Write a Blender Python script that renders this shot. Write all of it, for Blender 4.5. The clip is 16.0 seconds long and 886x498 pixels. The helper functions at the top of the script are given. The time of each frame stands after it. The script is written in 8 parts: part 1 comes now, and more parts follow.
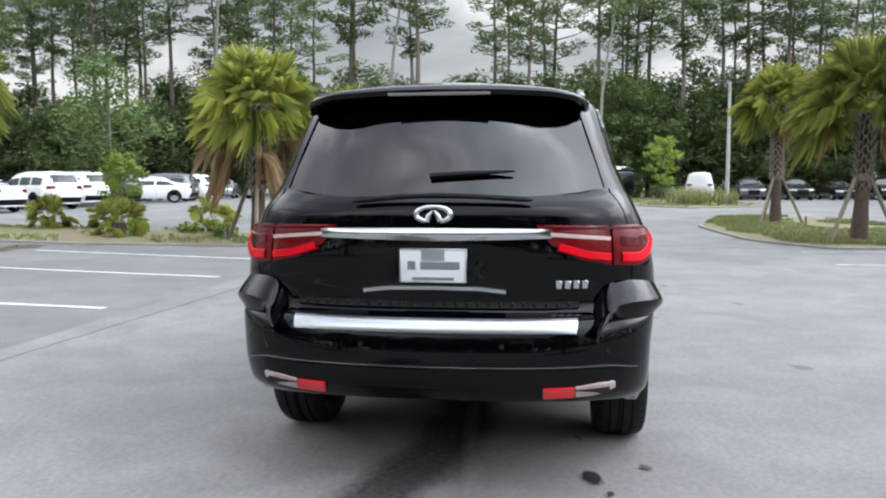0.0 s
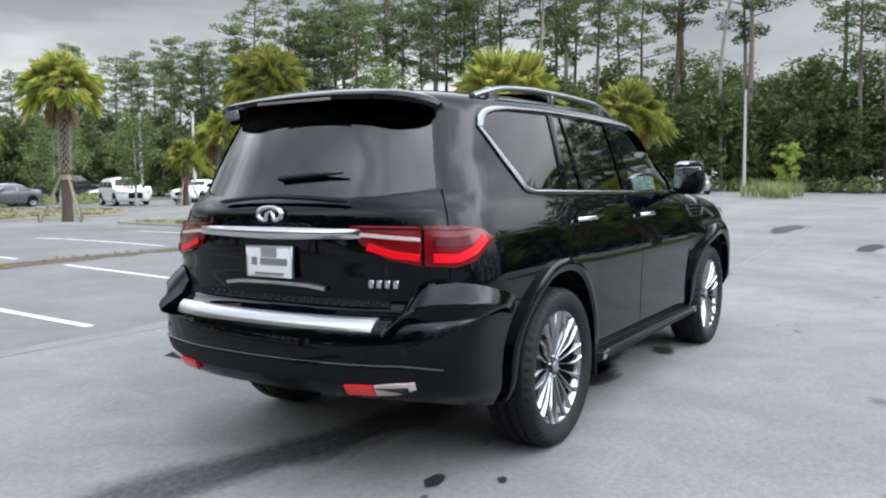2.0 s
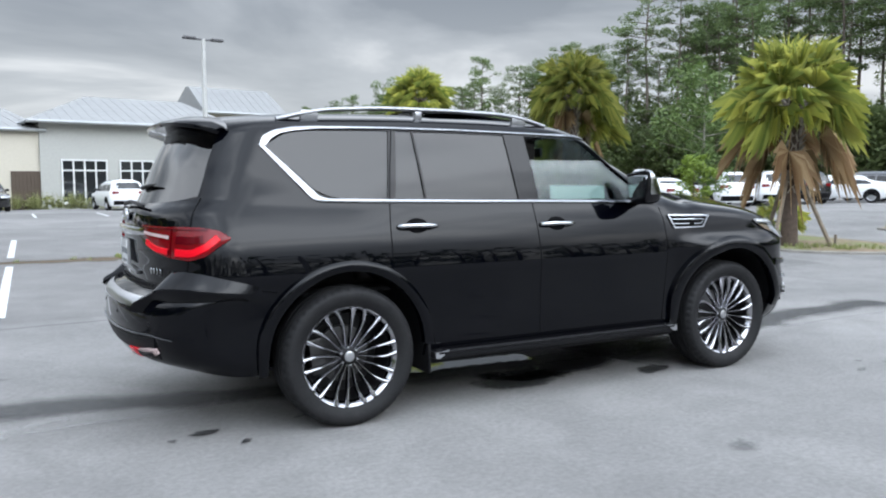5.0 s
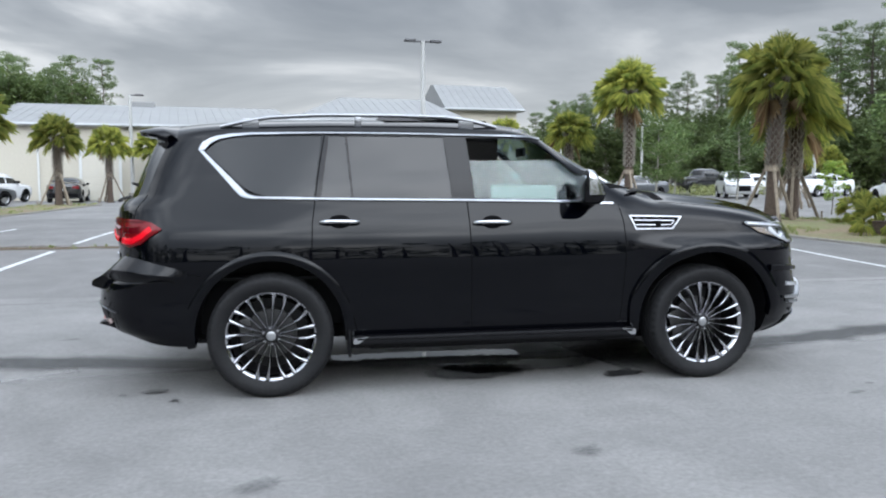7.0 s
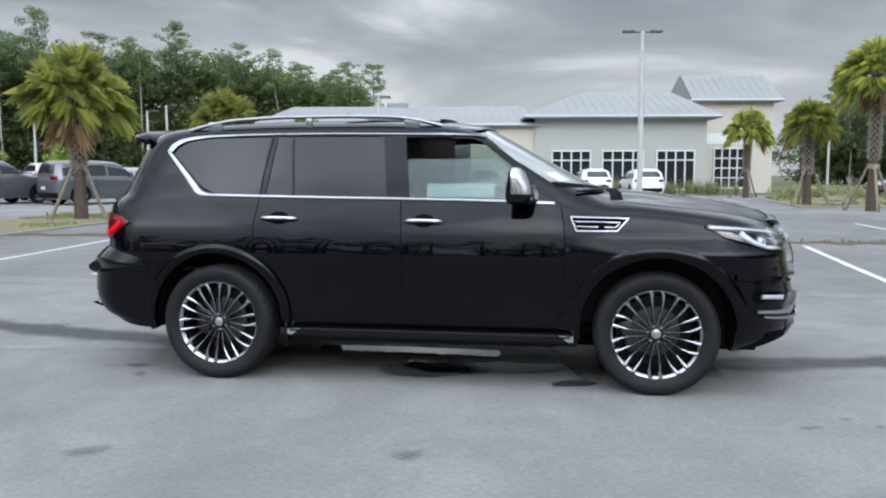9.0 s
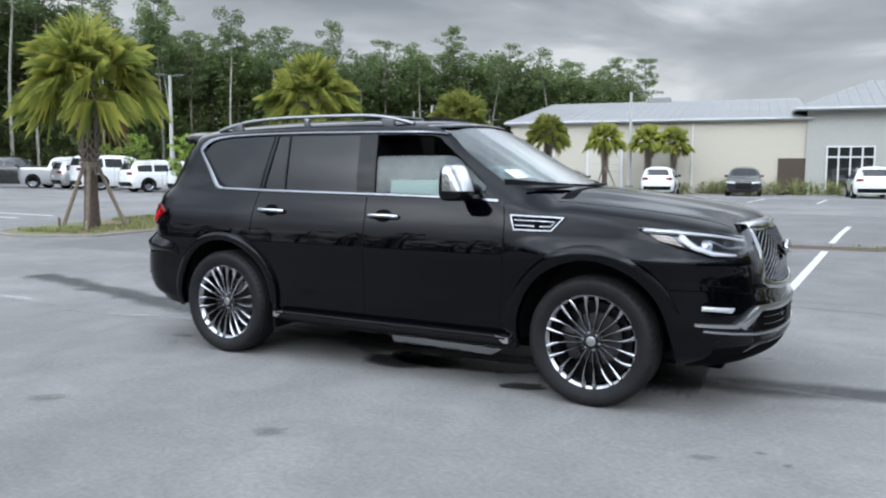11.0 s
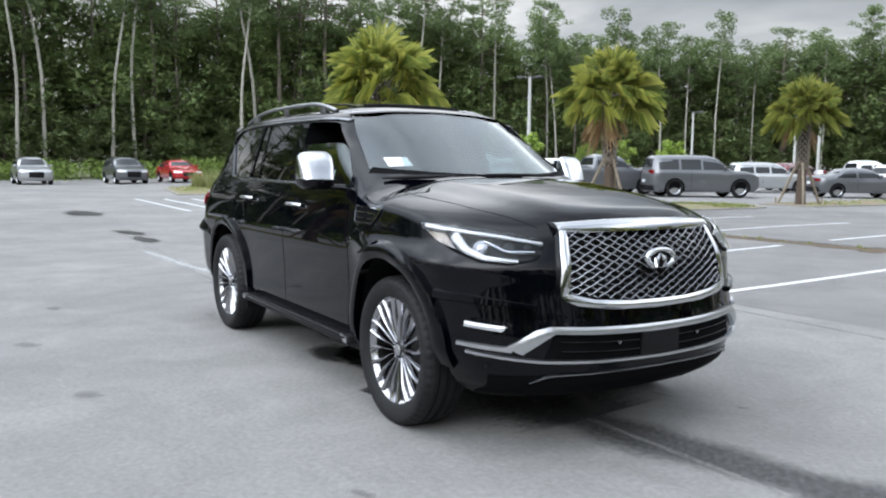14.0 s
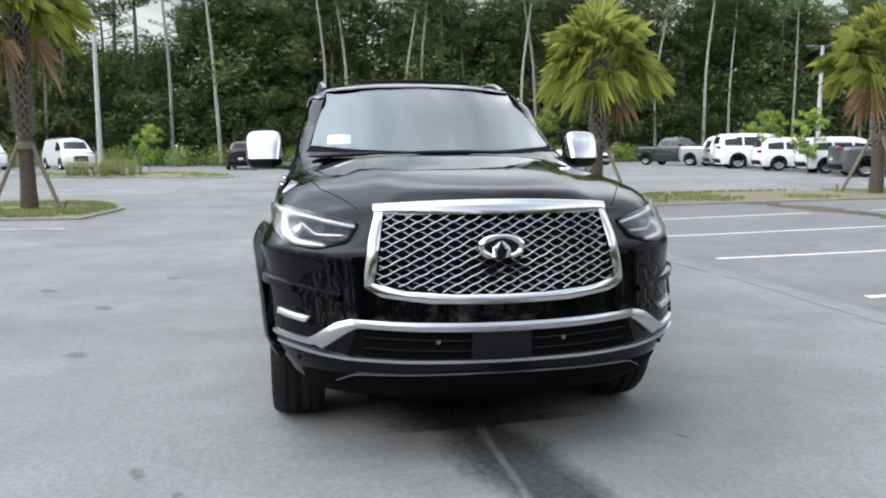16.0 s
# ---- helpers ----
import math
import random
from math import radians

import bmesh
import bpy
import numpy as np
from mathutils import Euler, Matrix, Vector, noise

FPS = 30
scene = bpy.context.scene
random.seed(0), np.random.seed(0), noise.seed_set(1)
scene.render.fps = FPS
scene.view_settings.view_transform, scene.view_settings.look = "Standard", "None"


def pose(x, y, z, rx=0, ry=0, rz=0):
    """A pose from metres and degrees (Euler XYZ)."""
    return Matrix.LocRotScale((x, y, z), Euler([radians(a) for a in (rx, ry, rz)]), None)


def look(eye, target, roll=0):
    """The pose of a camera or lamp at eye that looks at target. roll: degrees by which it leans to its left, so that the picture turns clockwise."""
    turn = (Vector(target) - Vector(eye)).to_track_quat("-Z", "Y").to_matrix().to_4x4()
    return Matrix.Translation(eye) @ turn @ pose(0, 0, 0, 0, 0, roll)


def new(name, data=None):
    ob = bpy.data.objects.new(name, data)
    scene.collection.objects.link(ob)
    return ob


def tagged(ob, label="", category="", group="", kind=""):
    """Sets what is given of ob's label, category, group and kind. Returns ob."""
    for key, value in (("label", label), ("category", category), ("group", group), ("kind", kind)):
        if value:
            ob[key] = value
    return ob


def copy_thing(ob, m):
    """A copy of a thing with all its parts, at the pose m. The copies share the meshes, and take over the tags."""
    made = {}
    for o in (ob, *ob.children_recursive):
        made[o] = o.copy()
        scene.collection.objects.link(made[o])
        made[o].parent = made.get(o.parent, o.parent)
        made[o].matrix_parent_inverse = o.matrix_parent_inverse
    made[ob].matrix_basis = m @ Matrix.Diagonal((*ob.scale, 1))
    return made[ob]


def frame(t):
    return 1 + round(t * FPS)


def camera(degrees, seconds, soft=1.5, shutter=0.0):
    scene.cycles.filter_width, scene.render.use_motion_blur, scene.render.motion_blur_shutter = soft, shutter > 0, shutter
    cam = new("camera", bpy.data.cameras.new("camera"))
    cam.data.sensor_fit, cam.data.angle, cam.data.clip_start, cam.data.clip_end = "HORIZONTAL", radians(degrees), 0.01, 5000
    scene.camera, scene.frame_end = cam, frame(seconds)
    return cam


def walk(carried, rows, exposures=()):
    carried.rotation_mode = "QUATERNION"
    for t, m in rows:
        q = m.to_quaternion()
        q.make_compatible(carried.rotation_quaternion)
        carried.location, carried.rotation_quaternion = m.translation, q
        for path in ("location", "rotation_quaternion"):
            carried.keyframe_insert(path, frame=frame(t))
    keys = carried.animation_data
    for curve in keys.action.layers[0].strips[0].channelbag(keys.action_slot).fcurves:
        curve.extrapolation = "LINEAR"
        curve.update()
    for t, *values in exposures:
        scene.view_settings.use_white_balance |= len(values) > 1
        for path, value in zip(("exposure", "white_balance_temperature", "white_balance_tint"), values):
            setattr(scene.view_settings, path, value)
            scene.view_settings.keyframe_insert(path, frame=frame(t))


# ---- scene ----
cam = camera(58.1, 16.0, soft=2.1)

PATH = [
    (0, (-5.994, -0.506, 1.359), (-4.019, -0.234, 1.201), -0.1),
    (0.5, (-5.877, -1.032, 1.357), (-3.941, -0.557, 1.197), -0.3),
    (1, (-5.725, -1.575, 1.358), (-3.853, -0.889, 1.196), -0.4),
    (1.5, (-5.537, -2.125, 1.366), (-3.751, -1.239, 1.203), -0.5),
    (2, (-5.317, -2.65, 1.368), (-3.632, -1.584, 1.205), -0.7),
    (2.5, (-5.056, -3.163, 1.369), (-3.485, -1.936, 1.207), -0.7),
    (3, (-4.763, -3.633, 1.369), (-3.308, -2.269, 1.208), -0.7),
    (3.5, (-4.415, -4.083, 1.385), (-3.08, -2.603, 1.223), -0.6),
    (4, (-4.05, -4.499, 1.391), (-2.838, -2.916, 1.233), -0.5),
    (6.5, (-1.839, -6.117, 1.429), (-1.334, -4.189, 1.261), -0.1),
    (7, (-1.307, -6.28, 1.438), (-0.966, -4.316, 1.266), -0.1),
    (7.5, (-0.748, -6.352, 1.439), (-0.569, -4.368, 1.263), -0.2),
    (8, (-0.181, -6.384, 1.45), (-0.163, -4.393, 1.27), -0.2),
    (10.5, (2.645, -5.911, 1.459), (1.822, -4.098, 1.271), 0.1),
    (11, (3.137, -5.676, 1.456), (2.161, -3.941, 1.266), 0.2),
    (11.5, (3.621, -5.355, 1.44), (2.499, -3.71, 1.25), 0.2),
    (12, (4.075, -4.987, 1.437), (2.817, -3.444, 1.246), 0.2),
    (12.5, (4.483, -4.544, 1.431), (3.1, -3.112, 1.239), 0.4),
    (13, (4.838, -4.075, 1.418), (3.342, -2.762, 1.227), 0.6),
    (13.5, (5.139, -3.535, 1.407), (3.537, -2.353, 1.214), 0.7),
    (14, (5.353, -3.02, 1.408), (3.662, -1.972, 1.209), 0.6),
    (14.5, (5.531, -2.468, 1.395), (3.754, -1.574, 1.19), 0.4),
    (15, (5.685, -1.92, 1.388), (3.832, -1.199, 1.174), 0.2),
    (15.5, (5.77, -1.369, 1.384), (3.857, -0.832, 1.157), 0.1),
    (16, (5.808, -0.848, 1.377), (3.855, -0.491, 1.135), -0.1),
]
EXPOSURES = [(0, 0.02, 6800, 11), (2.5, 0.03, 6750, 11), (4, 0.01, 6600, 10), (7, -0.20, 6520, 10), (10.5, -0.30, 6500, 10), (12, -0.17, 6650, 10), (14, -0.03, 6750, 10), (16, -0.10, 6750, 10)]
walk(cam, [(t, look(eye, target, roll)) for t, eye, target, roll in PATH], EXPOSURES)

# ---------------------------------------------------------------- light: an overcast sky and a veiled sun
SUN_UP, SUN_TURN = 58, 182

world = bpy.data.worlds.new("overcast_sky")
scene.world = world
world.use_nodes = True
wn, wl = world.node_tree.nodes, world.node_tree.links
wn.clear()


def wnode(kind, **values):
    nd = wn.new(kind)
    for key, value in values.items():
        nd.inputs[key].default_value = value
    return nd


w_out = wn.new("ShaderNodeOutputWorld")
w_bg = wn.new("ShaderNodeBackground")
w_co = wn.new("ShaderNodeTexCoord")
w_sep = wn.new("ShaderNodeSeparateXYZ")
wl.new(w_co.outputs["Generated"], w_sep.inputs[0])
# a flat layer of cloud, seen in perspective
w_up = wn.new("ShaderNodeMath")
w_up.operation = "MAXIMUM"
w_up.inputs[1].default_value = 0.0
wl.new(w_sep.outputs["Z"], w_up.inputs[0])
w_add = wn.new("ShaderNodeMath")
w_add.operation = "ADD"
w_add.inputs[1].default_value = 0.16
wl.new(w_up.outputs[0], w_add.inputs[0])
w_div = wn.new("ShaderNodeVectorMath")
w_div.operation = "DIVIDE"
w_cmb = wn.new("ShaderNodeCombineXYZ")
for k in range(3):
    wl.new(w_add.outputs[0], w_cmb.inputs[k])
wl.new(w_co.outputs["Generated"], w_div.inputs[0])
wl.new(w_cmb.outputs[0], w_div.inputs[1])
w_flat = wn.new("ShaderNodeVectorMath")
w_flat.operation = "MULTIPLY"
w_flat.inputs[1].default_value = (1.0, 1.0, 0.35)
wl.new(w_div.outputs[0], w_flat.inputs[0])
w_n1 = wnode("ShaderNodeTexNoise", Scale=0.75, Detail=7.0, Roughness=0.52, Distortion=0.5)
wl.new(w_flat.outputs[0], w_n1.inputs["Vector"])
w_ramp = wn.new("ShaderNodeValToRGB")
w_ramp.color_ramp.elements[0].position, w_ramp.color_ramp.elements[0].color = 0.38, (0.250, 0.280, 0.318, 1)
w_ramp.color_ramp.elements[1].position, w_ramp.color_ramp.elements[1].color = 0.61, (0.88, 0.91, 0.94, 1)
mid = w_ramp.color_ramp.elements.new(0.5)
mid.color = (0.445, 0.480, 0.520, 1)
wl.new(w_n1.outputs["Fac"], w_ramp.inputs[0])
# brighter haze at the horizon in broad breaks, and a brighter zenith
w_hz = wn.new("ShaderNodeMapRange")
w_hz.inputs["From Min"].default_value, w_hz.inputs["From Max"].default_value = 0.03, 0.26
w_hz.inputs["To Min"].default_value, w_hz.inputs["To Max"].default_value = 0.62, 0.0
wl.new(w_up.outputs[0], w_hz.inputs[0])
w_mix = wn.new("ShaderNodeMix")
w_mix.data_type = "RGBA"
w_mix.inputs["B"].default_value = (0.74, 0.78, 0.82, 1)
wl.new(w_hz.outputs[0], w_mix.inputs["Factor"])
wl.new(w_ramp.outputs[0], w_mix.inputs["A"])
w_zen = wn.new("ShaderNodeMapRange")
w_zen.inputs["From Min"].default_value, w_zen.inputs["From Max"].default_value = 0.22, 0.38
w_zen.inputs["To Min"].default_value, w_zen.inputs["To Max"].default_value = 1.0, 2.9
wl.new(w_up.outputs[0], w_zen.inputs[0])
w_mul = wn.new("ShaderNodeVectorMath")
w_mul.operation = "SCALE"
wl.new(w_mix.outputs["Result"], w_mul.inputs[0])
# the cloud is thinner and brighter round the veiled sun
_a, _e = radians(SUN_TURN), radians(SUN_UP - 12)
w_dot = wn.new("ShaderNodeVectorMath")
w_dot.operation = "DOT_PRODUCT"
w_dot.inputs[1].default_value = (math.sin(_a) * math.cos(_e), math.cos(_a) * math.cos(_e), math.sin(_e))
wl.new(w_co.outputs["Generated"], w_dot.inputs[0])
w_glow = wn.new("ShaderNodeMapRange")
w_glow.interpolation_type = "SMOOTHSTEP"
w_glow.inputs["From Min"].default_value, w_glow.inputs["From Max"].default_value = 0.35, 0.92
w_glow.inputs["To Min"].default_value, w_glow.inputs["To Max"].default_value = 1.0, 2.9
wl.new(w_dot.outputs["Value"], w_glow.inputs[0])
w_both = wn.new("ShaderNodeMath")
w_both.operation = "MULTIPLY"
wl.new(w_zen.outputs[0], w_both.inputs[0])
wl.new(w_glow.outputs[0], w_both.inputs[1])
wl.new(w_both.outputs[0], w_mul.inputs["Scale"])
# the cloud overhead is a little bluer than that near the horizon
w_blue = wn.new("ShaderNodeMix")
w_blue.data_type, w_blue.blend_type = "RGBA", "MULTIPLY"
w_blue.inputs["B"].default_value = (0.955, 1.0, 1.07, 1)
w_bfac = wn.new("ShaderNodeMapRange")
w_bfac.inputs["From Min"].default_value, w_bfac.inputs["From Max"].default_value = 0.15, 0.5
wl.new(w_up.outputs[0], w_bfac.inputs[0])
wl.new(w_bfac.outputs[0], w_blue.inputs["Factor"])
wl.new(w_mul.outputs[0], w_blue.inputs["A"])
w_sky = wn.new("ShaderNodeTexSky")
w_sky.sky_type, w_sky.sun_disc = "NISHITA", False
w_sky.sun_elevation, w_sky.sun_rotation = radians(SUN_UP), radians(SUN_TURN)
w_half = wn.new("ShaderNodeVectorMath")
w_half.operation = "SCALE"
w_half.inputs["Scale"].default_value = 0.010
wl.new(w_sky.outputs[0], w_half.inputs[0])
w_sum = wn.new("ShaderNodeVectorMath")
w_sum.operation = "ADD"
wl.new(w_blue.outputs["Result"], w_sum.inputs[0])
wl.new(w_half.outputs[0], w_sum.inputs[1])
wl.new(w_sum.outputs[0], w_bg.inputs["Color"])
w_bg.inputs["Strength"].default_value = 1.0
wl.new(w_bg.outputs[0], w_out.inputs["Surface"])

sun = new("sun", bpy.data.lights.new("sun", "SUN"))
sun.data.energy, sun.data.angle, sun.data.color = 0.3, radians(110), (1.0, 0.97, 0.92)
_a, _e = radians(SUN_TURN), radians(SUN_UP)
sun.matrix_basis = look((30 * math.sin(_a) * math.cos(_e), 30 * math.cos(_a) * math.cos(_e), 30 * math.sin(_e)), (0, 0, 0))

# ---------------------------------------------------------------- tools
def pchip(pairs):
    """A smooth monotone curve through (x, y) pairs."""
    xs = np.array([p[0] for p in pairs], float)
    ys = np.array([p[1] for p in pairs], float)
    h = np.diff(xs)
    d = np.diff(ys) / h
    m = np.zeros(len(xs))
    m[0], m[-1] = d[0], d[-1]
    for i in range(1, len(xs) - 1):
        if d[i - 1] * d[i] > 0:
            w1, w2 = 2 * h[i] + h[i - 1], h[i] + 2 * h[i - 1]
            m[i] = (w1 + w2) / (w1 / d[i - 1] + w2 / d[i])

    def at(x):
        x = np.clip(np.asarray(x, float), xs[0], xs[-1])
        i = np.clip(np.searchsorted(xs, x) - 1, 0, len(h) - 1)
        t = (x - xs[i]) / h[i]
        a, b = 2 * t**3 - 3 * t**2 + 1, t**3 - 2 * t**2 + t
        c, e = -2 * t**3 + 3 * t**2, t**3 - t**2
        return a * ys[i] + b * h[i] * m[i] + c * ys[i + 1] + e * h[i] * m[i + 1]
    return at


def sstep(a, b, x):
    t = np.clip((np.asarray(x, float) - a) / (b - a), 0, 1)
    return t * t * (3 - 2 * t)


def holder(name, m, label, category, group=""):
    """An empty that stands for a thing with parts."""
    ob = new(name)
    ob.empty_display_size = 0.2
    ob.matrix_basis = m
    return tagged(ob, label, category, group)


def mesh_of(name, verts, faces, material, smooth=True, sharp=None):
    me = bpy.data.meshes.new(name)
    me.from_pydata([tuple(v) for v in verts], [], [tuple(f) for f in faces])
    if material is not None:
        me.materials.append(material)
    me.validate()
    if smooth:
        me.polygons.foreach_set("use_smooth", [True] * len(me.polygons))
        if sharp:
            me.set_sharp_from_angle(angle=radians(sharp))
    me.update()
    return me


def piece(name, me, parent=None, label="", m=None):
    """Links a mesh as one object, as a part where a parent is given."""
    ob = new(name, me)
    ob.parent = parent
    if m is not None:
        ob.matrix_basis = m
    return tagged(ob, label) if label else ob


def part(name, bm, material, parent, label="", smooth=True, sharp=40):
    me = bpy.data.meshes.new(name)
    bm.normal_update()
    bm.to_mesh(me)
    bm.free()
    if material is not None and not me.materials:
        me.materials.append(material)
    if smooth:
        me.polygons.foreach_set("use_smooth", [True] * len(me.polygons))
        me.set_sharp_from_angle(angle=radians(sharp))
    me.update()
    return piece(name, me, parent, label)


def box_bm(sx, sy, sz, cx=0, cy=0, cz=0, bevel=0.0, seg=2, rot=None):
    bm = bmesh.new()
    bmesh.ops.create_cube(bm, size=1)
    bmesh.ops.scale(bm, vec=(sx, sy, sz), verts=bm.verts)
    if bevel:
        bmesh.ops.bevel(bm, geom=bm.edges[:], offset=bevel, segments=seg, affect="EDGES", profile=0.6)
    if rot is not None:
        bmesh.ops.transform(bm, matrix=rot, verts=bm.verts)
    bmesh.ops.translate(bm, vec=(cx, cy, cz), verts=bm.verts)
    return bm


def lathe(profile, segs=48, axis="y"):
    """A closed band of rings from (radius, height) pairs about an axis."""
    verts, faces = [], []
    n = len(profile)
    for i in range(segs):
        a = 2 * math.pi * i / segs
        for r, h in profile:
            c, s = r * math.cos(a), r * math.sin(a)
            verts.append((c, h, s) if axis == "y" else (c, s, h))
    for i in range(segs):
        j = (i + 1) % segs
        for k in range(n - 1):
            f = (i * n + k, i * n + k + 1, j * n + k + 1, j * n + k)
            faces.append(f if axis == "z" else f[::-1])
    return verts, faces


def tube(points, radius, sides=8, cap=True, flat=1.0):
    """A tube along 3D points; radius is a number or one for each point."""
    pts = [Vector(p) for p in points]
    rad = radius if hasattr(radius, "__len__") else [radius] * len(pts)
    verts, faces = [], []
    up = Vector((0, 0, 1))
    for i, p in enumerate(pts):
        d = (pts[min(i + 1, len(pts) - 1)] - pts[max(i - 1, 0)]).normalized()
        ref = up if abs(d.dot(up)) < 0.95 else Vector((1, 0, 0))
        a = d.cross(ref).normalized()
        b = a.cross(d).normalized()
        for k in range(sides):
            t = 2 * math.pi * k / sides
            verts.append(p + a * math.cos(t) * rad[i] + b * math.sin(t) * rad[i] * flat)
    for i in range(len(pts) - 1):
        for k in range(sides):
            q = (k + 1) % sides
            faces.append((i * sides + k, i * sides + q, (i + 1) * sides + q, (i + 1) * sides + k))
    if cap:
        faces.append(tuple(range(sides))[::-1])
        faces.append(tuple((len(pts) - 1) * sides + k for k in range(sides)))
    return verts, faces


def join(chunks):
    """One (verts, faces) pair from several."""
    verts, faces = [], []
    for v, f in chunks:
        o = len(verts)
        verts += list(v)
        faces += [tuple(i + o for i in q) for q in f]
    return verts, faces


def resample(points, n):
    """n points at even steps along a polyline of any dimension."""
    p = np.array(points, float)
    s = np.r_[0, np.cumsum(np.linalg.norm(np.diff(p, axis=0), axis=1))]
    t = np.linspace(0, s[-1], n)
    return np.stack([np.interp(t, s, p[:, k]) for k in range(p.shape[1])], 1)


def rounded(points, n, passes=2):
    """A polyline with its corners softened, at n even steps."""
    p = resample(points, n)
    for _ in range(passes):
        q = p.copy()
        q[1:-1] = (p[:-2] + 2 * p[1:-1] + p[2:]) / 4
        p = q
    return p


class Hull:
    """A smooth surface on which trim, lamps and glass are laid."""

    def __init__(self, verts, faces):
        from mathutils.bvhtree import BVHTree
        self.tree = BVHTree.FromPolygons([Vector(v) for v in verts], faces)

    def drop(self, p, way, lift=0.0):
        """The point where the ray from outside along -way through p meets the hull, lifted off it."""
        p, way = Vector(p), Vector(way).normalized()
        hit, nor, _, _ = self.tree.ray_cast(p + way * 3, -way)
        if hit is None:
            hit, nor, _, _ = self.tree.find_nearest(p)
        if nor.dot(way) < 0:
            nor = -nor
        return hit + nor * lift, nor

    def sheet(self, top, bot, way, lift, depth, nu=24, nv=6, bulge=0.0, mirror=False, soft=0, ease=0):
        """A panel between a top and a bottom line, laid on the hull, with thickness. ease: passes that smooth it, for glass."""
        a = rounded(top, nu, soft) if soft else resample(top, nu)
        b = rounded(bot, nu, soft) if soft else resample(bot, nu)
        outer, inner = [], []
        grid = np.zeros((nu, nv, 6))
        for i in range(nu):
            for j in range(nv):
                t = j / (nv - 1)
                hit, nor = self.drop(a[i] * (1 - t) + b[i] * t, way, 0)
                grid[i, j] = (*hit, *nor)
        for _ in range(ease):
            g = grid.copy()
            g[1:-1, 1:-1] = (grid[:-2, 1:-1] + grid[2:, 1:-1] + grid[1:-1, :-2] + grid[1:-1, 2:]) / 4
            for j in (0, -1):
                g[1:-1, j] = (grid[:-2, j] + 2 * grid[1:-1, j] + grid[2:, j]) / 4
            for i in (0, -1):
                g[i, 1:-1] = (grid[i, :-2] + 2 * grid[i, 1:-1] + grid[i, 2:]) / 4
            grid = g
        for i in range(nu):
            for j in range(nv):
                t, u = j / (nv - 1), i / (nu - 1)
                hit, nor = Vector(grid[i, j, :3]), Vector(grid[i, j, 3:]).normalized()
                dome = bulge * (1 - (2 * t - 1) ** 2) * (1 - (2 * u - 1) ** 4)
                outer.append(hit + nor * (lift + dome))
                inner.append(hit + nor * (lift - depth))
        verts = outer + inner
        o, faces = len(outer), []
        for i in range(nu - 1):
            for j in range(nv - 1):
                q = (i * nv + j, (i + 1) * nv + j, (i + 1) * nv + j + 1, i * nv + j + 1)
                faces.append(q)
                faces.append(tuple(k + o for k in q[::-1]))
        rim = [i * nv for i in range(nu)] + [(nu - 1) * nv + j for j in range(1, nv)]
        rim += [i * nv + nv - 1 for i in range(nu - 2, -1, -1)] + [j for j in range(nv - 2, 0, -1)]
        for k in range(len(rim)):
            p, q = rim[k], rim[(k + 1) % len(rim)]
            faces.append((p, p + o, q + o, q))
        return facing(verts, faces, mirror)

    def band(self, line, width, way, lift, depth, n=40, mirror=False, soft=1, closed=False):
        """A strip of the given width along a line, laid on the hull."""
        p = rounded(line, n, soft) if soft else resample(line, n)
        hits = [self.drop(q, way, 0) for q in p]
        outer, inner = [], []
        for i, (h, nor) in enumerate(hits):
            d = (hits[min(i + 1, n - 1)][0] - hits[max(i - 1, 0)][0]).normalized()
            side = d.cross(nor).normalized()
            w = (width[0] + (width[1] - width[0]) * i / (n - 1) if hasattr(width, "__len__") else width) / 2
            for s, e in ((-1, 0.0), (-0.7, 1.0), (0.7, 1.0), (1, 0.0)):
                outer.append(h + side * w * s + nor * (lift * (0.45 + 0.55 * e)))
            for s in (-1, -0.7, 0.7, 1):
                inner.append(h + side * w * s - nor * depth)
        verts, faces, o = outer + inner, [], len(outer)
        for i in range(n - 1):
            for j in range(3):
                q = (i * 4 + j, (i + 1) * 4 + j, (i + 1) * 4 + j + 1, i * 4 + j + 1)
                faces += [q, tuple(k + o for k in q[::-1])]
            for j in (0, 3):
                faces.append((i * 4 + j, (i + 1) * 4 + j, (i + 1) * 4 + j + o, i * 4 + j + o))
        for i in (0, n - 1):
            faces.append((i * 4, i * 4 + 3, i * 4 + 3 + o, i * 4 + o))
        return facing(verts, faces, mirror)


def facing(verts, faces, mirror=False):
    """Makes the faces of a closed form look outwards, and mirrors it to the other side of y where asked."""
    bm = bmesh.new()
    vs = [bm.verts.new((v[0], -v[1] if mirror else v[1], v[2])) for v in verts]
    for f in faces:
        try:
            bm.faces.new([vs[i] for i in f])
        except ValueError:
            pass
    bmesh.ops.recalc_face_normals(bm, faces=bm.faces)
    bm.verts.index_update()
    out = [v.co.copy() for v in bm.verts], [tuple(v.index for v in f.verts) for f in bm.faces]
    bm.free()
    return out


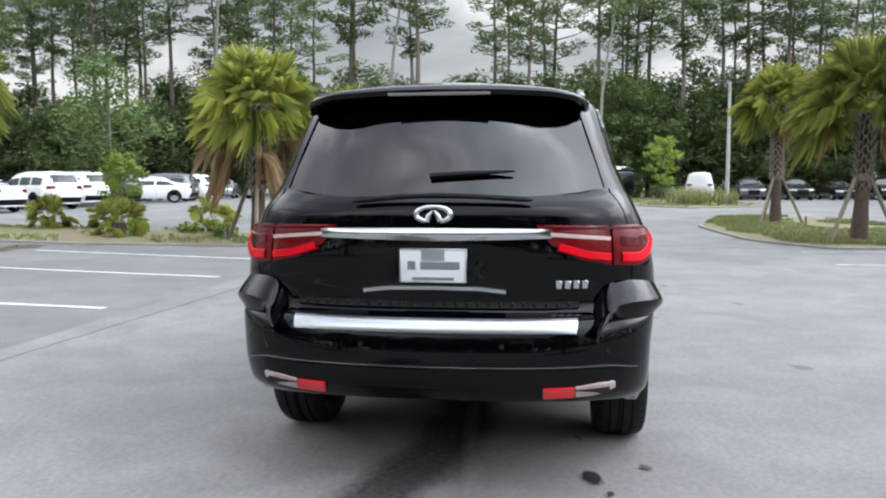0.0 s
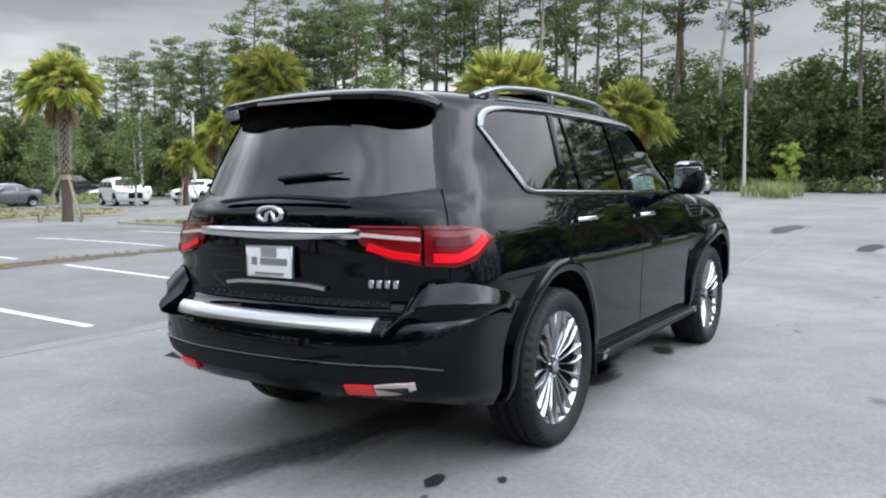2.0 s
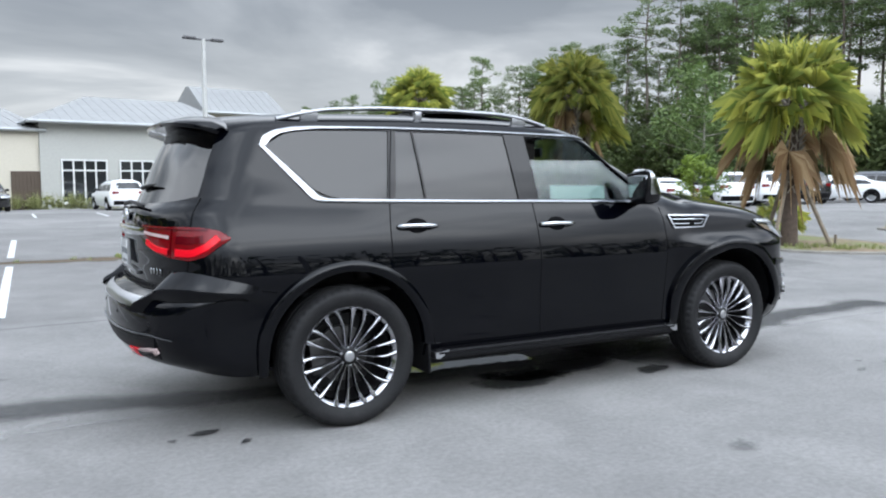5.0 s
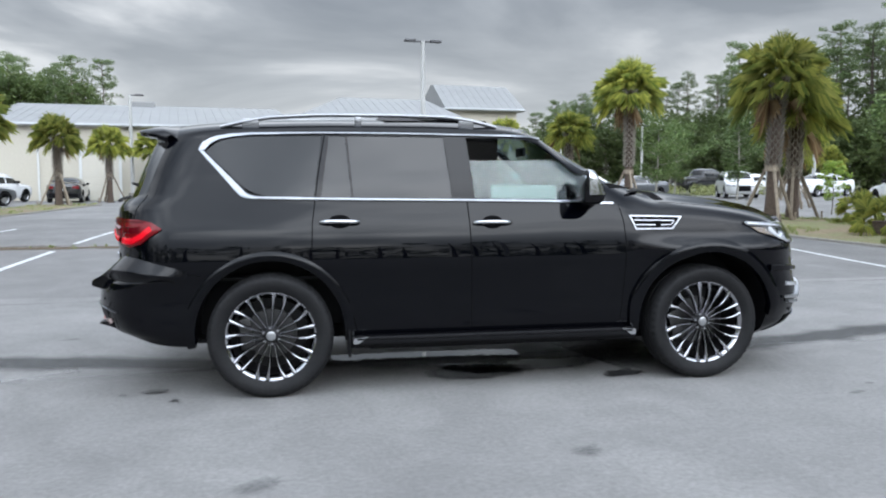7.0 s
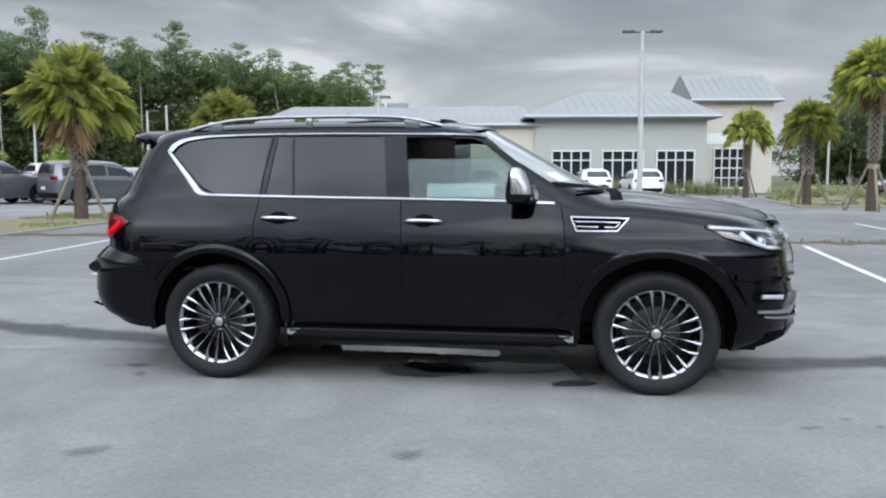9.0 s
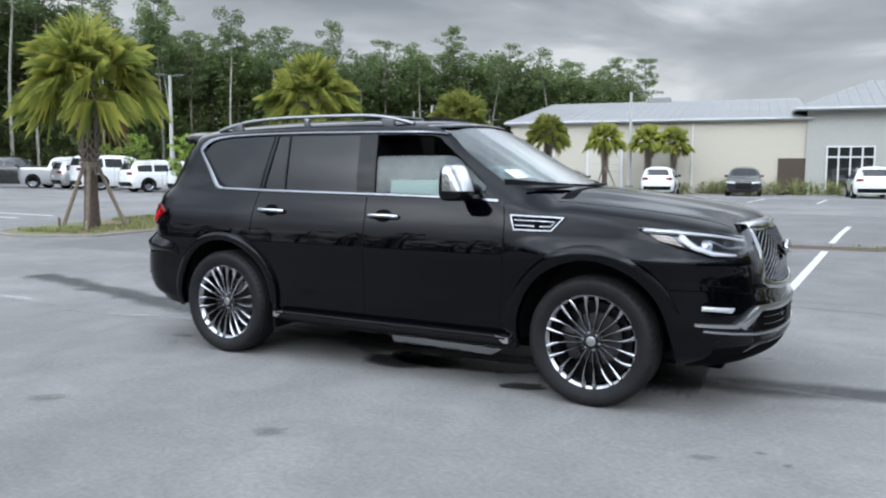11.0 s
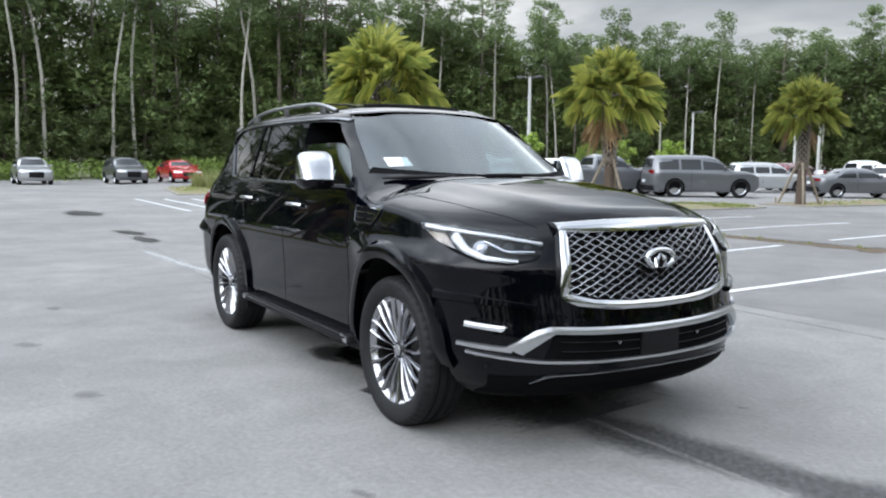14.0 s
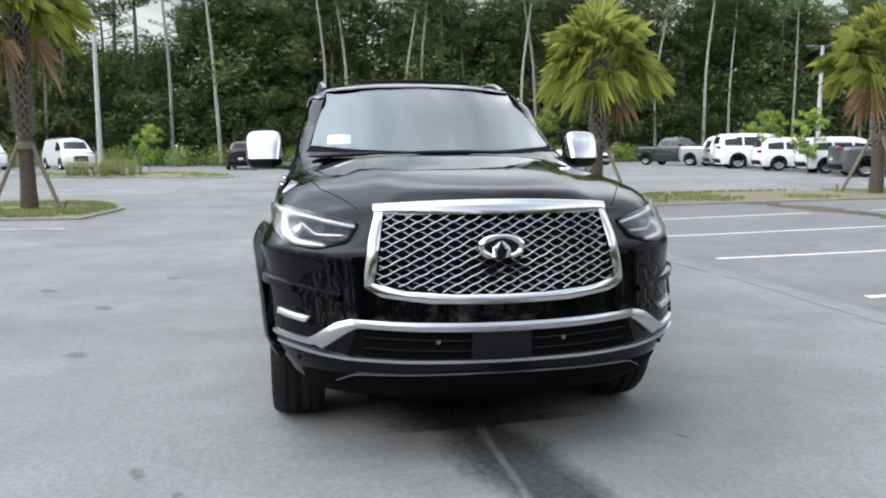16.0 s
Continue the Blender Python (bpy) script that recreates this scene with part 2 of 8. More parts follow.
def shell(spec, nr=14, nm=90, nf=14, nl=60, nt=12):
    """A closed car-like hull. spec: ztop, zbot, crown, nose, tail as curves; wide(x, z); rf, rr: corner lengths; n, nt_pow: roundness."""
    n, npow = spec["n"], spec["npow"]
    nf2 = spec.get("nfront", n)
    fr = np.linspace(0, math.pi / 2, nr + 1)
    ff = np.linspace(math.pi / 2, 0, nf + 1)
    kind = [("r", a) for a in fr] + [("m", s) for s in np.linspace(0, 1, nm + 1)[1:-1]] + [("f", a) for a in ff]
    vt = [("l", s) for s in np.linspace(0, 1, nl + 1)] + [("t", a) for a in np.linspace(0, math.pi / 2, nt + 1)[1:]]
    nu, nv = len(kind), len(vt)
    z = np.tile(np.linspace(0.4, 1.2, nv), (nu, 1))
    x = np.zeros((nu, nv))
    ef = np.ones((nu, nv))
    for _ in range(14):
        tail, nose = spec["tail"](z), spec["nose"](z)
        rr = spec["rr"](z) if callable(spec["rr"]) else spec["rr"]
        rf = spec["rf"]
        for i, (k, s) in enumerate(kind):
            if k == "r":
                x[i] = tail[i] + (rr[i] if hasattr(rr, "shape") else rr) * (1 - math.cos(s) ** (2 / n))
                ef[i] = math.sin(s) ** (2 / n)
            elif k == "f":
                x[i] = nose[i] - rf * (1 - math.cos(s) ** (2 / nf2))
                ef[i] = math.sin(s) ** (2 / nf2)
            else:
                a = tail[i] + (rr[i] if hasattr(rr, "shape") else rr)
                x[i] = a + (nose[i] - rf - a) * s
        top, bot, crown = spec["ztop"](x), spec["zbot"](x), spec["crown"](x)
        et = np.ones((nu, nv))
        nz = z.copy()
        for j, (k, s) in enumerate(vt):
            if k == "l":
                nz[:, j] = bot[:, j] + (top[:, j] - crown[:, j] - bot[:, j]) * s
            else:
                nz[:, j] = top[:, j] - crown[:, j] * (1 - math.sin(s) ** (2 / npow))
                et[:, j] = math.cos(s) ** (2 / npow)
        z = 0.35 * z + 0.65 * nz
    y = spec["wide"](x, z) * ef * et
    y[0], y[-1] = 0, 0
    y[:, -1] = 0
    if "lift" in spec:
        z = z + spec["lift"](x, y, z)
    verts, index = [], {}

    def vid(i, j, side):
        if i in (0, nu - 1) or j == nv - 1:
            side = 0
        if (i, j, side) not in index:
            index[i, j, side] = len(verts)
            verts.append((x[i, j], (y[i, j] if side else -y[i, j]), z[i, j]))
        return index[i, j, side]
    faces = []
    for i in range(nu - 1):
        for j in range(nv - 1):
            for side in (0, 1):
                f = [vid(i, j, side), vid(i + 1, j, side), vid(i + 1, j + 1, side), vid(i, j + 1, side)]
                f = [a for k, a in enumerate(f) if a not in f[:k]]
                if len(f) > 2:
                    faces.append(tuple(f if side == 0 else f[::-1]))
        f = [vid(i, 0, 0), vid(i, 0, 1), vid(i + 1, 0, 1), vid(i + 1, 0, 0)]
        f = [a for k, a in enumerate(f) if a not in f[:k]]
        if len(f) > 2:
            faces.append(tuple(f))
    return verts, faces

# ---------------------------------------------------------------- materials
def mat(name, color, rough=0.5, metal=0.0, spec=0.5, coat=0.0, grain=0.0, scale=20.0, bump=0.0, bump_scale=60.0,
        color2=None, stain=0.0, stain_scale=1.5, rand=0.0, mottle=0.0, mottle_scale=2.5, emit=None, emit_power=0.0, trans=0.0, ior=1.45, sheen=0.0):
    """A surface with colour grain at two scales, stains, bump and a random shift from object to object."""
    m = bpy.data.materials.new(name)
    m.use_nodes = True
    nt = m.node_tree
    b = nt.nodes["Principled BSDF"]
    b.inputs["Base Color"].default_value = (*color, 1)
    b.inputs["Roughness"].default_value = rough
    b.inputs["Metallic"].default_value = metal
    b.inputs["Specular IOR Level"].default_value = spec
    b.inputs["Coat Weight"].default_value = coat
    b.inputs["Coat Roughness"].default_value = 0.02
    b.inputs["IOR"].default_value = ior
    b.inputs["Transmission Weight"].default_value = trans
    if emit:
        b.inputs["Emission Color"].default_value = (*emit, 1)
        b.inputs["Emission Strength"].default_value = emit_power
    co = nt.nodes.new("ShaderNodeTexCoord")
    src = None
    if grain or stain or color2 or rand or mottle:
        last = None
        def blend(prev, fac, col, kind="MIX"):
            mx = nt.nodes.new("ShaderNodeMix")
            mx.data_type, mx.blend_type = "RGBA", kind
            if prev is None:
                mx.inputs["A"].default_value = (*color, 1)
            else:
                nt.links.new(prev, mx.inputs["A"])
            if isinstance(fac, float):
                mx.inputs["Factor"].default_value = fac
            else:
                nt.links.new(fac, mx.inputs["Factor"])
            if isinstance(col, tuple):
                mx.inputs["B"].default_value = (*col, 1)
            else:
                nt.links.new(col, mx.inputs["B"])
            return mx.outputs["Result"]
        if color2 or stain:
            n2 = nt.nodes.new("ShaderNodeTexNoise")
            n2.inputs["Scale"].default_value, n2.inputs["Detail"].default_value = stain_scale, 6
            n2.inputs["Roughness"].default_value = 0.6
            nt.links.new(co.outputs["Object"], n2.inputs["Vector"])
            mr = nt.nodes.new("ShaderNodeMapRange")
            mr.inputs["From Min"].default_value, mr.inputs["From Max"].default_value = 0.38, 0.66
            mr.inputs["To Max"].default_value = stain if stain else 1.0
            nt.links.new(n2.outputs["Fac"], mr.inputs[0])
            last = blend(last, mr.outputs[0], color2 or tuple(c * 0.55 for c in color))
        if grain:
            n1 = nt.nodes.new("ShaderNodeTexNoise")
            n1.inputs["Scale"].default_value, n1.inputs["Detail"].default_value = scale, 8
            n1.inputs["Roughness"].default_value = 0.7
            nt.links.new(co.outputs["Object"], n1.inputs["Vector"])
            mr = nt.nodes.new("ShaderNodeMapRange")
            mr.inputs["From Min"].default_value, mr.inputs["From Max"].default_value = 0.3, 0.7
            mr.inputs["To Min"].default_value, mr.inputs["To Max"].default_value = 1 - grain, 1 + grain
            nt.links.new(n1.outputs["Fac"], mr.inputs[0])
            cm = nt.nodes.new("ShaderNodeCombineXYZ")
            for k in range(3):
                nt.links.new(mr.outputs[0], cm.inputs[k])
            last = blend(last, 1.0, cm.outputs[0], "MULTIPLY")
        if mottle:
            n3 = nt.nodes.new("ShaderNodeTexNoise")
            n3.inputs["Scale"].default_value, n3.inputs["Detail"].default_value = mottle_scale, 5
            n3.inputs["Roughness"].default_value, n3.inputs["Distortion"].default_value = 0.62, 0.8
            nt.links.new(co.outputs["Object"], n3.inputs["Vector"])
            mr = nt.nodes.new("ShaderNodeMapRange")
            mr.inputs["From Min"].default_value, mr.inputs["From Max"].default_value = 0.32, 0.68
            mr.inputs["To Min"].default_value, mr.inputs["To Max"].default_value = 1 - mottle, 1 + mottle
            nt.links.new(n3.outputs["Fac"], mr.inputs[0])
            cm = nt.nodes.new("ShaderNodeCombineXYZ")
            for k in range(3):
                nt.links.new(mr.outputs[0], cm.inputs[k])
            last = blend(last, 1.0, cm.outputs[0], "MULTIPLY")
        if rand:
            oi = nt.nodes.new("ShaderNodeObjectInfo")
            mr = nt.nodes.new("ShaderNodeMapRange")
            mr.inputs["To Min"].default_value, mr.inputs["To Max"].default_value = 1 - rand, 1 + rand
            nt.links.new(oi.outputs["Random"], mr.inputs[0])
            cm = nt.nodes.new("ShaderNodeCombineXYZ")
            for k in range(3):
                nt.links.new(mr.outputs[0], cm.inputs[k])
            last = blend(last, 1.0, cm.outputs[0], "MULTIPLY")
        nt.links.new(last, b.inputs["Base Color"])
    if bump:
        nb = nt.nodes.new("ShaderNodeTexNoise")
        nb.inputs["Scale"].default_value, nb.inputs["Detail"].default_value = bump_scale, 6
        nt.links.new(co.outputs["Object"], nb.inputs["Vector"])
        bp = nt.nodes.new("ShaderNodeBump")
        bp.inputs["Strength"].default_value = bump
        bp.inputs["Distance"].default_value = 0.02
        nt.links.new(nb.outputs["Fac"], bp.inputs["Height"])
        nt.links.new(bp.outputs[0], b.inputs["Normal"])
    return m


def leaf_mat(name, color, color2, rough=0.55, glow=0.25):
    """Leaves: two greens shared out island by island, and some light let through."""
    m = bpy.data.materials.new(name)
    m.use_nodes = True
    nt = m.node_tree
    b = nt.nodes["Principled BSDF"]
    g = nt.nodes.new("ShaderNodeNewGeometry")
    oi = nt.nodes.new("ShaderNodeObjectInfo")
    mx = nt.nodes.new("ShaderNodeMix")
    mx.data_type = "RGBA"
    mx.inputs["A"].default_value, mx.inputs["B"].default_value = (*color, 1), (*color2, 1)
    nt.links.new(g.outputs["Random Per Island"], mx.inputs["Factor"])
    mr = nt.nodes.new("ShaderNodeMapRange")
    mr.inputs["To Min"].default_value, mr.inputs["To Max"].default_value = 0.75, 1.25
    nt.links.new(oi.outputs["Random"], mr.inputs[0])
    sc = nt.nodes.new("ShaderNodeVectorMath")
    sc.operation = "SCALE"
    nt.links.new(mx.outputs["Result"], sc.inputs[0])
    nt.links.new(mr.outputs[0], sc.inputs["Scale"])
    nt.links.new(sc.outputs[0], b.inputs["Base Color"])
    b.inputs["Roughness"].default_value = rough
    b.inputs["Specular IOR Level"].default_value = 0.3
    tr = nt.nodes.new("ShaderNodeBsdfTranslucent")
    nt.links.new(sc.outputs[0], tr.inputs["Color"])
    add = nt.nodes.new("ShaderNodeMixShader")
    add.inputs[0].default_value = glow
    nt.links.new(b.outputs[0], add.inputs[1])
    nt.links.new(tr.outputs[0], add.inputs[2])
    nt.links.new(add.outputs[0], nt.nodes["Material Output"].inputs["Surface"])
    return m


def pane_mat(name, tint, ior=1.52, rough=0.0):
    """Thin clear or tinted glass: what passes is tinted, and the gloss grows at a glancing angle."""
    m = bpy.data.materials.new(name)
    m.use_nodes = True
    nt = m.node_tree
    nt.nodes.remove(nt.nodes["Principled BSDF"])
    lw = nt.nodes.new("ShaderNodeLayerWeight")
    lw.inputs["Blend"].default_value = 0.5
    pw = nt.nodes.new("ShaderNodeMath")
    pw.operation = "POWER"
    pw.inputs[1].default_value = 4.0
    nt.links.new(lw.outputs["Facing"], pw.inputs[0])
    fr = nt.nodes.new("ShaderNodeMapRange")
    f0 = ((ior - 1) / (ior + 1)) ** 2
    fr.inputs["To Min"].default_value, fr.inputs["To Max"].default_value = f0, 1.0
    nt.links.new(pw.outputs[0], fr.inputs[0])
    tp = nt.nodes.new("ShaderNodeBsdfTransparent")
    tp.inputs["Color"].default_value = (*tint, 1)
    gl = nt.nodes.new("ShaderNodeBsdfGlossy")
    gl.inputs["Roughness"].default_value = rough
    gl.inputs["Color"].default_value = (1, 1, 1, 1)
    mx = nt.nodes.new("ShaderNodeMixShader")
    nt.links.new(fr.outputs[0], mx.inputs[0])
    nt.links.new(tp.outputs[0], mx.inputs[1])
    nt.links.new(gl.outputs[0], mx.inputs[2])
    nt.links.new(mx.outputs[0], nt.nodes["Material Output"].inputs["Surface"])
    return m


M_PAINT = mat("black_car_paint", (0.0005, 0.0007, 0.0018), rough=0.3, spec=0.0, coat=1.0)
M_PAINT.node_tree.nodes["Principled BSDF"].inputs["Coat IOR"].default_value = 1.335
M_CHROME = mat("chrome", (0.60, 0.61, 0.63), rough=0.11, metal=1.0, bump=0.02, bump_scale=30)
M_SATIN = mat("satin_silver", (0.52, 0.53, 0.55), rough=0.28, metal=1.0, grain=0.05)
M_RAIL = mat("rail_silver", (0.34, 0.345, 0.36), rough=0.3, metal=1.0, grain=0.05)
M_BLACKGLOSS = mat("gloss_black_trim", (0.004, 0.004, 0.005), rough=0.12, spec=0.3)
M_PLASTIC = mat("black_plastic", (0.0065, 0.0065, 0.0075), rough=0.5, spec=0.18, grain=0.25, scale=90, bump=0.15, bump_scale=300)
M_DARK = mat("dark_recess", (0.003, 0.003, 0.0035), rough=0.8, spec=0.06, grain=0.2, scale=30)
M_RUBBER = mat("tyre_rubber", (0.0095, 0.0095, 0.0105), rough=0.6, spec=0.25, grain=0.25, scale=40, bump=0.2, bump_scale=120, color2=(0.017, 0.017, 0.017), stain=0.5, stain_scale=9)
M_MESH = mat("grille_chrome", (0.24, 0.245, 0.26), rough=0.22, metal=1.0, grain=0.05)
M_TRIM = mat("window_trim_chrome", (0.29, 0.30, 0.32), rough=0.16, metal=1.0, grain=0.04)
M_RIM = mat("polished_alloy", (0.40, 0.40, 0.42), rough=0.12, metal=1.0, grain=0.05, scale=20)
M_RIMDARK = mat("dark_alloy", (0.010, 0.010, 0.011), rough=0.4, metal=0.3, grain=0.15)
M_STEEL = mat("brake_steel", (0.11, 0.11, 0.11), rough=0.42, metal=1.0, grain=0.2, scale=30)
M_RED = mat("red_lamp_lens", (0.13, 0.0015, 0.004), rough=0.2, spec=0.2, coat=0.35, grain=0.12, scale=60, emit=(1.0, 0.02, 0.03), emit_power=0.0)
M_REDBRIGHT = mat("red_lamp_guide", (0.66, 0.004, 0.014), rough=0.25, spec=0.2, coat=0.15, grain=0.1, scale=80)
M_REDDARK = mat("dark_red_lens", (0.075, 0.001, 0.004), rough=0.12, spec=0.2, coat=0.4, grain=0.1, scale=40)
M_REFLECT = mat("red_reflector", (0.65, 0.02, 0.03), rough=0.25, coat=0.6, grain=0.2, scale=160)
M_DRL = mat("daytime_light", (0.60, 0.60, 0.59), rough=0.2, coat=0.7, grain=0.06, emit=(1.0, 0.98, 0.94), emit_power=0.05)
M_PINKLAMP = mat("pale_pink_lens", (0.52, 0.40, 0.39), rough=0.15, coat=1.0, grain=0.12, scale=50)
M_BRAKEDARK = mat("smoked_brake_lens", (0.16, 0.14, 0.14), rough=0.15, coat=0.6, grain=0.1)
M_AMBER = mat("amber_marker", (0.22, 0.165, 0.11), rough=0.15, coat=1.0, grain=0.1)
M_WHITELENS = mat("white_lamp", (0.48, 0.49, 0.51), rough=0.12, metal=0.35, coat=1.0, grain=0.06)
M_GLASSDARK = pane_mat("privacy_glass", (0.030, 0.033, 0.040), ior=1.47)
M_GLASSREAR = pane_mat("rear_privacy_glass", (0.030, 0.033, 0.040), ior=1.72)
M_GLASS = pane_mat("clear_glass", (0.62, 0.70, 0.68), ior=1.5)
M_SHIELD = pane_mat("windscreen_glass", (0.58, 0.66, 0.67), ior=1.85)
M_LENS = pane_mat("lamp_cover", (0.92, 0.93, 0.95), ior=1.22)
M_CABIN = mat("cabin_black", (0.012, 0.012, 0.013), rough=0.7, grain=0.2, scale=30)
M_LEATHER = mat("seat_leather", (0.03, 0.028, 0.027), rough=0.5, grain=0.2, scale=30, bump=0.1, bump_scale=140)
M_PAPER = mat("white_paper", (0.78, 0.80, 0.80), rough=0.7, grain=0.04, scale=8)
M_BAR = mat("printed_grey", (0.16, 0.17, 0.18), rough=0.7, grain=0.1)
M_PLATE = mat("plate_white", (0.66, 0.67, 0.68), rough=0.4, grain=0.08, scale=12, coat=0.3)

M_ASPHALT = mat("worn_asphalt", (0.172, 0.168, 0.164), rough=0.88, mottle=0.11, mottle_scale=1.7, grain=0.20, scale=30, bump=0.4, bump_scale=130, color2=(0.236, 0.229, 0.222), stain=0.9, stain_scale=0.35)
M_BAY = mat("bay_asphalt", (0.152, 0.148, 0.145), rough=0.9, mottle=0.10, mottle_scale=1.4, grain=0.18, scale=60, bump=0.5, bump_scale=130, color2=(0.196, 0.191, 0.186), stain=0.9, stain_scale=0.5)


def mark_mat(name, color, rough, low, high, scale=14.0, most=0.9):
    """A stain, worn paint or painted shade that thins out towards its edge and breaks up in grains."""
    m = mat(name, color, rough, grain=0.3, scale=30)
    nt = m.node_tree
    at = nt.nodes.new("ShaderNodeAttribute")
    at.attribute_name = "fade"
    co = nt.nodes.new("ShaderNodeTexCoord")
    n = nt.nodes.new("ShaderNodeTexNoise")
    n.inputs["Scale"].default_value, n.inputs["Detail"].default_value, n.inputs["Roughness"].default_value = scale, 8, 0.75
    nt.links.new(co.outputs["Object"], n.inputs["Vector"])
    add = nt.nodes.new("ShaderNodeMath")
    add.operation = "MULTIPLY_ADD"
    add.inputs[1].default_value = 0.75
    nt.links.new(at.outputs["Fac"], add.inputs[0])
    nt.links.new(n.outputs["Fac"], add.inputs[2])
    mr = nt.nodes.new("ShaderNodeMapRange")
    mr.inputs["From Min"].default_value, mr.inputs["From Max"].default_value = low, high
    mr.inputs["To Max"].default_value = most
    nt.links.new(add.outputs[0], mr.inputs[0])
    nt.links.new(mr.outputs[0], nt.nodes["Principled BSDF"].inputs["Alpha"])
    return m


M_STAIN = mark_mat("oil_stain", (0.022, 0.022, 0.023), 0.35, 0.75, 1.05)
M_DAMP_SHADE = mark_mat("damp_and_shade_asphalt", (0.040, 0.041, 0.042), 0.6, 0.75, 1.45, 26.0, 0.85)
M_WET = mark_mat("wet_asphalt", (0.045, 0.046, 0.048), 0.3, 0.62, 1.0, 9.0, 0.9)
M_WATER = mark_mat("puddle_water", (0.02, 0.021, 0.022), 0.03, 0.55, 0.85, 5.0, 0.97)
M_TAR = mark_mat("tar_asphalt", (0.085, 0.086, 0.088), 0.7, 0.85, 1.40, 30.0, 0.5)
M_PALE = mark_mat("pale_repair", (0.36, 0.355, 0.345), 0.9, 0.95, 1.45, 16.0, 0.38)
M_WORN = mark_mat("worn_road_paint", (0.52, 0.53, 0.53), 0.75, 0.98, 1.40, 18.0, 0.7)
M_LITTER = mark_mat("leaf_litter", (0.115, 0.082, 0.050), 0.95, 0.80, 1.25, 12.0, 0.85)
M_LINE = mat("road_paint", (0.62, 0.63, 0.63), rough=0.7, grain=0.12, scale=25, color2=(0.38, 0.38, 0.38), stain=0.8, stain_scale=6)
M_KERB = mat("kerb_concrete", (0.25, 0.235, 0.21), rough=0.9, grain=0.2, scale=30, stain=0.5, stain_scale=3, bump=0.3)
M_SOIL = mat("island_soil", (0.21, 0.155, 0.105), rough=0.95, grain=0.4, scale=18, color2=(0.16, 0.18, 0.075), stain=1.0, stain_scale=0.9, bump=0.6, bump_scale=25)
M_GROUND = mat("rough_grass_ground", (0.075, 0.085, 0.038), rough=0.95, grain=0.4, scale=6, color2=(0.11, 0.10, 0.06), stain=1.0, stain_scale=0.3, bump=0.6, bump_scale=8)
M_GRASS = leaf_mat("grass_blades", (0.15, 0.20, 0.062), (0.29, 0.29, 0.12), glow=0.3)
M_REED = leaf_mat("ornamental_grass", (0.17, 0.20, 0.07), (0.27, 0.27, 0.12), glow=0.2)
M_PINE = leaf_mat("pine_needles", (0.105, 0.158, 0.066), (0.195, 0.255, 0.108), glow=0.38)
M_LEAF = leaf_mat("forest_leaves", (0.104, 0.156, 0.056), (0.196, 0.250, 0.092), glow=0.40)
M_LEAFDARK = leaf_mat("deep_forest_leaves", (0.080, 0.115, 0.045), (0.150, 0.188, 0.072), glow=0.40)
M_SAPLING = leaf_mat("bright_leaves", (0.175, 0.263, 0.049), (0.325, 0.425, 0.088), glow=0.35)
M_OAK = leaf_mat("oak_leaves", (0.083, 0.138, 0.044), (0.171, 0.231, 0.082), glow=0.25)
M_SCRUB = leaf_mat("scrub_leaves", (0.13, 0.205, 0.045), (0.25, 0.33, 0.09), glow=0.35)
M_FROND = leaf_mat("palm_frond", (0.155, 0.212, 0.050), (0.52, 0.51, 0.125), rough=0.4, glow=0.45)
M_DEADFROND = leaf_mat("dead_palm_frond", (0.22, 0.130, 0.065), (0.40, 0.29, 0.16), glow=0.2)
M_BARK = mat("pine_bark", (0.15, 0.125, 0.105), rough=0.95, grain=0.4, scale=6, bump=0.6, bump_scale=12, rand=0.35)
M_PALEBARK = mat("pale_bark", (0.31, 0.295, 0.26), rough=0.95, grain=0.35, scale=6, bump=0.5, bump_scale=12, rand=0.25)
M_PALMTRUNK = mat("palm_trunk", (0.085, 0.062, 0.048), rough=0.95, grain=0.35, scale=14, bump=0.6, bump_scale=30)
M_BOOT = mat("palm_boot", (0.30, 0.27, 0.235), rough=0.9, grain=0.35, scale=20, rand=0.35)
M_STAKE = mat("stake_wood", (0.20, 0.165, 0.125), rough=0.9, grain=0.3, scale=10, rand=0.3)
M_POLE = mat("pole_concrete", (0.46, 0.46, 0.445), rough=0.75, grain=0.1, scale=8, stain=0.3, stain_scale=2)
M_LAMPHEAD = mat("lamp_head_metal", (0.10, 0.10, 0.105), rough=0.5, metal=0.6, grain=0.1)
M_STUCCO = mat("cream_stucco", (0.50, 0.465, 0.39), rough=0.92, grain=0.06, scale=9, stain=0.15, stain_scale=0.25, color2=(0.52, 0.49, 0.43), bump=0.2, bump_scale=40)
M_STUCCO2 = mat("grey_stucco", (0.38, 0.38, 0.355), rough=0.92, grain=0.06, scale=9, stain=0.15, stain_scale=0.25, color2=(0.42, 0.425, 0.41), bump=0.2, bump_scale=40)
M_ROOF = mat("metal_roof", (0.25, 0.253, 0.252), rough=0.6, metal=0.1, grain=0.07, scale=2, stain=0.2, stain_scale=0.3)
M_FASCIA = mat("roof_fascia", (0.40, 0.41, 0.42), rough=0.6, grain=0.06)
M_FRAME = mat("white_window_frame", (0.62, 0.63, 0.62), rough=0.5, grain=0.05)
M_WINDOW = mat("dark_window", (0.018, 0.02, 0.022), rough=0.05, spec=0.6, grain=0.1)
M_GATE = mat("brown_gate", (0.08, 0.06, 0.045), rough=0.8, grain=0.2)
M_DOORPAINT = mat("door_cream", (0.56, 0.53, 0.46), rough=0.7, grain=0.05)

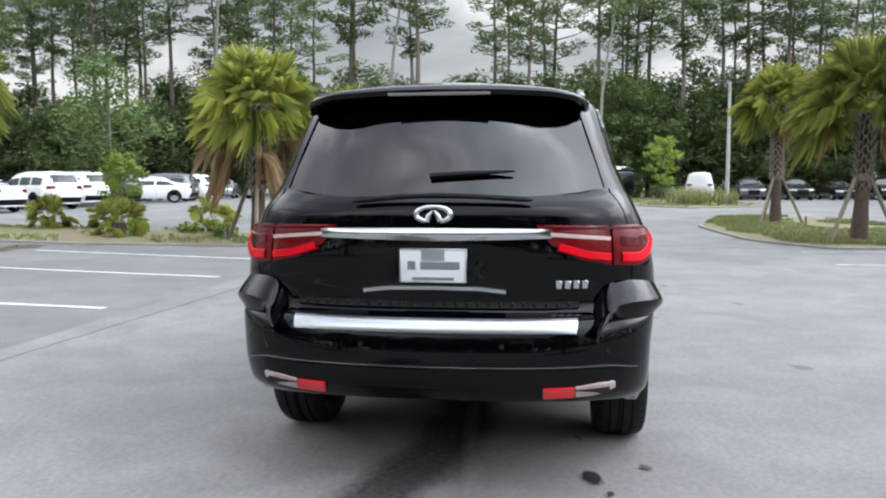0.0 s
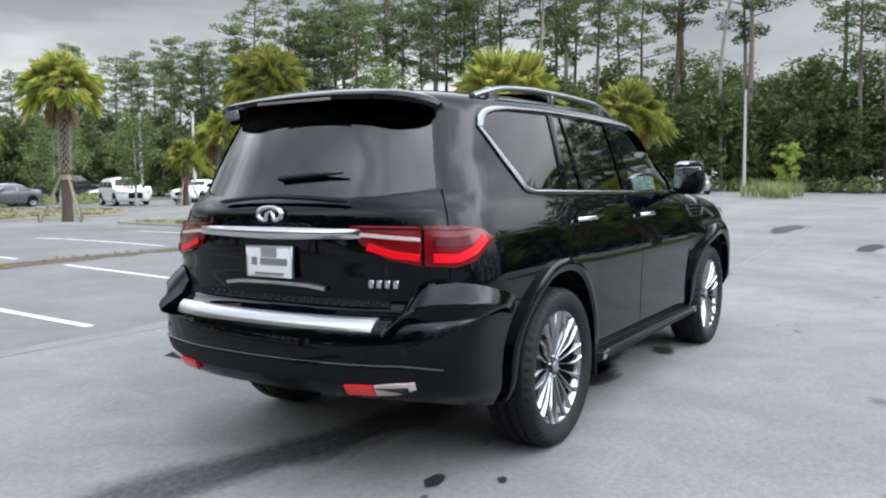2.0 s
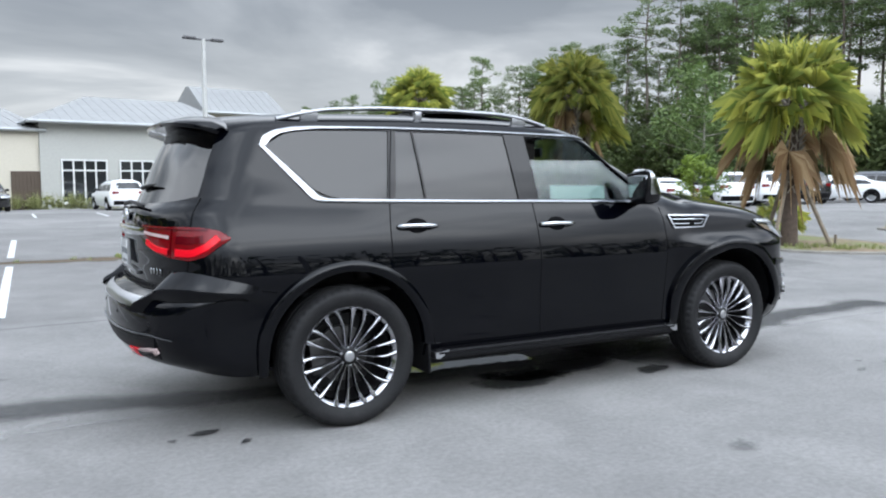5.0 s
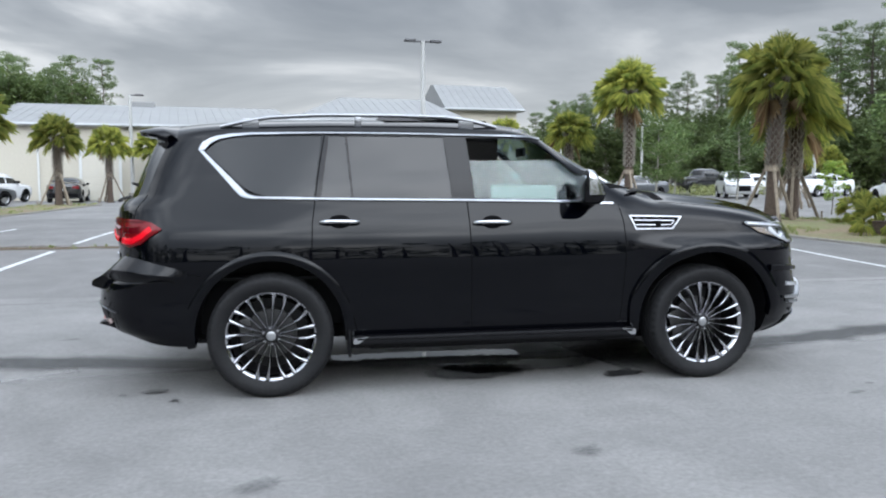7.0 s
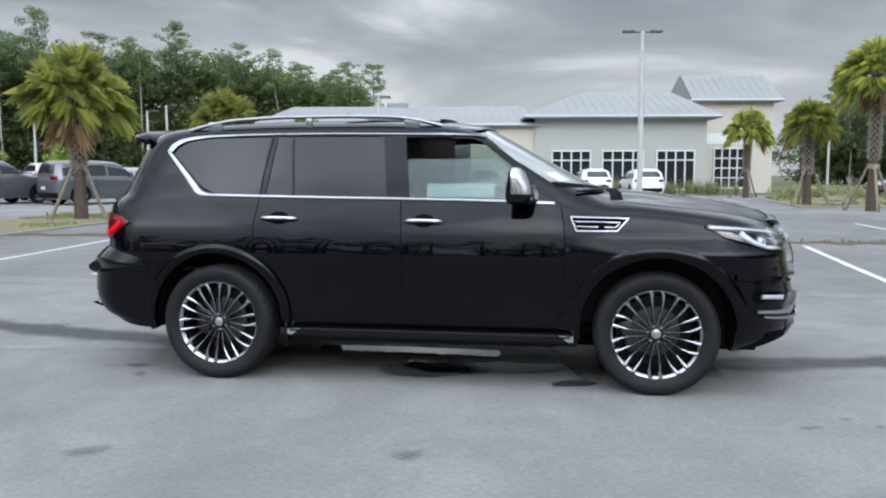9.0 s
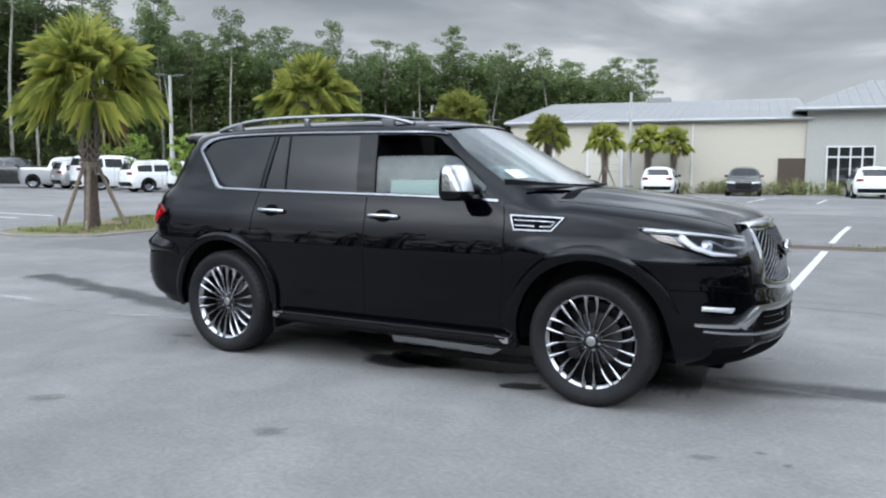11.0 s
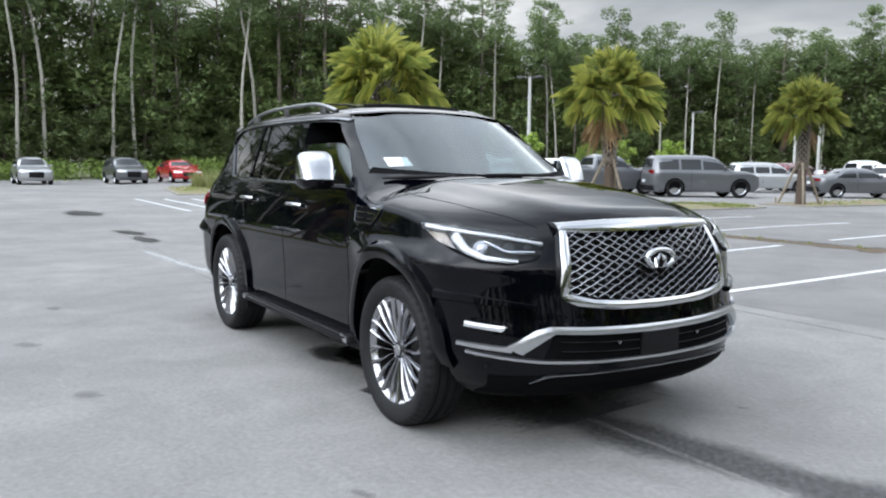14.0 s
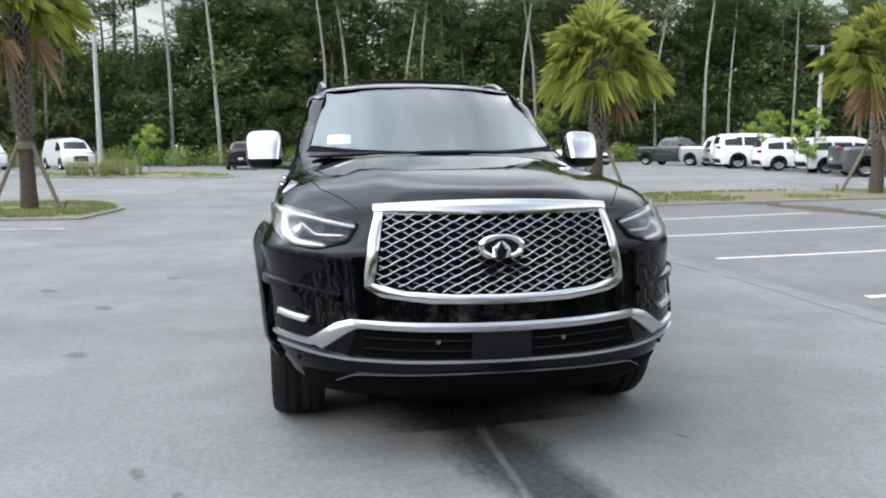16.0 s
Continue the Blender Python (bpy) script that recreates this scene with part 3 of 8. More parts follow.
CAR_COLOURS = {
    "white": mat("white_car_paint", (0.78, 0.79, 0.80), rough=0.25, coat=1.0, grain=0.02),
    "silver": mat("silver_car_paint", (0.42, 0.43, 0.44), rough=0.3, metal=0.6, coat=1.0, grain=0.03),
    "grey": mat("grey_car_paint", (0.12, 0.125, 0.135), rough=0.3, metal=0.5, coat=1.0, grain=0.04),
    "black": mat("black_parked_paint", (0.012, 0.012, 0.013), rough=0.2, coat=1.0, grain=0.05),
    "red": mat("red_car_paint", (0.36, 0.012, 0.018), rough=0.25, coat=1.0, grain=0.03),
    "maroon": mat("maroon_car_paint", (0.12, 0.02, 0.025), rough=0.25, coat=1.0, grain=0.03),
    "blue": mat("dark_blue_car_paint", (0.025, 0.035, 0.075), rough=0.25, coat=1.0, grain=0.03),
}

# ---------------------------------------------------------------- the lie of the land
def rise(x, y):
    """The lot is flat round the car and climbs a little towards its edges."""
    return 0.22 * sstep(2, 14, y) + 0.25 * sstep(12, 37, np.abs(x))


def land(name, xs, ys, z, material):
    gx, gy = np.meshgrid(xs, ys, indexing="ij")
    gz = rise(gx, gy) + z
    nx, ny = len(xs), len(ys)
    verts = np.stack([gx, gy, gz], -1).reshape(-1, 3).tolist()
    faces = [(i * ny + j, (i + 1) * ny + j, (i + 1) * ny + j + 1, i * ny + j + 1) for i in range(nx - 1) for j in range(ny - 1)]
    return new(name, mesh_of(name, verts, faces, material))


def spread(a, b, step, far):
    s = list(np.arange(a, b + 0.01, step))
    k, out = step, []
    while True:
        k *= 1.6
        if (out[-1] if out else b) + k > far:
            break
        out.append((out[-1] if out else b) + k)
    low = [a + b - v for v in out][::-1]
    return np.array([-far] * 0 + low + s + out + [])


ground = land("ground", spread(-80, 80, 4, 2500), spread(-80, 80, 4, 2500), -0.06, M_GROUND)
tagged(ground, "rough grass and bare earth beyond the car park", "ground", kind="structure")
lot = land("road", np.arange(-72, 72.1, 1.5), np.arange(-45, 46.1, 1.5), 0.0, M_ASPHALT)
tagged(lot, "worn pale grey asphalt of the car park", "asphalt", kind="structure")

# ---------------------------------------------------------------- the black SUV
# x ahead, y to the car's left, z up; the axles stand at x = -1.5375 and 1.5375
AXLE, HUB, TYRE = 1.5375, 0.41, 0.412

TOP = pchip([(-2.9, 1.62), (-2.45, 1.785), (-2.2, 1.828), (-1.9, 1.855), (-1.5, 1.876), (-1.0, 1.886), (-0.5, 1.886), (0.0, 1.870), (0.2, 1.852), (0.35, 1.822), (0.5, 1.748),
             (0.7, 1.634), (0.88, 1.530), (1.05, 1.436), (1.17, 1.376), (1.25, 1.348), (1.4, 1.334), (1.6, 1.312), (2.0, 1.258), (2.2, 1.22), (2.35, 1.185), (2.45, 1.145), (2.6, 1.10)])
BOT = pchip([(-2.8, 0.46), (-2.5, 0.42), (-2.1, 0.35), (-1.2, 0.36), (1.0, 0.36), (2.0, 0.27), (2.3, 0.28), (2.6, 0.34)])
CROWN = pchip([(-2.8, 0.13), (-1.0, 0.13), (0.1, 0.14), (0.35, 0.20), (0.6, 0.33), (0.95, 0.33), (1.15, 0.24), (1.35, 0.16), (2.1, 0.16), (2.5, 0.14)])
NOSE = pchip([(0.22, 2.30), (0.27, 2.36), (0.32, 2.46), (0.38, 2.535), (0.45, 2.555), (0.60, 2.555), (0.70, 2.535), (0.82, 2.51), (0.95, 2.485), (1.05, 2.445), (1.13, 2.41), (1.2, 2.38), (2.0, 2.37)])
TAIL = pchip([(0.40, -2.58), (0.45, -2.67), (0.52, -2.715), (0.567, -2.732), (0.62, -2.742), (0.70, -2.735), (0.755, -2.72), (0.785, -2.70), (0.815, -2.63), (0.86, -2.605), (0.95, -2.605),
              (1.05, -2.612), (1.15, -2.610), (1.235, -2.606), (1.29, -2.575), (1.33, -2.525), (1.40, -2.502), (1.52, -2.462), (1.62, -2.416), (1.70, -2.372), (1.78, -2.325), (1.9, -2.25)])
WIDE = pchip([(0.26, 0.84), (0.36, 0.915), (0.45, 0.945), (0.55, 0.948), (0.65, 0.950), (0.78, 0.957), (0.90, 0.965), (0.97, 0.960), (1.04, 0.948), (1.10, 0.934), (1.17, 0.915), (1.24, 0.893), (1.30, 0.872),
              (1.36, 0.858), (1.48, 0.828), (1.6, 0.790), (1.7, 0.758), (1.77, 0.735), (1.9, 0.69)])


def car_width(x, z):
    w = WIDE(z)
    w = w + 0.026 * sstep(0.85, 1.25, x) * sstep(0.85, 1.0, z) * (1 - sstep(1.17, 1.32, z))
    w = w + 0.016 * sstep(-1.0, -1.5, x) * sstep(0.6, 0.9, z) * (1 - sstep(1.1, 1.3, z))
    w = w - 0.040 * sstep(-1.0, -2.4, x) * sstep(1.25, 1.5, z)
    w = w + 0.056 * sstep(0.95, 1.4, x) * sstep(0.40, 0.55, z) * (1 - sstep(0.92, 1.06, z))
    return w


def hood_lift(x, y, z):
    """The raised middle of the bonnet, between two creases."""
    a = np.abs(y)
    edge = 0.50 + 0.16 * np.clip((2.3 - x) / 1.1, 0, 1)
    return 0.020 * (1 - sstep(edge - 0.09, edge + 0.02, a)) * sstep(1.18, 1.35, x) * (1 - sstep(2.30, 2.45, x)) * sstep(1.02, 1.10, z)


CAR = dict(ztop=TOP, zbot=BOT, crown=CROWN, nose=NOSE, tail=TAIL, wide=car_width, rf=0.72, rr=0.46, n=2.5, nfront=2.6, npow=2.6, lift=hood_lift)
car_verts, car_faces = shell(CAR, nr=18, nm=110, nf=18, nl=74, nt=14)
hull = Hull(car_verts, car_faces)
SIDE, FRONT, BACK, UP = (0, -1, 0), (1, 0, 0), (-1, 0, 0), (0, 0, 1)


def solid(name, verts, faces, material):
    bm = bmesh.new()
    vs = [bm.verts.new(v) for v in verts]
    for f in faces:
        bm.faces.new([vs[i] for i in f])
    bmesh.ops.recalc_face_normals(bm, faces=bm.faces)
    me = bpy.data.meshes.new(name)
    bm.to_mesh(me)
    bm.free()
    me.materials.append(material)
    return new(name, me)


def prism(poly, axis, a, b):
    """A closed prism from a 2D polygon: (x, z) along y, or (y, z) along x."""
    put = (lambda p, d: (p[0], d, p[1])) if axis == "y" else (lambda p, d: (d, p[0], p[1]))
    n = len(poly)
    verts = [put(p, a) for p in poly] + [put(p, b) for p in poly]
    faces = [tuple(range(n)), tuple(range(2 * n - 1, n - 1, -1))]
    faces += [(i, i + n, (i + 1) % n + n, (i + 1) % n) for i in range(n)]
    return verts, faces


# window outlines in side view, as upper and lower lines from rear to front
Q_TOP = [(-1.945, 1.640), (-1.915, 1.682), (-1.86, 1.712), (-1.77, 1.729), (-1.66, 1.737), (-1.40, 1.743), (-1.185, 1.745)]
Q_BOT = [(-1.945, 1.630), (-1.80, 1.490), (-1.705, 1.392), (-1.665, 1.356), (-1.62, 1.342), (-1.45, 1.334), (-1.245, 1.328)]
R_TOP = [(-1.135, 1.744), (-0.8, 1.744), (-0.345, 1.738)]
R_BOT = [(-1.195, 1.326), (-0.8, 1.318), (-0.300, 1.312)]
F_TOP = [(-0.185, 1.735), (0.10, 1.732), (0.27, 1.722), (0.335, 1.705), (0.55, 1.535), (0.70, 1.415), (0.752, 1.365)]
F_BOT = [(-0.140, 1.310), (0.10, 1.306), (0.25, 1.304), (0.38, 1.302), (0.52, 1.300), (0.66, 1.297), (0.752, 1.296)]
SHIELD_TOP = [(-0.640, 1.782), (-0.33, 1.806), (0, 1.814), (0.33, 1.806), (0.640, 1.782)]
SHIELD_LOW = [(-0.772, 1.398), (-0.4, 1.374), (0, 1.366), (0.4, 1.374), (0.772, 1.398)]
SHIELD = [*SHIELD_TOP, *SHIELD_LOW[::-1]]
BACKLIGHT = [(-0.735, 1.352), (-0.690, 1.50), (-0.625, 1.70), (-0.3, 1.722), (0, 1.728), (0.3, 1.722), (0.625, 1.70), (0.690, 1.50), (0.735, 1.352), (0.62, 1.325), (0.40, 1.312), (0, 1.310), (-0.40, 1.312), (-0.62, 1.325)]

inner = dict(CAR)
inner["ztop"] = lambda x: TOP(x) - 0.05
inner["zbot"] = lambda x: np.full_like(np.asarray(x, float), 0.74)
inner["nose"] = lambda z: np.full_like(np.asarray(z, float), 1.10)
inner["tail"] = lambda z: TAIL(z) + 0.055
inner["wide"] = lambda x, z: car_width(x, z) - 0.05
inner["rf"], inner["rr"], inner["lift"] = 0.12, 0.42, (lambda x, y, z: 0 * z)


def cut_body():
    """The body shell with its cabin, window openings and wheel arches cut out."""
    body = solid("body_shell", car_verts, car_faces, M_PAINT)
    cutters = [solid("cut", *shell(inner, nr=8, nm=40, nf=5, nl=24, nt=8), M_CABIN)]
    for sign in (-1, 1):
        for top, bot in ((Q_TOP, Q_BOT), (R_TOP, R_BOT), (F_TOP, F_BOT)):
            poly = [*top, *bot[::-1]]
            cutters.append(solid("cut", *prism(poly, "y", sign * 0.45, sign * 1.2), M_BLACKGLOSS))
        for ax, r in ((-AXLE, 0.490), (AXLE, 0.505)):
            ring = [(ax + r * math.cos(k * math.pi / 32), HUB + 0.02 + r * math.sin(k * math.pi / 32)) for k in range(33)]
            ring = [(ring[0][0], 0.1), *ring, (ring[-1][0], 0.1)]
            cutters.append(solid("cut", *prism(ring, "y", sign * 0.58, sign * 1.3), M_PLASTIC))
    cutters.append(solid("cut", *prism(SHIELD, "x", 0.12, 1.6), M_BLACKGLOSS))
    cutters.append(solid("cut", *prism(BACKLIGHT, "x", -2.8, -2.15), M_BLACKGLOSS))
    for c in cutters:
        mod = body.modifiers.new("cut", "BOOLEAN")
        mod.operation, mod.solver, mod.object = "DIFFERENCE", "EXACT", c
        mod.material_mode = "TRANSFER"
    deps = bpy.context.evaluated_depsgraph_get()
    me = bpy.data.meshes.new_from_object(body.evaluated_get(deps))
    old = body.data
    bpy.data.objects.remove(body)
    bpy.data.meshes.remove(old)
    for c in cutters:
        data = c.data
        bpy.data.objects.remove(c)
        bpy.data.meshes.remove(data)
    return me


def panel_of(c, n, kind):
    """The body panel to which a face belongs, by its place."""
    x, y, z = c
    a = abs(y)
    side = "left" if y > 0 else "right"
    if kind == "black_plastic":
        return "wheel_arch_liner", side + ("f" if x > 0 else "r")
    if kind == "cabin_black":
        return "cabin_lining", ""
    if z > 1.765 and -2.4 < x < 0.5:
        return "roof_panel", ""
    if x > 1.22 and n[2] > 0.55 and z > 1.02:
        return "bonnet", ""
    if x > 2.02 and z < 1.02:
        return "front_bumper", ""
    if z > 1.302 and -2.3 < x < 1.22:
        return "window_surround", side
    if -0.19 < x < 0.93 and a > 0.5 and z > 0.40:
        return "front_door", side
    if -1.25 < x < -0.19 and a > 0.5 and z > 0.40:
        return "rear_door", side
    if x > 0.93:
        return "front_wing", side
    if x < -2.25 and a < 0.76 and z > 0.81:
        return "tailgate", ""
    if x < -2.0 and z < 0.83:
        return "rear_bumper", ""
    if z < 0.40:
        return "underbody", ""
    return "rear_quarter_panel", side


suv = holder("suv", pose(0, 0, 0), "black full-size SUV with chrome trim and tinted rear windows", "car")


def build_body():
    whole = cut_body()
    bm = bmesh.new()
    bm.from_mesh(whole)
    for x in (0.93, -0.19, -1.25):
        bmesh.ops.bisect_plane(bm, geom=bm.verts[:] + bm.edges[:] + bm.faces[:], dist=1e-5, plane_co=(x, 0, 0), plane_no=(1, 0, 0))
    bm.to_mesh(whole)
    bm.free()
    whole.polygons.foreach_set("use_smooth", [True] * len(whole.polygons))
    whole.set_sharp_from_angle(angle=radians(32))
    whole.update()
    corner = [Vector(c.vector) for c in whole.corner_normals]
    names = [m.name if m else "" for m in whole.materials]
    groups = {}
    for p in whole.polygons:
        groups.setdefault(panel_of(p.center, p.normal, names[p.material_index]), []).append(p)
    for (name, _), polys in sorted(groups.items()):
        ids, verts, faces, mats, normals = {}, [], [], [], []
        for p in polys:
            f = []
            for v, l in zip(p.vertices, p.loop_indices):
                if v not in ids:
                    ids[v] = len(verts)
                    verts.append(whole.vertices[v].co[:])
                f.append(ids[v])
                normals.append(corner[l])
            faces.append(f)
            mats.append(p.material_index)
        me = bpy.data.meshes.new(name)
        me.from_pydata(verts, [], faces)
        for m in whole.materials:
            me.materials.append(m)
        me.polygons.foreach_set("material_index", mats)
        me.polygons.foreach_set("use_smooth", [True] * len(faces))
        me.normals_split_custom_set(normals)
        me.update()
        piece(name, me, suv)
    bpy.data.meshes.remove(whole)


build_body()


def on(name, made, material, parent=None, label="", sharp=45):
    return piece(name, mesh_of(name, *made, material, True, sharp), parent or suv, label)


def s3(line, y=-0.9):
    """A side-view line (x, z) as 3D points."""
    return [(x, y, z) for x, z in line]


def f3(line, x=2.5):
    return [(x, y, z) for y, z in line]


# glass
for mirror in (False, True):
    on("quarter_window", hull.sheet(s3(Q_TOP), s3(Q_BOT), SIDE, -0.008, 0.004, 22, 9, mirror=mirror, ease=6), M_GLASSDARK, label="dark tinted glass")
    on("rear_door_window", hull.sheet(s3(R_TOP), s3(R_BOT), SIDE, -0.008, 0.004, 14, 9, mirror=mirror, ease=6), M_GLASSDARK, label="dark tinted glass")
    on("window_divider", hull.band(s3([(-1.02, 1.742), (-0.985, 1.32)]), 0.014, SIDE, 0.0, 0.006, 10, mirror), M_BLACKGLOSS)
on("front_door_window", hull.sheet(s3(F_TOP), s3(F_BOT), SIDE, -0.010, 0.004, 26, 8, mirror=True), M_GLASS, label="clear glass, wound up")
on("front_door_window", hull.sheet(s3([(-0.165, 1.578), (0.10, 1.580), (0.48, 1.582), (0.55, 1.530), (0.70, 1.413), (0.752, 1.363)]), s3(F_BOT), SIDE, -0.014, 0.004, 26, 8), M_GLASS, label="clear glass, wound half down")


def screen(poly_top, poly_bot, way, material, name, lift=-0.006):
    return on(name, hull.sheet(poly_top, poly_bot, way, lift, 0.005, 30, 14, ease=14), material)


screen(f3(SHIELD_TOP, 0.5), f3(SHIELD_LOW, 1.1), FRONT, M_SHIELD, "windscreen")
screen([(-2.4, y, z) for y, z in [(-0.625, 1.70), (-0.3, 1.722), (0, 1.728), (0.3, 1.722), (0.625, 1.70)]],
       [(-2.4, y, z) for y, z in [(-0.735, 1.352), (-0.62, 1.325), (-0.40, 1.312), (0, 1.310), (0.40, 1.312), (0.62, 1.325), (0.735, 1.352)]], BACK, M_GLASSREAR, "rear_window")
# black border round the screens
on("windscreen_border", hull.band(f3(SHIELD_LOW, 1.1), 0.06, FRONT, 0.001, 0.004, 40), M_DARK)
on("windscreen_top_trim", hull.band(f3([(y, z + 0.014) for y, z in SHIELD_TOP], 0.5), 0.014, FRONT, 0.002, 0.004, 40), M_SATIN, label="thin pale trim above the windscreen")

# chrome round the side windows
O_TOP = [(-1.992, 1.640), (-1.97, 1.690), (-1.90, 1.727), (-1.79, 1.748), (-1.66, 1.756), (-1.40, 1.761), (-1.17, 1.763), (-0.7, 1.763), (-0.2, 1.756), (0.15, 1.751), (0.30, 1.744), (0.375, 1.732)]
I_TOP = [(-1.952, 1.638), (-1.92, 1.680), (-1.862, 1.712), (-1.77, 1.731), (-1.66, 1.741), (-1.40, 1.749), (-1.17, 1.752), (-0.7, 1.752), (-0.2, 1.745), (0.15, 1.740), (0.29, 1.733), (0.362, 1.722)]
O_LOW = [(-1.992, 1.640), (-1.855, 1.485), (-1.750, 1.364), (-1.715, 1.326), (-1.66, 1.313), (-1.45, 1.306), (-1.23, 1.302), (-0.7, 1.294), (-0.2, 1.288), (0.3, 1.280), (0.6, 1.274), (0.86, 1.264)]
I_LOW = [(-1.962, 1.632), (-1.815, 1.486), (-1.716, 1.384), (-1.680, 1.346), (-1.625, 1.330), (-1.45, 1.328), (-1.23, 1.322), (-0.7, 1.313), (-0.2, 1.306), (0.3, 1.298), (0.6, 1.291), (0.86, 1.278)]
for mirror in (False, True):
    on("window_chrome", hull.sheet(s3(O_TOP), s3(I_TOP), SIDE, 0.010, 0.014, 80, 4, 0.003, mirror), M_TRIM, label="chrome upper window trim")
    on("belt_chrome", hull.sheet(s3(I_LOW), s3(O_LOW), SIDE, 0.010, 0.014, 90, 4, 0.003, mirror), M_TRIM, label="chrome belt-line trim")

# seams between the panels
SEAMS = [
    [(-1.165, 1.745), (-1.21, 1.50), (-1.235, 1.31), (-1.258, 1.15), (-1.262, 0.98)],
    [(-0.20, 1.29), (-0.188, 1.10), (-0.182, 0.80), (-0.180, 0.43)],
    [(0.90, 1.262), (0.925, 1.15), (0.935, 0.95), (0.925, 0.70), (0.90, 0.43)],
    [(-1.02, 0.60), (-0.985, 0.50), (-0.97, 0.43)],
    [(-1.97, 0.82), (-2.06, 0.835), (-2.20, 0.84)],
]
for mirror in (False, True):
    for line in SEAMS:
        on("panel_gap", hull.band(s3(line), 0.007, SIDE, 0.0012, 0.004, 24, mirror), M_DARK)
    on("tailgate_gap", hull.band([(-2.3, -0.735, 1.345), (-2.3, -0.755, 1.22), (-2.3, -0.765, 1.0), (-2.3, -0.74, 0.83)], 0.008, (-0.8, -0.6, 0), 0.0012, 0.004, 24, mirror), M_DARK)
    on("bonnet_gap", hull.band([(1.25, -0.80, 1.3), (1.6, -0.795, 1.25), (2.0, -0.74, 1.2), (2.3, -0.60, 1.15)], 0.0045, (0, -0.5, 1), 0.0012, 0.004, 30, mirror), M_DARK)

# wheel arch flares
for mirror in (False, True):
    for ax, r0, r1 in ((-AXLE, 0.486, 0.560), (AXLE, 0.500, 0.592)):
        inr, out = [], []
        for k in range(41):
            a = math.radians(3 + 185 * k / 40) if ax > 0 else math.radians(2 + 188 * k / 40)
            inr.append((ax + r0 * math.cos(a), -0.95, HUB + 0.02 + r0 * math.sin(a)))
            ro = r1 if math.sin(a) > 0.3 else r0 + (r1 - r0) * (0.75 + 0.25 * max(0, math.sin(a)) / 0.3)
            out.append((ax + ro * math.cos(a), -0.95, HUB + ro * math.sin(a) + 0.005))
        on("wheel_arch_flare", hull.sheet(inr, out, SIDE, 0.026, 0.05, 41, 6, 0.012, mirror), M_PAINT)

# door handles
for mirror in (False, True):
    for cx, cz in ((-1.075, 1.163), (-0.030, 1.150)):
        base, _ = hull.drop((cx, -0.95, cz), SIDE)
        sy = 1 if mirror else -1
        pts = [(cx + dx, (abs(base.y) + dy) * sy, cz + dz) for dx, dy, dz in ((-0.125, 0.012, -0.002), (-0.105, 0.034, 0.002), (-0.05, 0.044, 0.004), (0.05, 0.044, 0.003), (0.105, 0.034, 0.0), (0.125, 0.012, -0.003))]
        on("door_handle", facing(*tube(rounded(pts, 20, 1), 0.015, 10, True, 0.9)), M_CHROME, label="chrome handle")
        # a flat dark patch stands in for the shade inside the handle cup
        cup = [(cx + 0.075 * math.cos(a), 0.045 * math.sin(a) + cz) for a in np.linspace(math.pi, 0, 13)]
        low = [(cx + 0.075 * math.cos(a), -0.045 * math.sin(a) + cz) for a in np.linspace(math.pi, 0, 13)]
        on("handle_recess", hull.sheet(s3(cup), s3(low), SIDE, 0.002, 0.006, 14, 7, mirror=mirror), M_DARK)

# wing vents: a chrome frame with bars
for mirror in (False, True):
    frame_top, frame_bot = [(0.970, 1.182), (1.350, 1.174)], [(1.010, 1.090), (1.275, 1.092)]
    on("wing_vent_recess", hull.sheet(s3(frame_top), s3(frame_bot), SIDE, 0.003, 0.006, 14, 6, mirror=mirror), M_DARK)
    vent = [[(0.970, 1.180), (1.350, 1.172)], [(1.346, 1.174), (1.272, 1.091)], [(1.275, 1.091), (1.008, 1.089)], [(1.010, 1.088), (0.970, 1.182)]]
    for line in vent:
        on("wing_vent_frame", hull.band(s3(line), 0.013, SIDE, 0.013, 0.004, 12, mirror, 0), M_TRIM)
    for line in ([(1.00, 1.150), (1.295, 1.147), (1.265, 1.116), (1.19, 1.116)], [(1.01, 1.119), (1.15, 1.117)]):
        on("wing_vent_bar", hull.band(s3(line), 0.009, SIDE, 0.011, 0.004, 18, mirror, 0), M_TRIM)

# side steps
for sign in (-1, 1):
    step = box_bm(1.98, 0.155, 0.055, 0, sign * 0.925, 0.365, 0.018, 3)
    part("side_step", step, M_PLASTIC, suv, "black ribbed running board")
    for k in range(5):
        part("step_rib", box_bm(1.86, 0.010, 0.006, 0, sign * (0.885 + 0.024 * k), 0.394), M_BLACKGLOSS, suv)
    part("step_trim", box_bm(1.95, 0.012, 0.014, 0, sign * 1.003, 0.378, 0.004, 2), M_BLACKGLOSS, suv)
    for x in (-0.975, 0.975):
        bm = bmesh.new()
        d = 1 if x > 0 else -1
        p = [(x - d * 0.075, sign * 1.006, 0.392), (x + d * 0.022, sign * 1.006, 0.384), (x + d * 0.022, sign * 1.006, 0.348), (x - d * 0.01, sign * 1.006, 0.346)]
        q = [(a, sign * 0.86, c) for a, b, c in p]
        vs = [bm.verts.new(v) for v in p + q]
        for f in ((0, 1, 2, 3), (7, 6, 5, 4), (0, 4, 5, 1), (1, 5, 6, 2), (2, 6, 7, 3), (3, 7, 4, 0)):
            bm.faces.new([vs[i] for i in f])
        bmesh.ops.recalc_face_normals(bm, faces=bm.faces)
        part("step_end_cap", bm, M_SATIN, suv, "silver step end cap")
    part("sill_panel", box_bm(2.05, 0.05, 0.12, 0, sign * 0.90, 0.36, 0.015, 2), M_PLASTIC, suv)

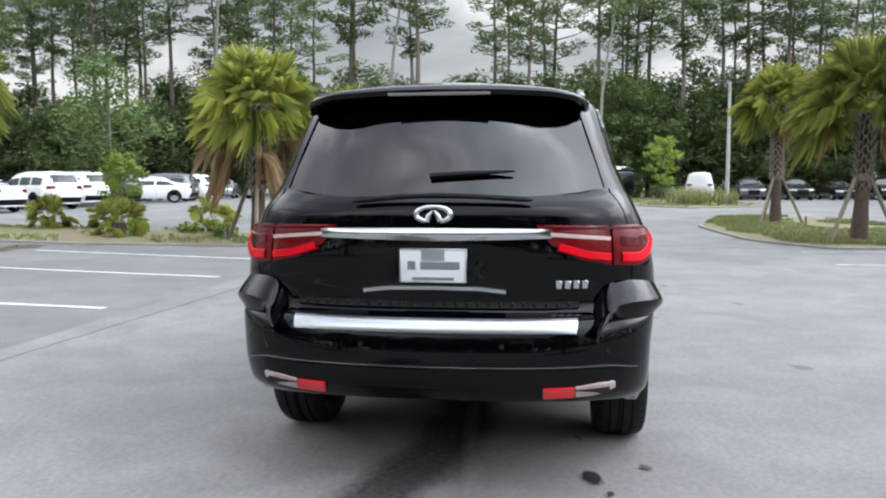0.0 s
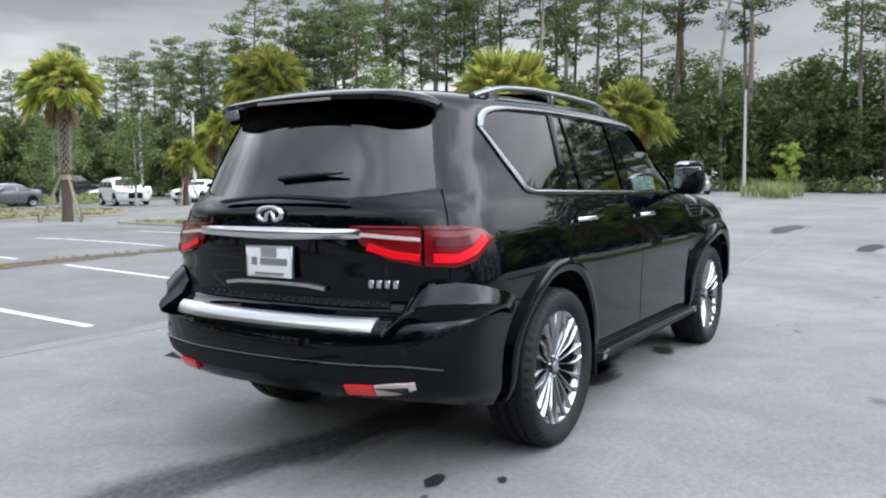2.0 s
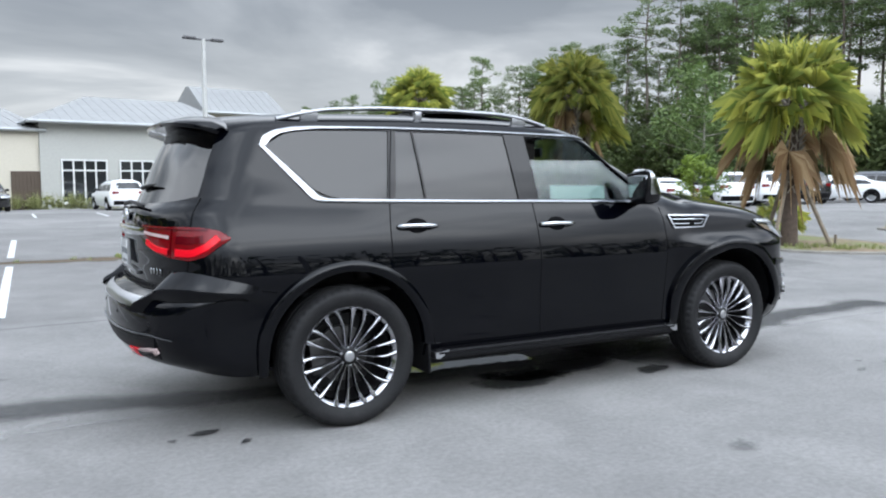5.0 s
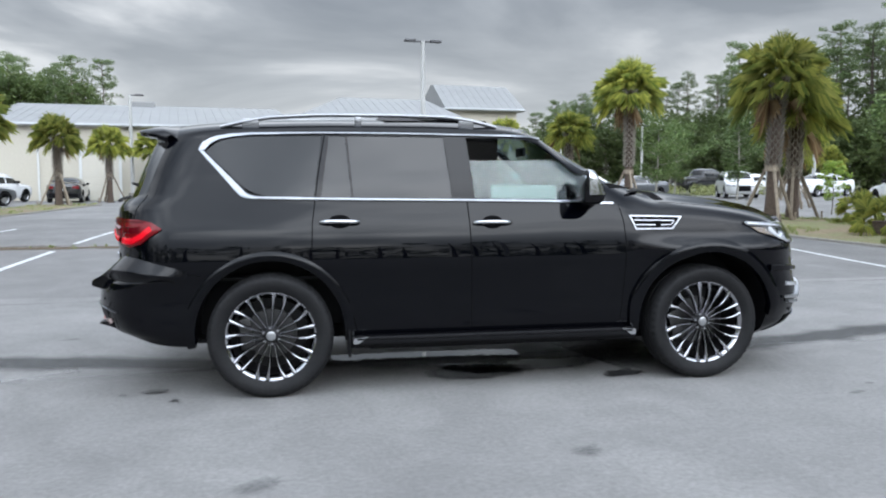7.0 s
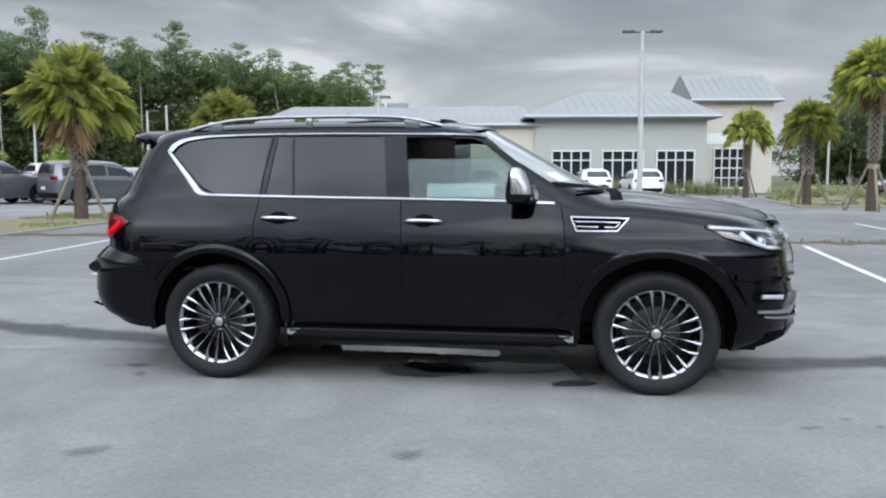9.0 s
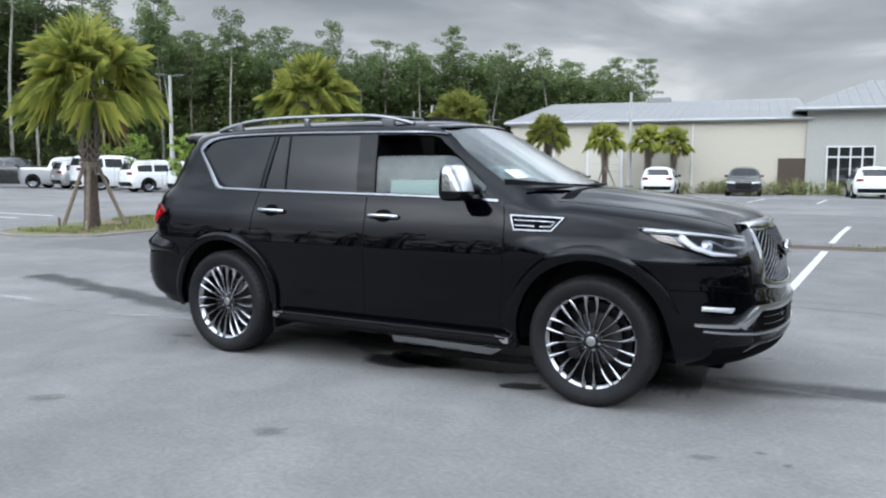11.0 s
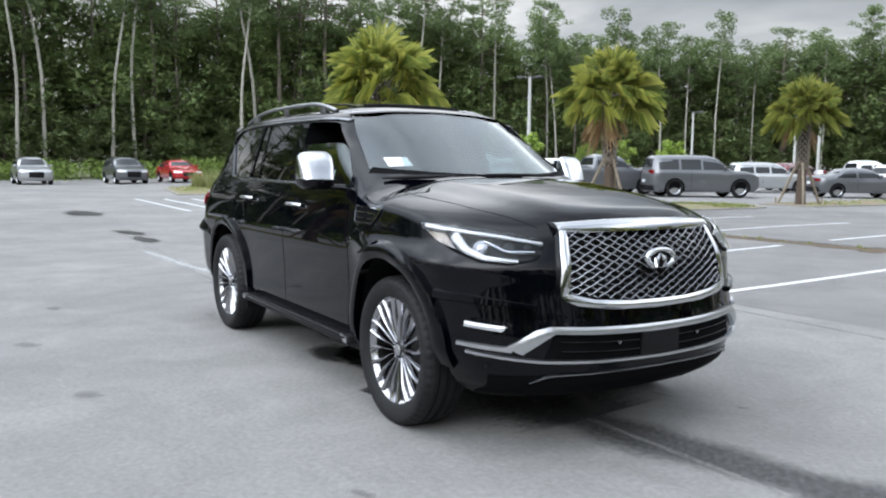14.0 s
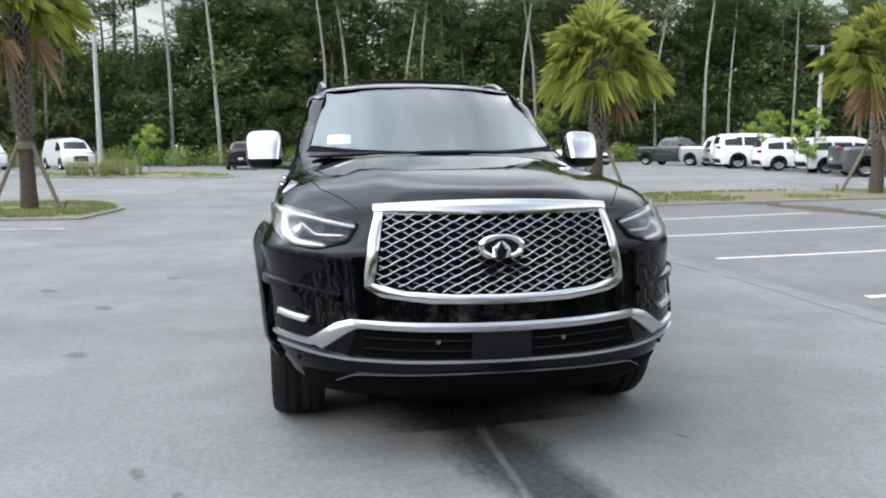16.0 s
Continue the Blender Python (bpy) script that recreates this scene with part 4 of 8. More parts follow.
# roof rails
for sign in (-1, 1):
    def roof_at(x, y, lift):
        h, _ = hull.drop((x, y, 1.8), UP)
        return (h.x, h.y, h.z + lift)
    line = [roof_at(-1.86, sign * 0.645, 0.004), roof_at(-1.74, sign * 0.645, 0.026), roof_at(-1.55, sign * 0.645, 0.052), roof_at(-1.2, sign * 0.648, 0.062), roof_at(-0.7, sign * 0.648, 0.062),
            roof_at(-0.3, sign * 0.648, 0.058), roof_at(-0.12, sign * 0.645, 0.040), roof_at(0.06, sign * 0.64, 0.003)]
    on("roof_rail", facing(*tube(rounded(line, 50, 3), 0.0185, 10, True, 0.8)), M_RAIL, label="silver roof rail")
    for x, w in ((-1.66, 0.16), (-0.93, 0.07), (-0.16, 0.16)):
        c = roof_at(x, sign * 0.645, 0.02)
        part("rail_foot", box_bm(w * 0.7, 0.030, 0.06, *c, 0.01, 2), M_RAIL, suv)

# sunroof
lid = hull.sheet([(-0.02, -0.43, 1.9), (0.0, 0, 1.9), (-0.02, 0.43, 1.9)], [(-0.72, -0.43, 1.9), (-0.72, 0, 1.9), (-0.72, 0.43, 1.9)], UP, 0.004, 0.012, 20, 12)
lid = ([(x, y, z + 0.050 * min(1.0, max(0.0, -x / 0.72))) for x, y, z in lid[0]], lid[1])
on("sunroof_glass", lid, M_BLACKGLOSS, label="black glass sunroof tilted up at the rear")
on("sunroof_deflector", hull.band([(0.02, -0.40, 1.9), (0.045, 0, 1.9), (0.02, 0.40, 1.9)], 0.045, UP, 0.022, 0.01, 24), M_PLASTIC)

# tail spoiler
SP = [(-0.668, 1.725, -2.21), (-0.642, 1.752, -2.31), (-0.50, 1.772, -2.412), (-0.25, 1.782, -2.445), (0, 1.785, -2.455), (0.25, 1.782, -2.445), (0.50, 1.772, -2.412), (0.642, 1.752, -2.31), (0.668, 1.725, -2.21)]
edge = rounded([(x, y, z) for y, z, x in SP], 41, 2)
sv, sf = [], []
for x, y, z in edge:
    top, _ = hull.drop((-2.14, y * 0.98, 1.8), UP)
    midz = (top.z + z) / 2 + 0.022
    low = -2.335 + 0.10 * (abs(y) / 0.69) ** 2.5
    sv += [(top.x, top.y, top.z + 0.002), ((top.x + x) / 2, y, midz), (x + 0.012, y, z + 0.012), (x, y, z + 0.002), (x + 0.006, y, z - 0.020), (x * 0.55 + low * 0.45, y * 0.985, z - 0.024), (low + 0.03, y * 0.97, z - 0.028), (top.x - 0.03, y * 0.95, z - 0.02)]
for i in range(len(edge) - 1):
    for j in range(8):
        k = (j + 1) % 8
        sf.append((i * 8 + j, (i + 1) * 8 + j, (i + 1) * 8 + k, i * 8 + k))
sf += [tuple(range(8)), tuple((len(edge) - 1) * 8 + j for j in range(8))]
on("tail_spoiler", facing(sv, sf), M_PAINT)
part("high_brake_lamp", box_bm(0.012, 0.46, 0.014, -2.448, 0, 1.766, 0.004, 2), M_BRAKEDARK, suv, "narrow unlit grey brake lamp")

# rear wiper
on("rear_wiper_arm", facing(*tube(rounded([(-2.585, 0.36, 1.293), (-2.59, 0.15, 1.312), (-2.592, 0.0, 1.318), (-2.59, -0.2, 1.312), (-2.575, -0.42, 1.298)], 24, 1), [0.008] + [0.014] * 22 + [0.006], 8, True, 0.8)), M_PLASTIC)
on("rear_wiper_blade", facing(*tube([(-2.515, 0.03, 1.400), (-2.51, -0.14, 1.412), (-2.50, -0.34, 1.422)], [0.020, 0.018, 0.006], 8, True, 0.7)), M_PLASTIC)

# tail lamps: dark lens, bright guide, split by the tailgate seam
DIAG = (-0.75, -0.66, 0)
for mirror in (False, True):
    def tl(a, b):
        return hull.sheet(a, b, DIAG, 0.014, 0.02, 26, 10, 0.006, mirror)
    on("tail_lamp", tl([(-2.6, -0.455, 1.190), (-2.55, -0.62, 1.188), (-2.5, -0.765, 1.184)], [(-2.6, -0.52, 1.108), (-2.55, -0.62, 1.045), (-2.5, -0.765, 1.018)]), M_RED, label="red tail lamp on the tailgate")
    on("tail_lamp", tl([(-2.49, -0.772, 1.186), (-2.35, -0.86, 1.183), (-2.25, -0.9, 1.165), (-2.19, -0.92, 1.128)], [(-2.49, -0.772, 1.018), (-2.38, -0.85, 1.008), (-2.30, -0.89, 1.030), (-2.19, -0.92, 1.118)]), M_RED, label="red tail lamp wrapping round the corner")
    on("lamp_guide", hull.band([(-2.6, -0.56, 1.098), (-2.55, -0.66, 1.063), (-2.5, -0.755, 1.050)], 0.040, DIAG, 0.024, 0.01, 20, mirror), M_REDBRIGHT)
    on("lamp_guide", hull.band([(-2.45, -0.785, 1.048), (-2.37, -0.855, 1.045), (-2.30, -0.885, 1.075), (-2.24, -0.9, 1.128)], 0.050, DIAG, 0.024, 0.01, 24, mirror), M_REDBRIGHT)
    on("lamp_inset", hull.band([(-2.6, -0.52, 1.150), (-2.5, -0.76, 1.128)], 0.022, DIAG, 0.023, 0.01, 16, mirror), M_PINKLAMP, label="clear reversing lamp strip")
    on("lamp_inset", hull.band([(-2.45, -0.785, 1.118), (-2.38, -0.85, 1.112), (-2.32, -0.88, 1.12)], 0.055, DIAG, 0.0225, 0.01, 16, mirror), M_REDDARK)
    on("lamp_inset", hull.band([(-2.6, -0.50, 1.178), (-2.45, -0.77, 1.172), (-2.3, -0.88, 1.168)], 0.012, DIAG, 0.022, 0.01, 26, mirror), M_REDDARK)

# tailgate chrome bar, plate, emblem, badge, lower ledge
on("tailgate_chrome_bar", hull.sheet([(-2.6, y, 1.172 + 0.006 * (1 - (y / 0.5) ** 2)) for y in np.linspace(-0.50, 0.50, 21)], [(-2.6, y, 1.122 + 0.012 * abs(y / 0.5)) for y in np.linspace(-0.50, 0.50, 21)], BACK, 0.022, 0.03, 40, 6, 0.010), M_CHROME)
plate = part("number_plate", box_bm(0.012, 0.280, 0.138, -2.632, 0, 1.018, 0.006, 2), M_PLATE, suv, "white dealer plate in a silver frame")
for z, h, y, w, mm in ((1.019, 0.032, -0.03, 0.17, M_BAR), (1.019, 0.036, 0.093, 0.034, M_BAR), (1.063, 0.045, 0.0, 0.10, M_SATIN), (0.962, 0.012, 0.0, 0.18, M_BAR)):
    part("printed_bar", box_bm(0.002, w, h, -2.6395, y, z), mm, plate)
for dy, dz, w, h in ((0, 0.070, 0.290, 0.007), (0, -0.070, 0.290, 0.007), (0.142, 0, 0.007, 0.147), (-0.142, 0, 0.007, 0.147)):
    part("plate_frame", box_bm(0.018, w, h, -2.632, dy, 1.018 + dz, 0.002, 1), M_SATIN, plate)


def emblem(x, z, w, h, d, name):
    """A chrome oval with two prongs that rise to its middle."""
    ring = [(x, w * math.cos(a), z + h * math.sin(a)) for a in np.linspace(-1.12, math.pi + 1.12, 44)]
    ends = [(x, s * w * math.cos(1.12), z - h * math.sin(1.12)) for s in (-1, 1)]
    prongs = [tube([(p[0], p[1] * 0.92, p[2]), (x, p[1] * 0.62, z - 0.10 * h), (x, p[1] * 0.10, z + 0.52 * h)], [1.25 * d, 1.1 * d, 0.35 * d], 8) for p in ends]
    made = join([tube(ring, [d * (0.75 + 0.45 * abs(math.cos(a))) for a in np.linspace(-1.12, math.pi + 1.12, 44)], 8), *prongs])
    return on(name, facing(*made), M_CHROME, label="chrome oval emblem")


emblem(-2.622, 1.237, 0.074, 0.033, 0.0115, "rear_emblem")
for k in range(4):
    y = -0.535 - 0.037 * k
    h, _ = hull.drop((-2.6, y, 0.935), BACK)
    part("badge_bar", box_bm(0.006, 0.026, 0.036, h.x - 0.003, y, 0.935, 0.002, 1), M_CHROME, suv)
on("plate_lamp_chrome", hull.band([(-2.6, -0.31, 0.905), (-2.6, -0.2, 0.918), (-2.6, 0, 0.922), (-2.6, 0.2, 0.918), (-2.6, 0.31, 0.905)], (0.022), BACK, 0.020, 0.01, 30), M_SATIN)
on("tailgate_lower_trim", hull.sheet([(-2.6, y, 0.865) for y in (-0.62, 0, 0.62)], [(-2.6, y, 0.832) for y in (-0.62, 0, 0.62)], BACK, 0.010, 0.02, 24, 4), M_PLASTIC)
for k in range(25):
    y = -0.576 + 0.048 * k
    h, _ = hull.drop((-2.6, y, 0.85), BACK)
    part("trim_rib", box_bm(0.010, 0.010, 0.026, h.x - 0.012, y, 0.85, 0.003, 1), M_BLACKGLOSS, suv)
on("bumper_scuff_plate", hull.sheet([(-2.6, y, 0.792) for y in (-0.615, -0.3, 0, 0.3, 0.615)], [(-2.6, y, 0.742) for y in (-0.605, -0.3, 0, 0.3, 0.605)], BACK, 0.012, 0.02, 40, 8, 0.004), M_SATIN, label="brushed silver bumper step plate")

# bumper corners: a raised shoulder with a sloping top beside the tailgate
for mirror in (False, True):
    crest = [(-2.62, -0.690, 0.845), (-2.60, -0.725, 0.905), (-2.55, -0.770, 0.945), (-2.46, -0.850, 0.950), (-2.34, -0.93, 0.935), (-2.20, -0.98, 0.895), (-2.06, -1.0, 0.855)]
    cv, cf = [], []
    line = rounded(crest, 22, 2)
    for i, (x, y, z) in enumerate(line):
        u = i / 21
        way = Vector((-math.cos(u * 1.45), -math.sin(u * 1.45), 0))
        out = 0.105 * min(1.0, 0.7 + 3 * u) * (1 - u ** 1.6) + 0.004
        drop = 0.088 + 0.012 * math.sin(math.pi * u) - 0.04 * u
        low = min(z - drop - 0.04, 0.79)
        for dz, k in ((z, 0.06), (z - drop * 0.5, 0.55), (z - drop * 0.92, 0.94), (z - drop, 1.0), (z - drop - 0.012, 1.0), ((z - drop + low) / 2, 0.8), (low, 0.05)):
            h, _ = hull.drop((x, y, z - drop), way)
            g, _ = hull.drop((x, y, dz), way)
            cv.append(g + way * (out * k + 0.002))
        cv.append(Vector((x, y, z - drop)) - way * 0.05)
    for i in range(21):
        for j in range(8):
            k = (j + 1) % 8
            cf.append((i * 8 + j, (i + 1) * 8 + j, (i + 1) * 8 + k, i * 8 + k))
    cf += [tuple(range(8)), tuple(21 * 8 + j for j in range(8))]
    on("bumper_corner", facing(cv, cf, mirror), M_PAINT, sharp=28)

# rear bumper: chrome line, lower valance, reflectors, sensors
LOWLINE = [(-2.0, -0.99, 0.47), (-2.3, -0.95, 0.535), (-2.45, -0.87, 0.585), (-2.55, -0.75, 0.608), (-2.7, -0.4, 0.606), (-2.75, 0, 0.604), (-2.7, 0.4, 0.606), (-2.55, 0.75, 0.608), (-2.45, 0.87, 0.585), (-2.3, 0.95, 0.535), (-2.0, 0.99, 0.47)]
on("bumper_chrome_line", hull.band(LOWLINE[2:9], 0.007, BACK, 0.010, 0.006, 60, soft=2), M_MESH)
on("bumper_valance", hull.sheet([(-2.6, y, 0.592) for y in np.linspace(-0.78, 0.78, 17)], [(-2.6, y, 0.505 if abs(y) < 0.75 else 0.53) for y in np.linspace(-0.74, 0.74, 17)], BACK, 0.004, 0.012, 40, 5), M_PLASTIC, label="dull black lower bumper")
for mirror in (False, True):
    on("rear_reflector", hull.sheet([(-2.6, -0.47, 0.512), (-2.6, -0.60, 0.516)], [(-2.6, -0.47, 0.470), (-2.6, -0.60, 0.472)], BACK, 0.016, 0.02, 12, 5, 0.002, mirror), M_REFLECT, label="red bumper reflector")
    on("rear_fog_lamp", hull.sheet([(-2.6, -0.605, 0.516), (-2.6, -0.70, 0.530), (-2.5, -0.77, 0.532)], [(-2.6, -0.605, 0.472), (-2.6, -0.70, 0.480), (-2.5, -0.77, 0.505)], BACK, 0.014, 0.02, 14, 5, 0.004, mirror), M_PINKLAMP, label="pale pink lamp lens")
    for y, z in ((-0.30, 0.69), (-0.74, 0.665)):
        h, nrm = hull.drop((-2.6, y, z), BACK)
        pv, pf = lathe([(0.0001, 0.003), (0.010, 0.003), (0.012, 0.0), (0.012, -0.004)], 16)
        tw = Vector((0, 1, 0)).rotation_difference(nrm).to_matrix()
        sgn = -1 if mirror else 1
        pv = [(lambda q: (q.x + h.x, (q.y + h.y) * sgn, q.z + h.z))(tw @ Vector(v)) for v in pv]
        on("parking_sensor", (pv, pf), M_PLASTIC)
# exhaust and tow cover under the bumper
on("rear_skid_panel", facing(*join([prism([(-2.66, 0.50), (-2.2, 0.34), (-1.9, 0.34), (-2.55, 0.52)], "y", -0.75, 0.75)])), M_PLASTIC, sharp=20)

# grille
on("grille_backing", hull.sheet(f3([(y, 1.115) for y in (-0.50, 0, 0.50)]), f3([(-0.525, 0.81), (-0.3, 0.762), (0, 0.757), (0.3, 0.762), (0.525, 0.81)]), FRONT, 0.004, 0.01, 40, 10), M_DARK)
gx0, gx1 = hull.drop((2.5, 0, 1.10), FRONT)[0].x, hull.drop((2.5, 0.52, 1.10), FRONT)[0].x
gv, gf = [], []
for y in np.linspace(-0.528, 0.528, 45):
    u = (y / 0.528) ** 2
    x = gx0 + (gx1 - gx0) * u
    low, high = 1.106 - 0.008 * u, 1.172 - 0.020 * u
    yi = y * 0.925
    gv += [(x - 0.05, yi, low), (x + 0.024, yi, low), (x + 0.034, yi, low + 0.006), (x + 0.030, y, (low + high) / 2), (x + 0.012, y, high - 0.004), (x + 0.002, y, high), (x - 0.06, y, high)]
for i in range(44):
    for j in range(7):
        k = (j + 1) % 7
        gf.append((i * 7 + j, (i + 1) * 7 + j, (i + 1) * 7 + k, i * 7 + k))
gf += [tuple(range(7)), tuple(44 * 7 + j for j in range(7))]
on("grille_frame_top", facing(gv, gf), M_CHROME, sharp=50)
for mirror in (False, True):
    on("grille_frame_side", hull.sheet(f3([(-0.510, 1.108), (-0.543, 1.0), (-0.566, 0.86), (-0.568, 0.80)]), f3([(-0.480, 1.100), (-0.503, 0.98), (-0.522, 0.86), (-0.526, 0.822)]), FRONT, 0.034, 0.05, 24, 6, 0.008, mirror), M_CHROME)
on("grille_frame_bottom", hull.sheet(f3([(-0.545, 0.822), (-0.40, 0.786), (-0.2, 0.770), (0, 0.767), (0.2, 0.770), (0.40, 0.786), (0.545, 0.822)]), f3([(-0.562, 0.795), (-0.50, 0.762), (-0.3, 0.735), (0, 0.727), (0.3, 0.735), (0.50, 0.762), (0.562, 0.795)]), FRONT, 0.034, 0.05, 44, 6, 0.008), M_CHROME)


def grille_low(y):
    return 0.767 + 0.055 * (abs(y) / 0.545) ** 2.2


def grille_wide(z):
    return 0.488 + 0.040 * (1.11 - z) / 0.3


def lattice():
    """Two families of waved bars that cross as flattened diamonds."""
    chunks = []
    py, pz = 0.075, 0.0365
    for fam in (-1, 1):
        for k in range(-30, 31):
            line = []
            for s in np.linspace(-0.60, 0.60, 121):
                t = (s * fam - k * py) / py * pz
                wave = 0.0022 * math.sin(2 * math.pi * (s / py))
                z = 0.94 + t + wave * fam
                if abs(s) < grille_wide(z) and grille_low(s) < z < 1.104:
                    line.append((2.5, s, z))
                elif len(line) > 1:
                    break
                else:
                    line = []
            if len(line) < 3:
                continue
            pts = [hull.drop(p, FRONT, 0.021 + 0.003 * fam)[0] for p in line[::2] + [line[-1]]]
            chunks.append(tube(pts, 0.0036, 4))
    return facing(*join(chunks))


on("grille_mesh", lattice(), M_MESH, label="chrome mesh of flattened diamonds", sharp=80)
emblem(2.548, 0.976, 0.090, 0.045, 0.014, "front_emblem")
eb = bmesh.new()
bmesh.ops.create_circle(eb, cap_ends=True, radius=1, segments=32, matrix=Matrix.Translation((2.54, 0, 0.976)) @ Matrix.Rotation(math.pi / 2, 4, "Y") @ Matrix.Diagonal((0.047, 0.092, 1, 1)))
ext = bmesh.ops.extrude_face_region(eb, geom=eb.faces[:])
bmesh.ops.translate(eb, vec=(-0.02, 0, 0), verts=[g for g in ext["geom"] if isinstance(g, bmesh.types.BMVert)])
bmesh.ops.recalc_face_normals(eb, faces=eb.faces)
part("emblem_backing", eb, M_BLACKGLOSS, suv)

# headlamps
FD = (0.80, -0.60, 0)
for mirror in (False, True):
    h_top = [(1.80, -0.93, 1.128), (2.0, -0.88, 1.122), (2.2, -0.76, 1.100), (2.36, -0.595, 1.066)]
    h_bot = [(1.80, -0.93, 1.116), (2.0, -0.90, 1.020), (2.16, -0.83, 0.968), (2.26, -0.72, 0.955), (2.345, -0.615, 0.985), (2.36, -0.595, 1.050)]
    lamp = on("headlamp", hull.sheet(h_top, h_bot, FD, 0.006, 0.02, 40, 12, 0.0, mirror), M_DARK, label="headlamp with white daytime light strip")
    on("daytime_strip", hull.band([(1.83, -0.93, 1.120), (2.0, -0.88, 1.108), (2.2, -0.76, 1.086), (2.35, -0.60, 1.052)], (0.024, 0.012), FD, 0.014, 0.004, 40, mirror), M_DRL, lamp)
    on("daytime_strip", hull.band([(2.02, -0.885, 1.085), (2.09, -0.862, 1.02), (2.17, -0.81, 0.985), (2.28, -0.69, 0.972)], (0.050, 0.013), FD, 0.013, 0.004, 36, mirror), M_DRL, lamp)
    on("side_marker", hull.sheet([(1.86, -0.93, 1.095), (1.98, -0.90, 1.085)], [(1.93, -0.93, 1.055), (2.04, -0.89, 1.02)], FD, 0.010, 0.006, 10, 5, 0, mirror), M_AMBER, lamp)
    for px, py, r in ((2.13, -0.80, 0.030), (2.235, -0.715, 0.028), (2.30, -0.65, 0.02)):
        h, nrm = hull.drop((px, py, 1.030), FD)
        pv, pf = lathe([(0.0001, 0.016), (r * 0.5, 0.014), (r * 0.85, 0.006), (r, 0.002), (r * 1.12, 0.009), (r * 1.22, 0.0)], 24)
        tw = Vector((0, 1, 0)).rotation_difference(nrm).to_matrix()
        sgn = -1 if mirror else 1
        pv = [(lambda q: (q.x, q.y * sgn, q.z))(tw @ Vector(v) + h + nrm * 0.006) for v in pv]
        on("projector", facing(pv, pf), M_BLACKGLOSS if r < 0.03 else M_SATIN, lamp)
    on("lamp_bezel", hull.band([(2.16, -0.80, 1.060), (2.24, -0.73, 1.012), (2.33, -0.63, 1.012)], 0.008, FD, 0.016, 0.004, 20, mirror), M_SATIN, lamp)
    on("lamp_glass", hull.sheet(h_top, h_bot, FD, 0.026, 0.003, 40, 12, 0.004, mirror), M_LENS, lamp)
    on("bumper_crease", hull.band([(1.99, -0.97, 0.800), (2.12, -0.90, 0.795), (2.28, -0.76, 0.775), (2.38, -0.65, 0.755)], (0.050, 0.030), FD, 0.024, 0.01, 30, mirror), M_PAINT)
    # fog lamp and lower chrome
    on("fog_recess", hull.sheet([(2.05, -0.93, 0.715), (2.2, -0.80, 0.70), (2.32, -0.68, 0.675)], [(2.05, -0.94, 0.590), (2.2, -0.82, 0.575), (2.32, -0.70, 0.56)], FD, 0.002, 0.01, 24, 6, 0, mirror), M_PAINT)
    on("fog_lamp", hull.sheet([(2.13, -0.880, 0.686), (2.27, -0.735, 0.668)], [(2.13, -0.885, 0.660), (2.255, -0.755, 0.642)], FD, 0.018, 0.02, 20, 6, 0.006, mirror), M_WHITELENS, label="slim chrome fog lamp")
    on("bumper_blade", hull.band([(2.10, -0.905, 0.577), (2.18, -0.84, 0.571), (2.30, -0.725, 0.560)], (0.022, 0.030), FD, 0.020, 0.01, 24, mirror), M_SATIN, label="satin chrome bumper blade")
    on("intake_diagonal", hull.sheet([(2.26, -0.765, 0.575), (2.36, -0.655, 0.652), (2.40, -0.60, 0.668)], [(2.30, -0.70, 0.540), (2.38, -0.62, 0.610), (2.42, -0.57, 0.640)], (0.9, -0.4, 0), 0.024, 0.03, 18, 5, 0.006, mirror), M_SATIN)
    h, nrm = hull.drop((2.2, -0.80, 0.47), FD)
    part("front_sensor", box_bm(0.02, 0.02, 0.02, h.x, h.y * (-1 if mirror else 1), h.z, 0.006, 2), M_PLASTIC, suv)

# lower intake with bars, sensors and chrome lines
on("intake_recess", hull.sheet(f3([(y, 0.645 - 0.02 * (1 - (y / 0.6) ** 2)) for y in np.linspace(-0.60, 0.60, 13)]), f3([(y, 0.500 - 0.02 * (1 - (y / 0.66) ** 2)) for y in np.linspace(-0.66, 0.66, 13)]), FRONT, 0.003, 0.01, 40, 8), M_DARK)
on("intake_top_chrome", hull.sheet(f3([(y, 0.668 - 0.018 * (1 - (y / 0.63) ** 2)) for y in np.linspace(-0.63, 0.63, 15)]), f3([(y, 0.634 - 0.018 * (1 - (y / 0.6) ** 2)) for y in np.linspace(-0.60, 0.60, 15)]), FRONT, 0.026, 0.03, 44, 5, 0.005), M_SATIN, label="satin chrome intake trim")
on("lower_intake_lip", hull.band([(2.06, -0.93, 0.543), (2.2, -0.82, 0.526), (2.35, -0.66, 0.506), (2.5, -0.4, 0.494), (2.55, 0, 0.488), (2.5, 0.4, 0.494), (2.35, 0.66, 0.506), (2.2, 0.82, 0.526), (2.06, 0.93, 0.543)], 0.018, FRONT, 0.022, 0.008, 90, soft=2), M_SATIN, label="satin chrome lower lip")
for z in (0.600, 0.555, 0.515):
    on("intake_bar", hull.band(f3([(y, z - 0.02 * (1 - (y / 0.6) ** 2)) for y in np.linspace(-0.58, 0.58, 13)]), 0.010, FRONT, 0.014, 0.004, 40), M_BLACKGLOSS)
on("radar_cover", hull.sheet(f3([(-0.13, 0.612), (0.13, 0.612)]), f3([(-0.13, 0.500), (0.13, 0.500)]), FRONT, 0.020, 0.02, 14, 8, 0.003), M_PLASTIC, label="dull black radar cover")
